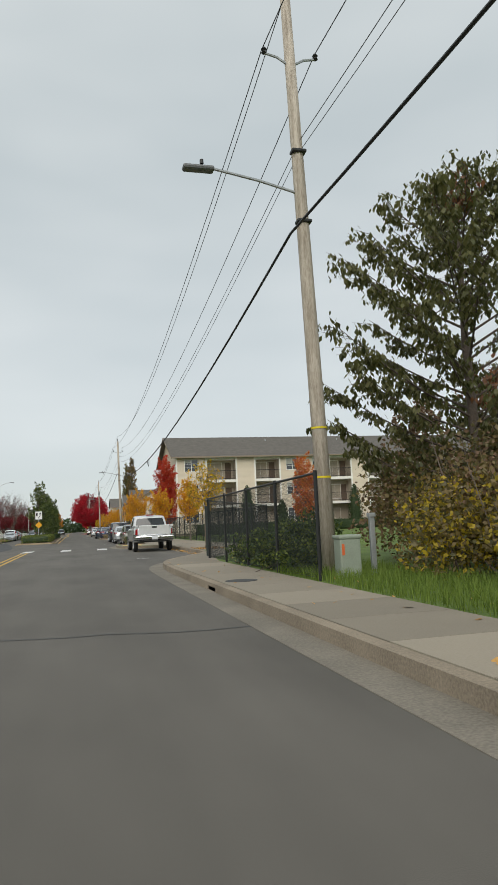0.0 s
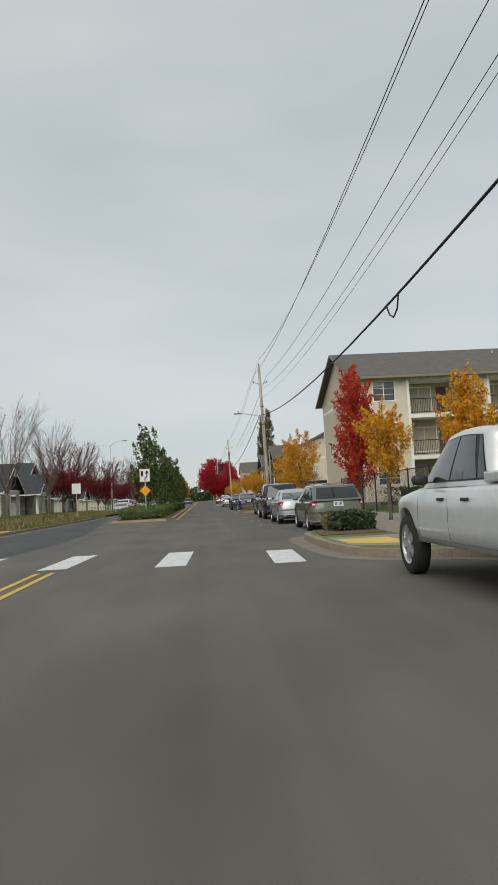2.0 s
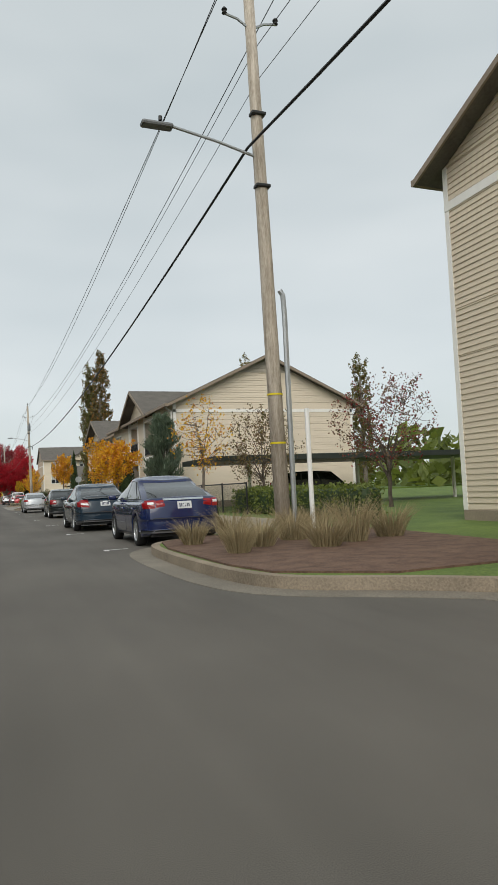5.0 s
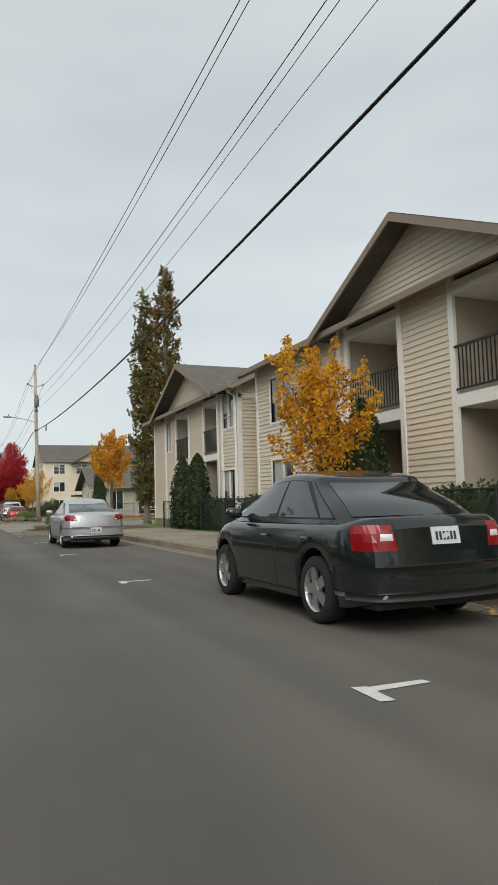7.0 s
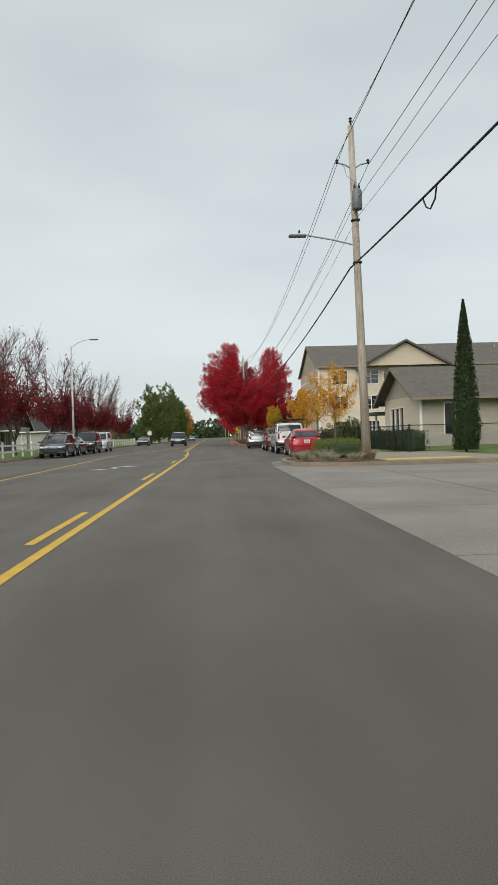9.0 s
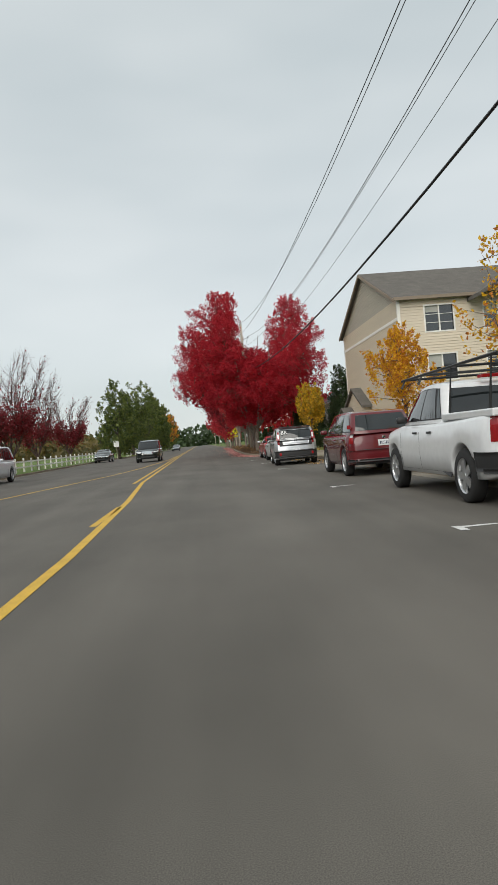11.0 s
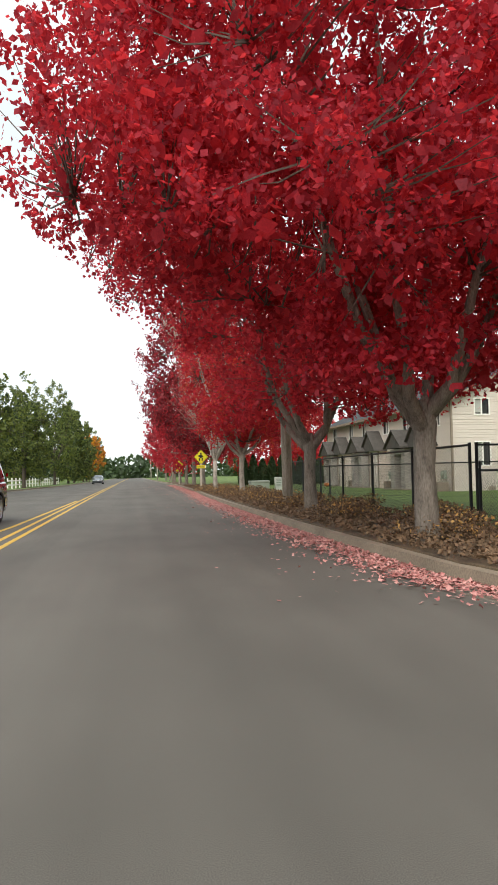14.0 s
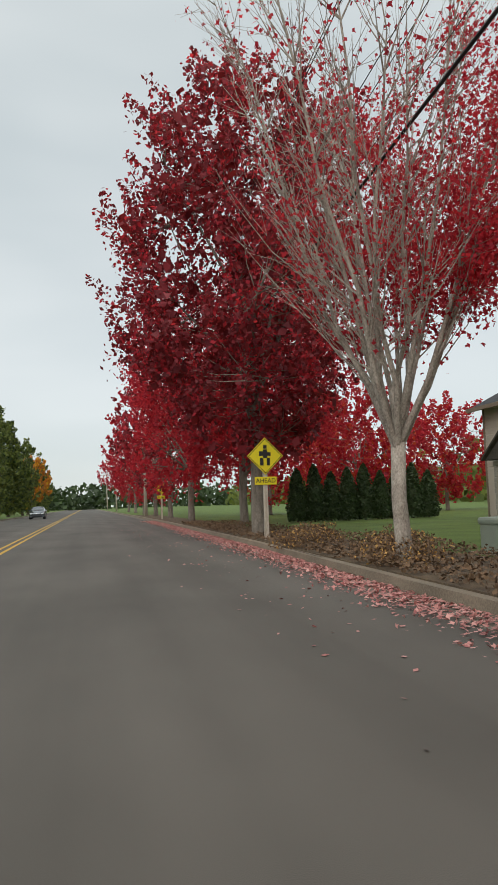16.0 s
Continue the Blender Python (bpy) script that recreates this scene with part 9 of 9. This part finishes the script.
def crossing_sign(x, y, plaque=True):
    s = thing("crossing_sign", "yellow diamond crossing sign with plaque on wooden post", "traffic sign", at=(x, y, 0.16), group="crossing signs")
    part("post", Mesh().bevel_box((-0.06, -0.02, -0.1), (0.06, 0.08, 2.2), 0.01), WOOD, s)
    c = 2.29
    pl = part("sign_plate", diamond(Mesh(), c, 0.51, -0.05, -0.03), SIGN_YELLOW, s)
    part("border", diamond(Mesh(), c, 0.48, -0.0535, -0.0525), SIGN_BLACK, pl)
    part("sign_face", diamond(Mesh(), c, 0.455, -0.0555, -0.0545), SIGN_YELLOW, pl)
    fig = Mesh()
    for a, b in (((-0.06, -0.06), (0.06, 0.18)), ((-0.15, -0.26), (-0.05, -0.05)), ((0.04, -0.26), (0.13, -0.05)), ((-0.17, 0.0), (-0.06, 0.13)), ((0.06, 0.0), (0.16, 0.1)), ((-0.05, 0.2), (0.05, 0.3))):
        fig.box((a[0], -0.059, c + a[1]), (b[0], -0.057, c + b[1]))
    part("symbol", fig, SIGN_BLACK, pl, "plain black bars for the symbol")
    if plaque:
        q = part("plaque", Mesh().bevel_box((-0.31, -0.05, 1.5), (0.31, -0.03, 1.72), 0.01), SIGN_YELLOW, s)
        t = part("lettering", text_mesh("AHEAD", 0.17, SIGN_BLACK), None, q)
        t.matrix_basis = pose(0, -0.053, 1.61, 90, 0, 0)
    return s


crossing_sign(4.72, 262.0)
crossing_sign(5.3, 294.0)
kr = thing("lane_divider_sign", "white traffic sign above an amber diamond marker", "traffic sign", at=(-3.75, 75.4, 0.16))
part("post", Mesh().box((-0.03, 0.0, -0.1), (0.03, 0.05, 3.1)), STEEL, kr)
pn = part("sign_plate", Mesh().bevel_box((-0.33, -0.03, 2.42), (0.33, -0.005, 3.25), 0.012), SIGN_WHITE, kr)
ar = Mesh()
ar.tube([(0.0, -0.036, 2.5), (0.02, -0.036, 2.66), (0.14, -0.036, 2.78), (0.15, -0.036, 2.98)], 0.04, 4)
ar.quad((0.03, -0.038, 2.95), (0.27, -0.038, 2.95), (0.15, -0.038, 3.18))
part("arrow", ar, SIGN_BLACK, pn)
part("shield", Mesh().quad((-0.26, -0.036, 3.12), (-0.26, -0.036, 2.85), (-0.18, -0.036, 2.72), (-0.1, -0.036, 2.85), (-0.1, -0.036, 3.12)), SIGN_BLACK, pn)
part("marker_plate", diamond(Mesh(), 1.83, 0.36, -0.04, -0.02), SIGN_ORANGE, kr, "amber diamond object marker")
for sx, sy, sz in ((-10.4, 87.6, 2.7), (-11.6, 268.0, 2.2)):
    bk = thing("sign_back", "pale blank back of a roadside sign", "traffic sign", at=(sx, sy, 0.14))
    part("post", Mesh().box((-0.03, -0.03, -0.1), (0.03, 0.03, sz)), WOOD, bk)
    part("sign_plate", Mesh().bevel_box((-0.36, -0.06, sz - 0.6), (0.36, -0.035, sz + 0.25), 0.01), SIGN_WHITE, bk)
st = thing("stop_sign", "grey back of an octagonal stop sign", "traffic sign", at=(11.4, 165.4, 0.14))
part("post", Mesh().box((-0.03, -0.03, -0.1), (0.03, 0.03, 3.3)), STEEL, st)
part("sign_plate", Mesh().lathe([(0.0, 0.03), (0.4, 0.03), (0.4, 0.05), (0.0, 0.05)], "y", at=(0, 0, 2.95), sides=8), STEEL, st)


def street_lamp(x, y, h=9.7):
    s = thing("street_lamp", "pale steel street lamp with curved arm", "street lamp", at=(x, y, 0.14), group="street lamps")
    part("pole", Mesh().tube([(0, 0, -0.1), (0, 0, 3), (0, 0, h)], [0.11, 0.095, 0.06], 10), material("lamp_pole", (0.55, 0.55, 0.53), 0.5, 0.3), s, smooth=True)
    arm = part("arm", Mesh().tube([(0, 0, h - 0.15), (0.6, 0, h + 0.3), (1.3, 0, h + 0.55), (2.0, 0, h + 0.6)], 0.035, 8), MATS["lamp_pole"], s)
    part("lamp_head", Mesh().bevel_box((1.7, -0.14, h + 0.53), (2.5, 0.14, h + 0.64), 0.05), MATS["lamp_grey"], arm)


street_lamp(-12.75, 203.6)
street_lamp(-13.2, 131.0)

ped = thing("utility_pedestal", "grey-green metal utility pedestal in the grass", "utility box", at=(4.75, 11.8, 0.14))
part("cabinet", Mesh().bevel_box((-0.2, -0.17, -0.05), (0.2, 0.17, 0.72), 0.03), CABINET, ped)
part("lid", Mesh().bevel_box((-0.22, -0.19, 0.70), (0.22, 0.19, 0.78), 0.03), CABINET, ped)
part("sticker", Mesh().box((-0.17, -0.175, 0.42), (-0.12, -0.171, 0.62)), material("orange_sticker", (0.6, 0.12, 0.03), 0.6), ped)
mp = thing("marker_post", "short grey steel post beside the pedestal", "post", at=(5.35, 12.0, 0.14))
part("shaft", Mesh().bevel_box((-0.05, -0.04, -0.1), (0.05, 0.04, 1.12), 0.01), STEEL, mp)
part("cap", Mesh().bevel_box((-0.07, -0.06, 1.08), (0.07, 0.06, 1.16), 0.01), STEEL, mp)
tb = thing("transformer_box", "green metal transformer box on the lawn", "utility box", at=(7.45, 254.6, 0.14))
part("cabinet", Mesh().bevel_box((-0.55, -0.5, -0.05), (0.55, 0.5, 0.55), 0.04), CABINET, tb)
part("lid", Mesh().bevel_box((-0.58, -0.53, 0.52), (0.58, 0.53, 0.66), 0.05), CABINET, tb)
part("pad", Mesh().box((-0.7, -0.65, -0.1), (0.7, 0.65, 0.04)), KERB, tb)
wp = thing("utility_pedestal", "pale louvred utility pedestal on the lawn", "utility box", at=(8.6, 254.5, 0.14))
part("cabinet", Mesh().bevel_box((-0.19, -0.19, -0.05), (0.19, 0.19, 0.85), 0.03), material("pale_cabinet", (0.5, 0.52, 0.47), 0.6), wp)
for k in range(5):
    part("louvre", Mesh().box((-0.15, -0.202, 0.3 + k * 0.1), (0.15, -0.188, 0.35 + k * 0.1)), CABINET, wp)
bk = thing("bucket", "small white plastic bucket by a street tree", "bucket", at=(5.48, 108.7, 0.16))
part("shell", Mesh().lathe([(0.0, 0.005), (0.075, 0.0), (0.098, 0.2), (0.106, 0.2), (0.106, 0.22), (0.09, 0.22), (0.07, 0.02), (0.0, 0.02)], sides=18), SIGN_WHITE, bk, smooth=True)
for fx in (17.55,):
    fp = thing("flagpole", "slim white flagpole beside the clubhouse", "flagpole", at=(fx, 176.5, 0.14))
    part("pole", Mesh().tube([(0, 0, -0.1), (0, 0, 7.75)], [0.05, 0.03], 8), SIGN_WHITE, fp)
    part("finial", Mesh().lathe([(0.0, 7.73), (0.06, 7.79), (0.0, 7.87)], sides=8), CHROME, fp)
ms = thing("entrance_sign", "dark monument sign with stone pillars and illegible bars", "sign", at=(17.8, 177.2, 0.14))
part("panel", Mesh().bevel_box((-1.1, -0.1, 0.25), (1.1, 0.1, 1.25), 0.04), SIGN_BLACK, ms)
for s in (-1, 1):
    part("pillar", Mesh().bevel_box((s * 1.3 - 0.25, -0.25, 0), (s * 1.3 + 0.25, 0.25, 1.5), 0.04), STONE, ms)
part("bars", Mesh().box((-0.7, -0.108, 0.8), (-0.1, -0.103, 0.98)).box((0.0, -0.108, 0.8), (0.7, -0.103, 0.98)).box((-0.6, -0.108, 0.58), (0.6, -0.103, 0.66)), SIGN_WHITE, ms)
rk = thing("red_kerb", "red painted kerb at the clubhouse drive", "kerb", at=(0, 0, 0), kind="structure")
part("paint", Mesh().box((13.5, 170.6, 0.10), (24.0, 170.85, 0.22)), RED_KERB, rk)
pk = thing("pumpkin", "small orange pumpkin beside a townhouse door", "pumpkin", at=(14.5, 264.6, 0.15))
rind = Mesh()
rings = [(0.05, 0.0), (0.16, 0.03), (0.21, 0.12), (0.19, 0.22), (0.09, 0.28), (0.02, 0.26)]
for r, h in rings:
    for k in range(24):
        q = r * (1 - 0.07 * abs(math.sin(k * math.pi / 3)))
        rind.v.append((q * math.cos(k * math.pi / 12), q * math.sin(k * math.pi / 12), h))
rind.f = [(i * 24 + k, i * 24 + (k + 1) % 24, (i + 1) * 24 + (k + 1) % 24, (i + 1) * 24 + k) for i in range(5) for k in range(24)]
part("rind", rind, material("pumpkin_rind", (0.6, 0.17, 0.02), 0.5), pk, smooth=True)
part("stalk", Mesh().tube([(0, 0, 0.25), (0.02, 0, 0.32)], [0.02, 0.015], 6), CABINET, pk)
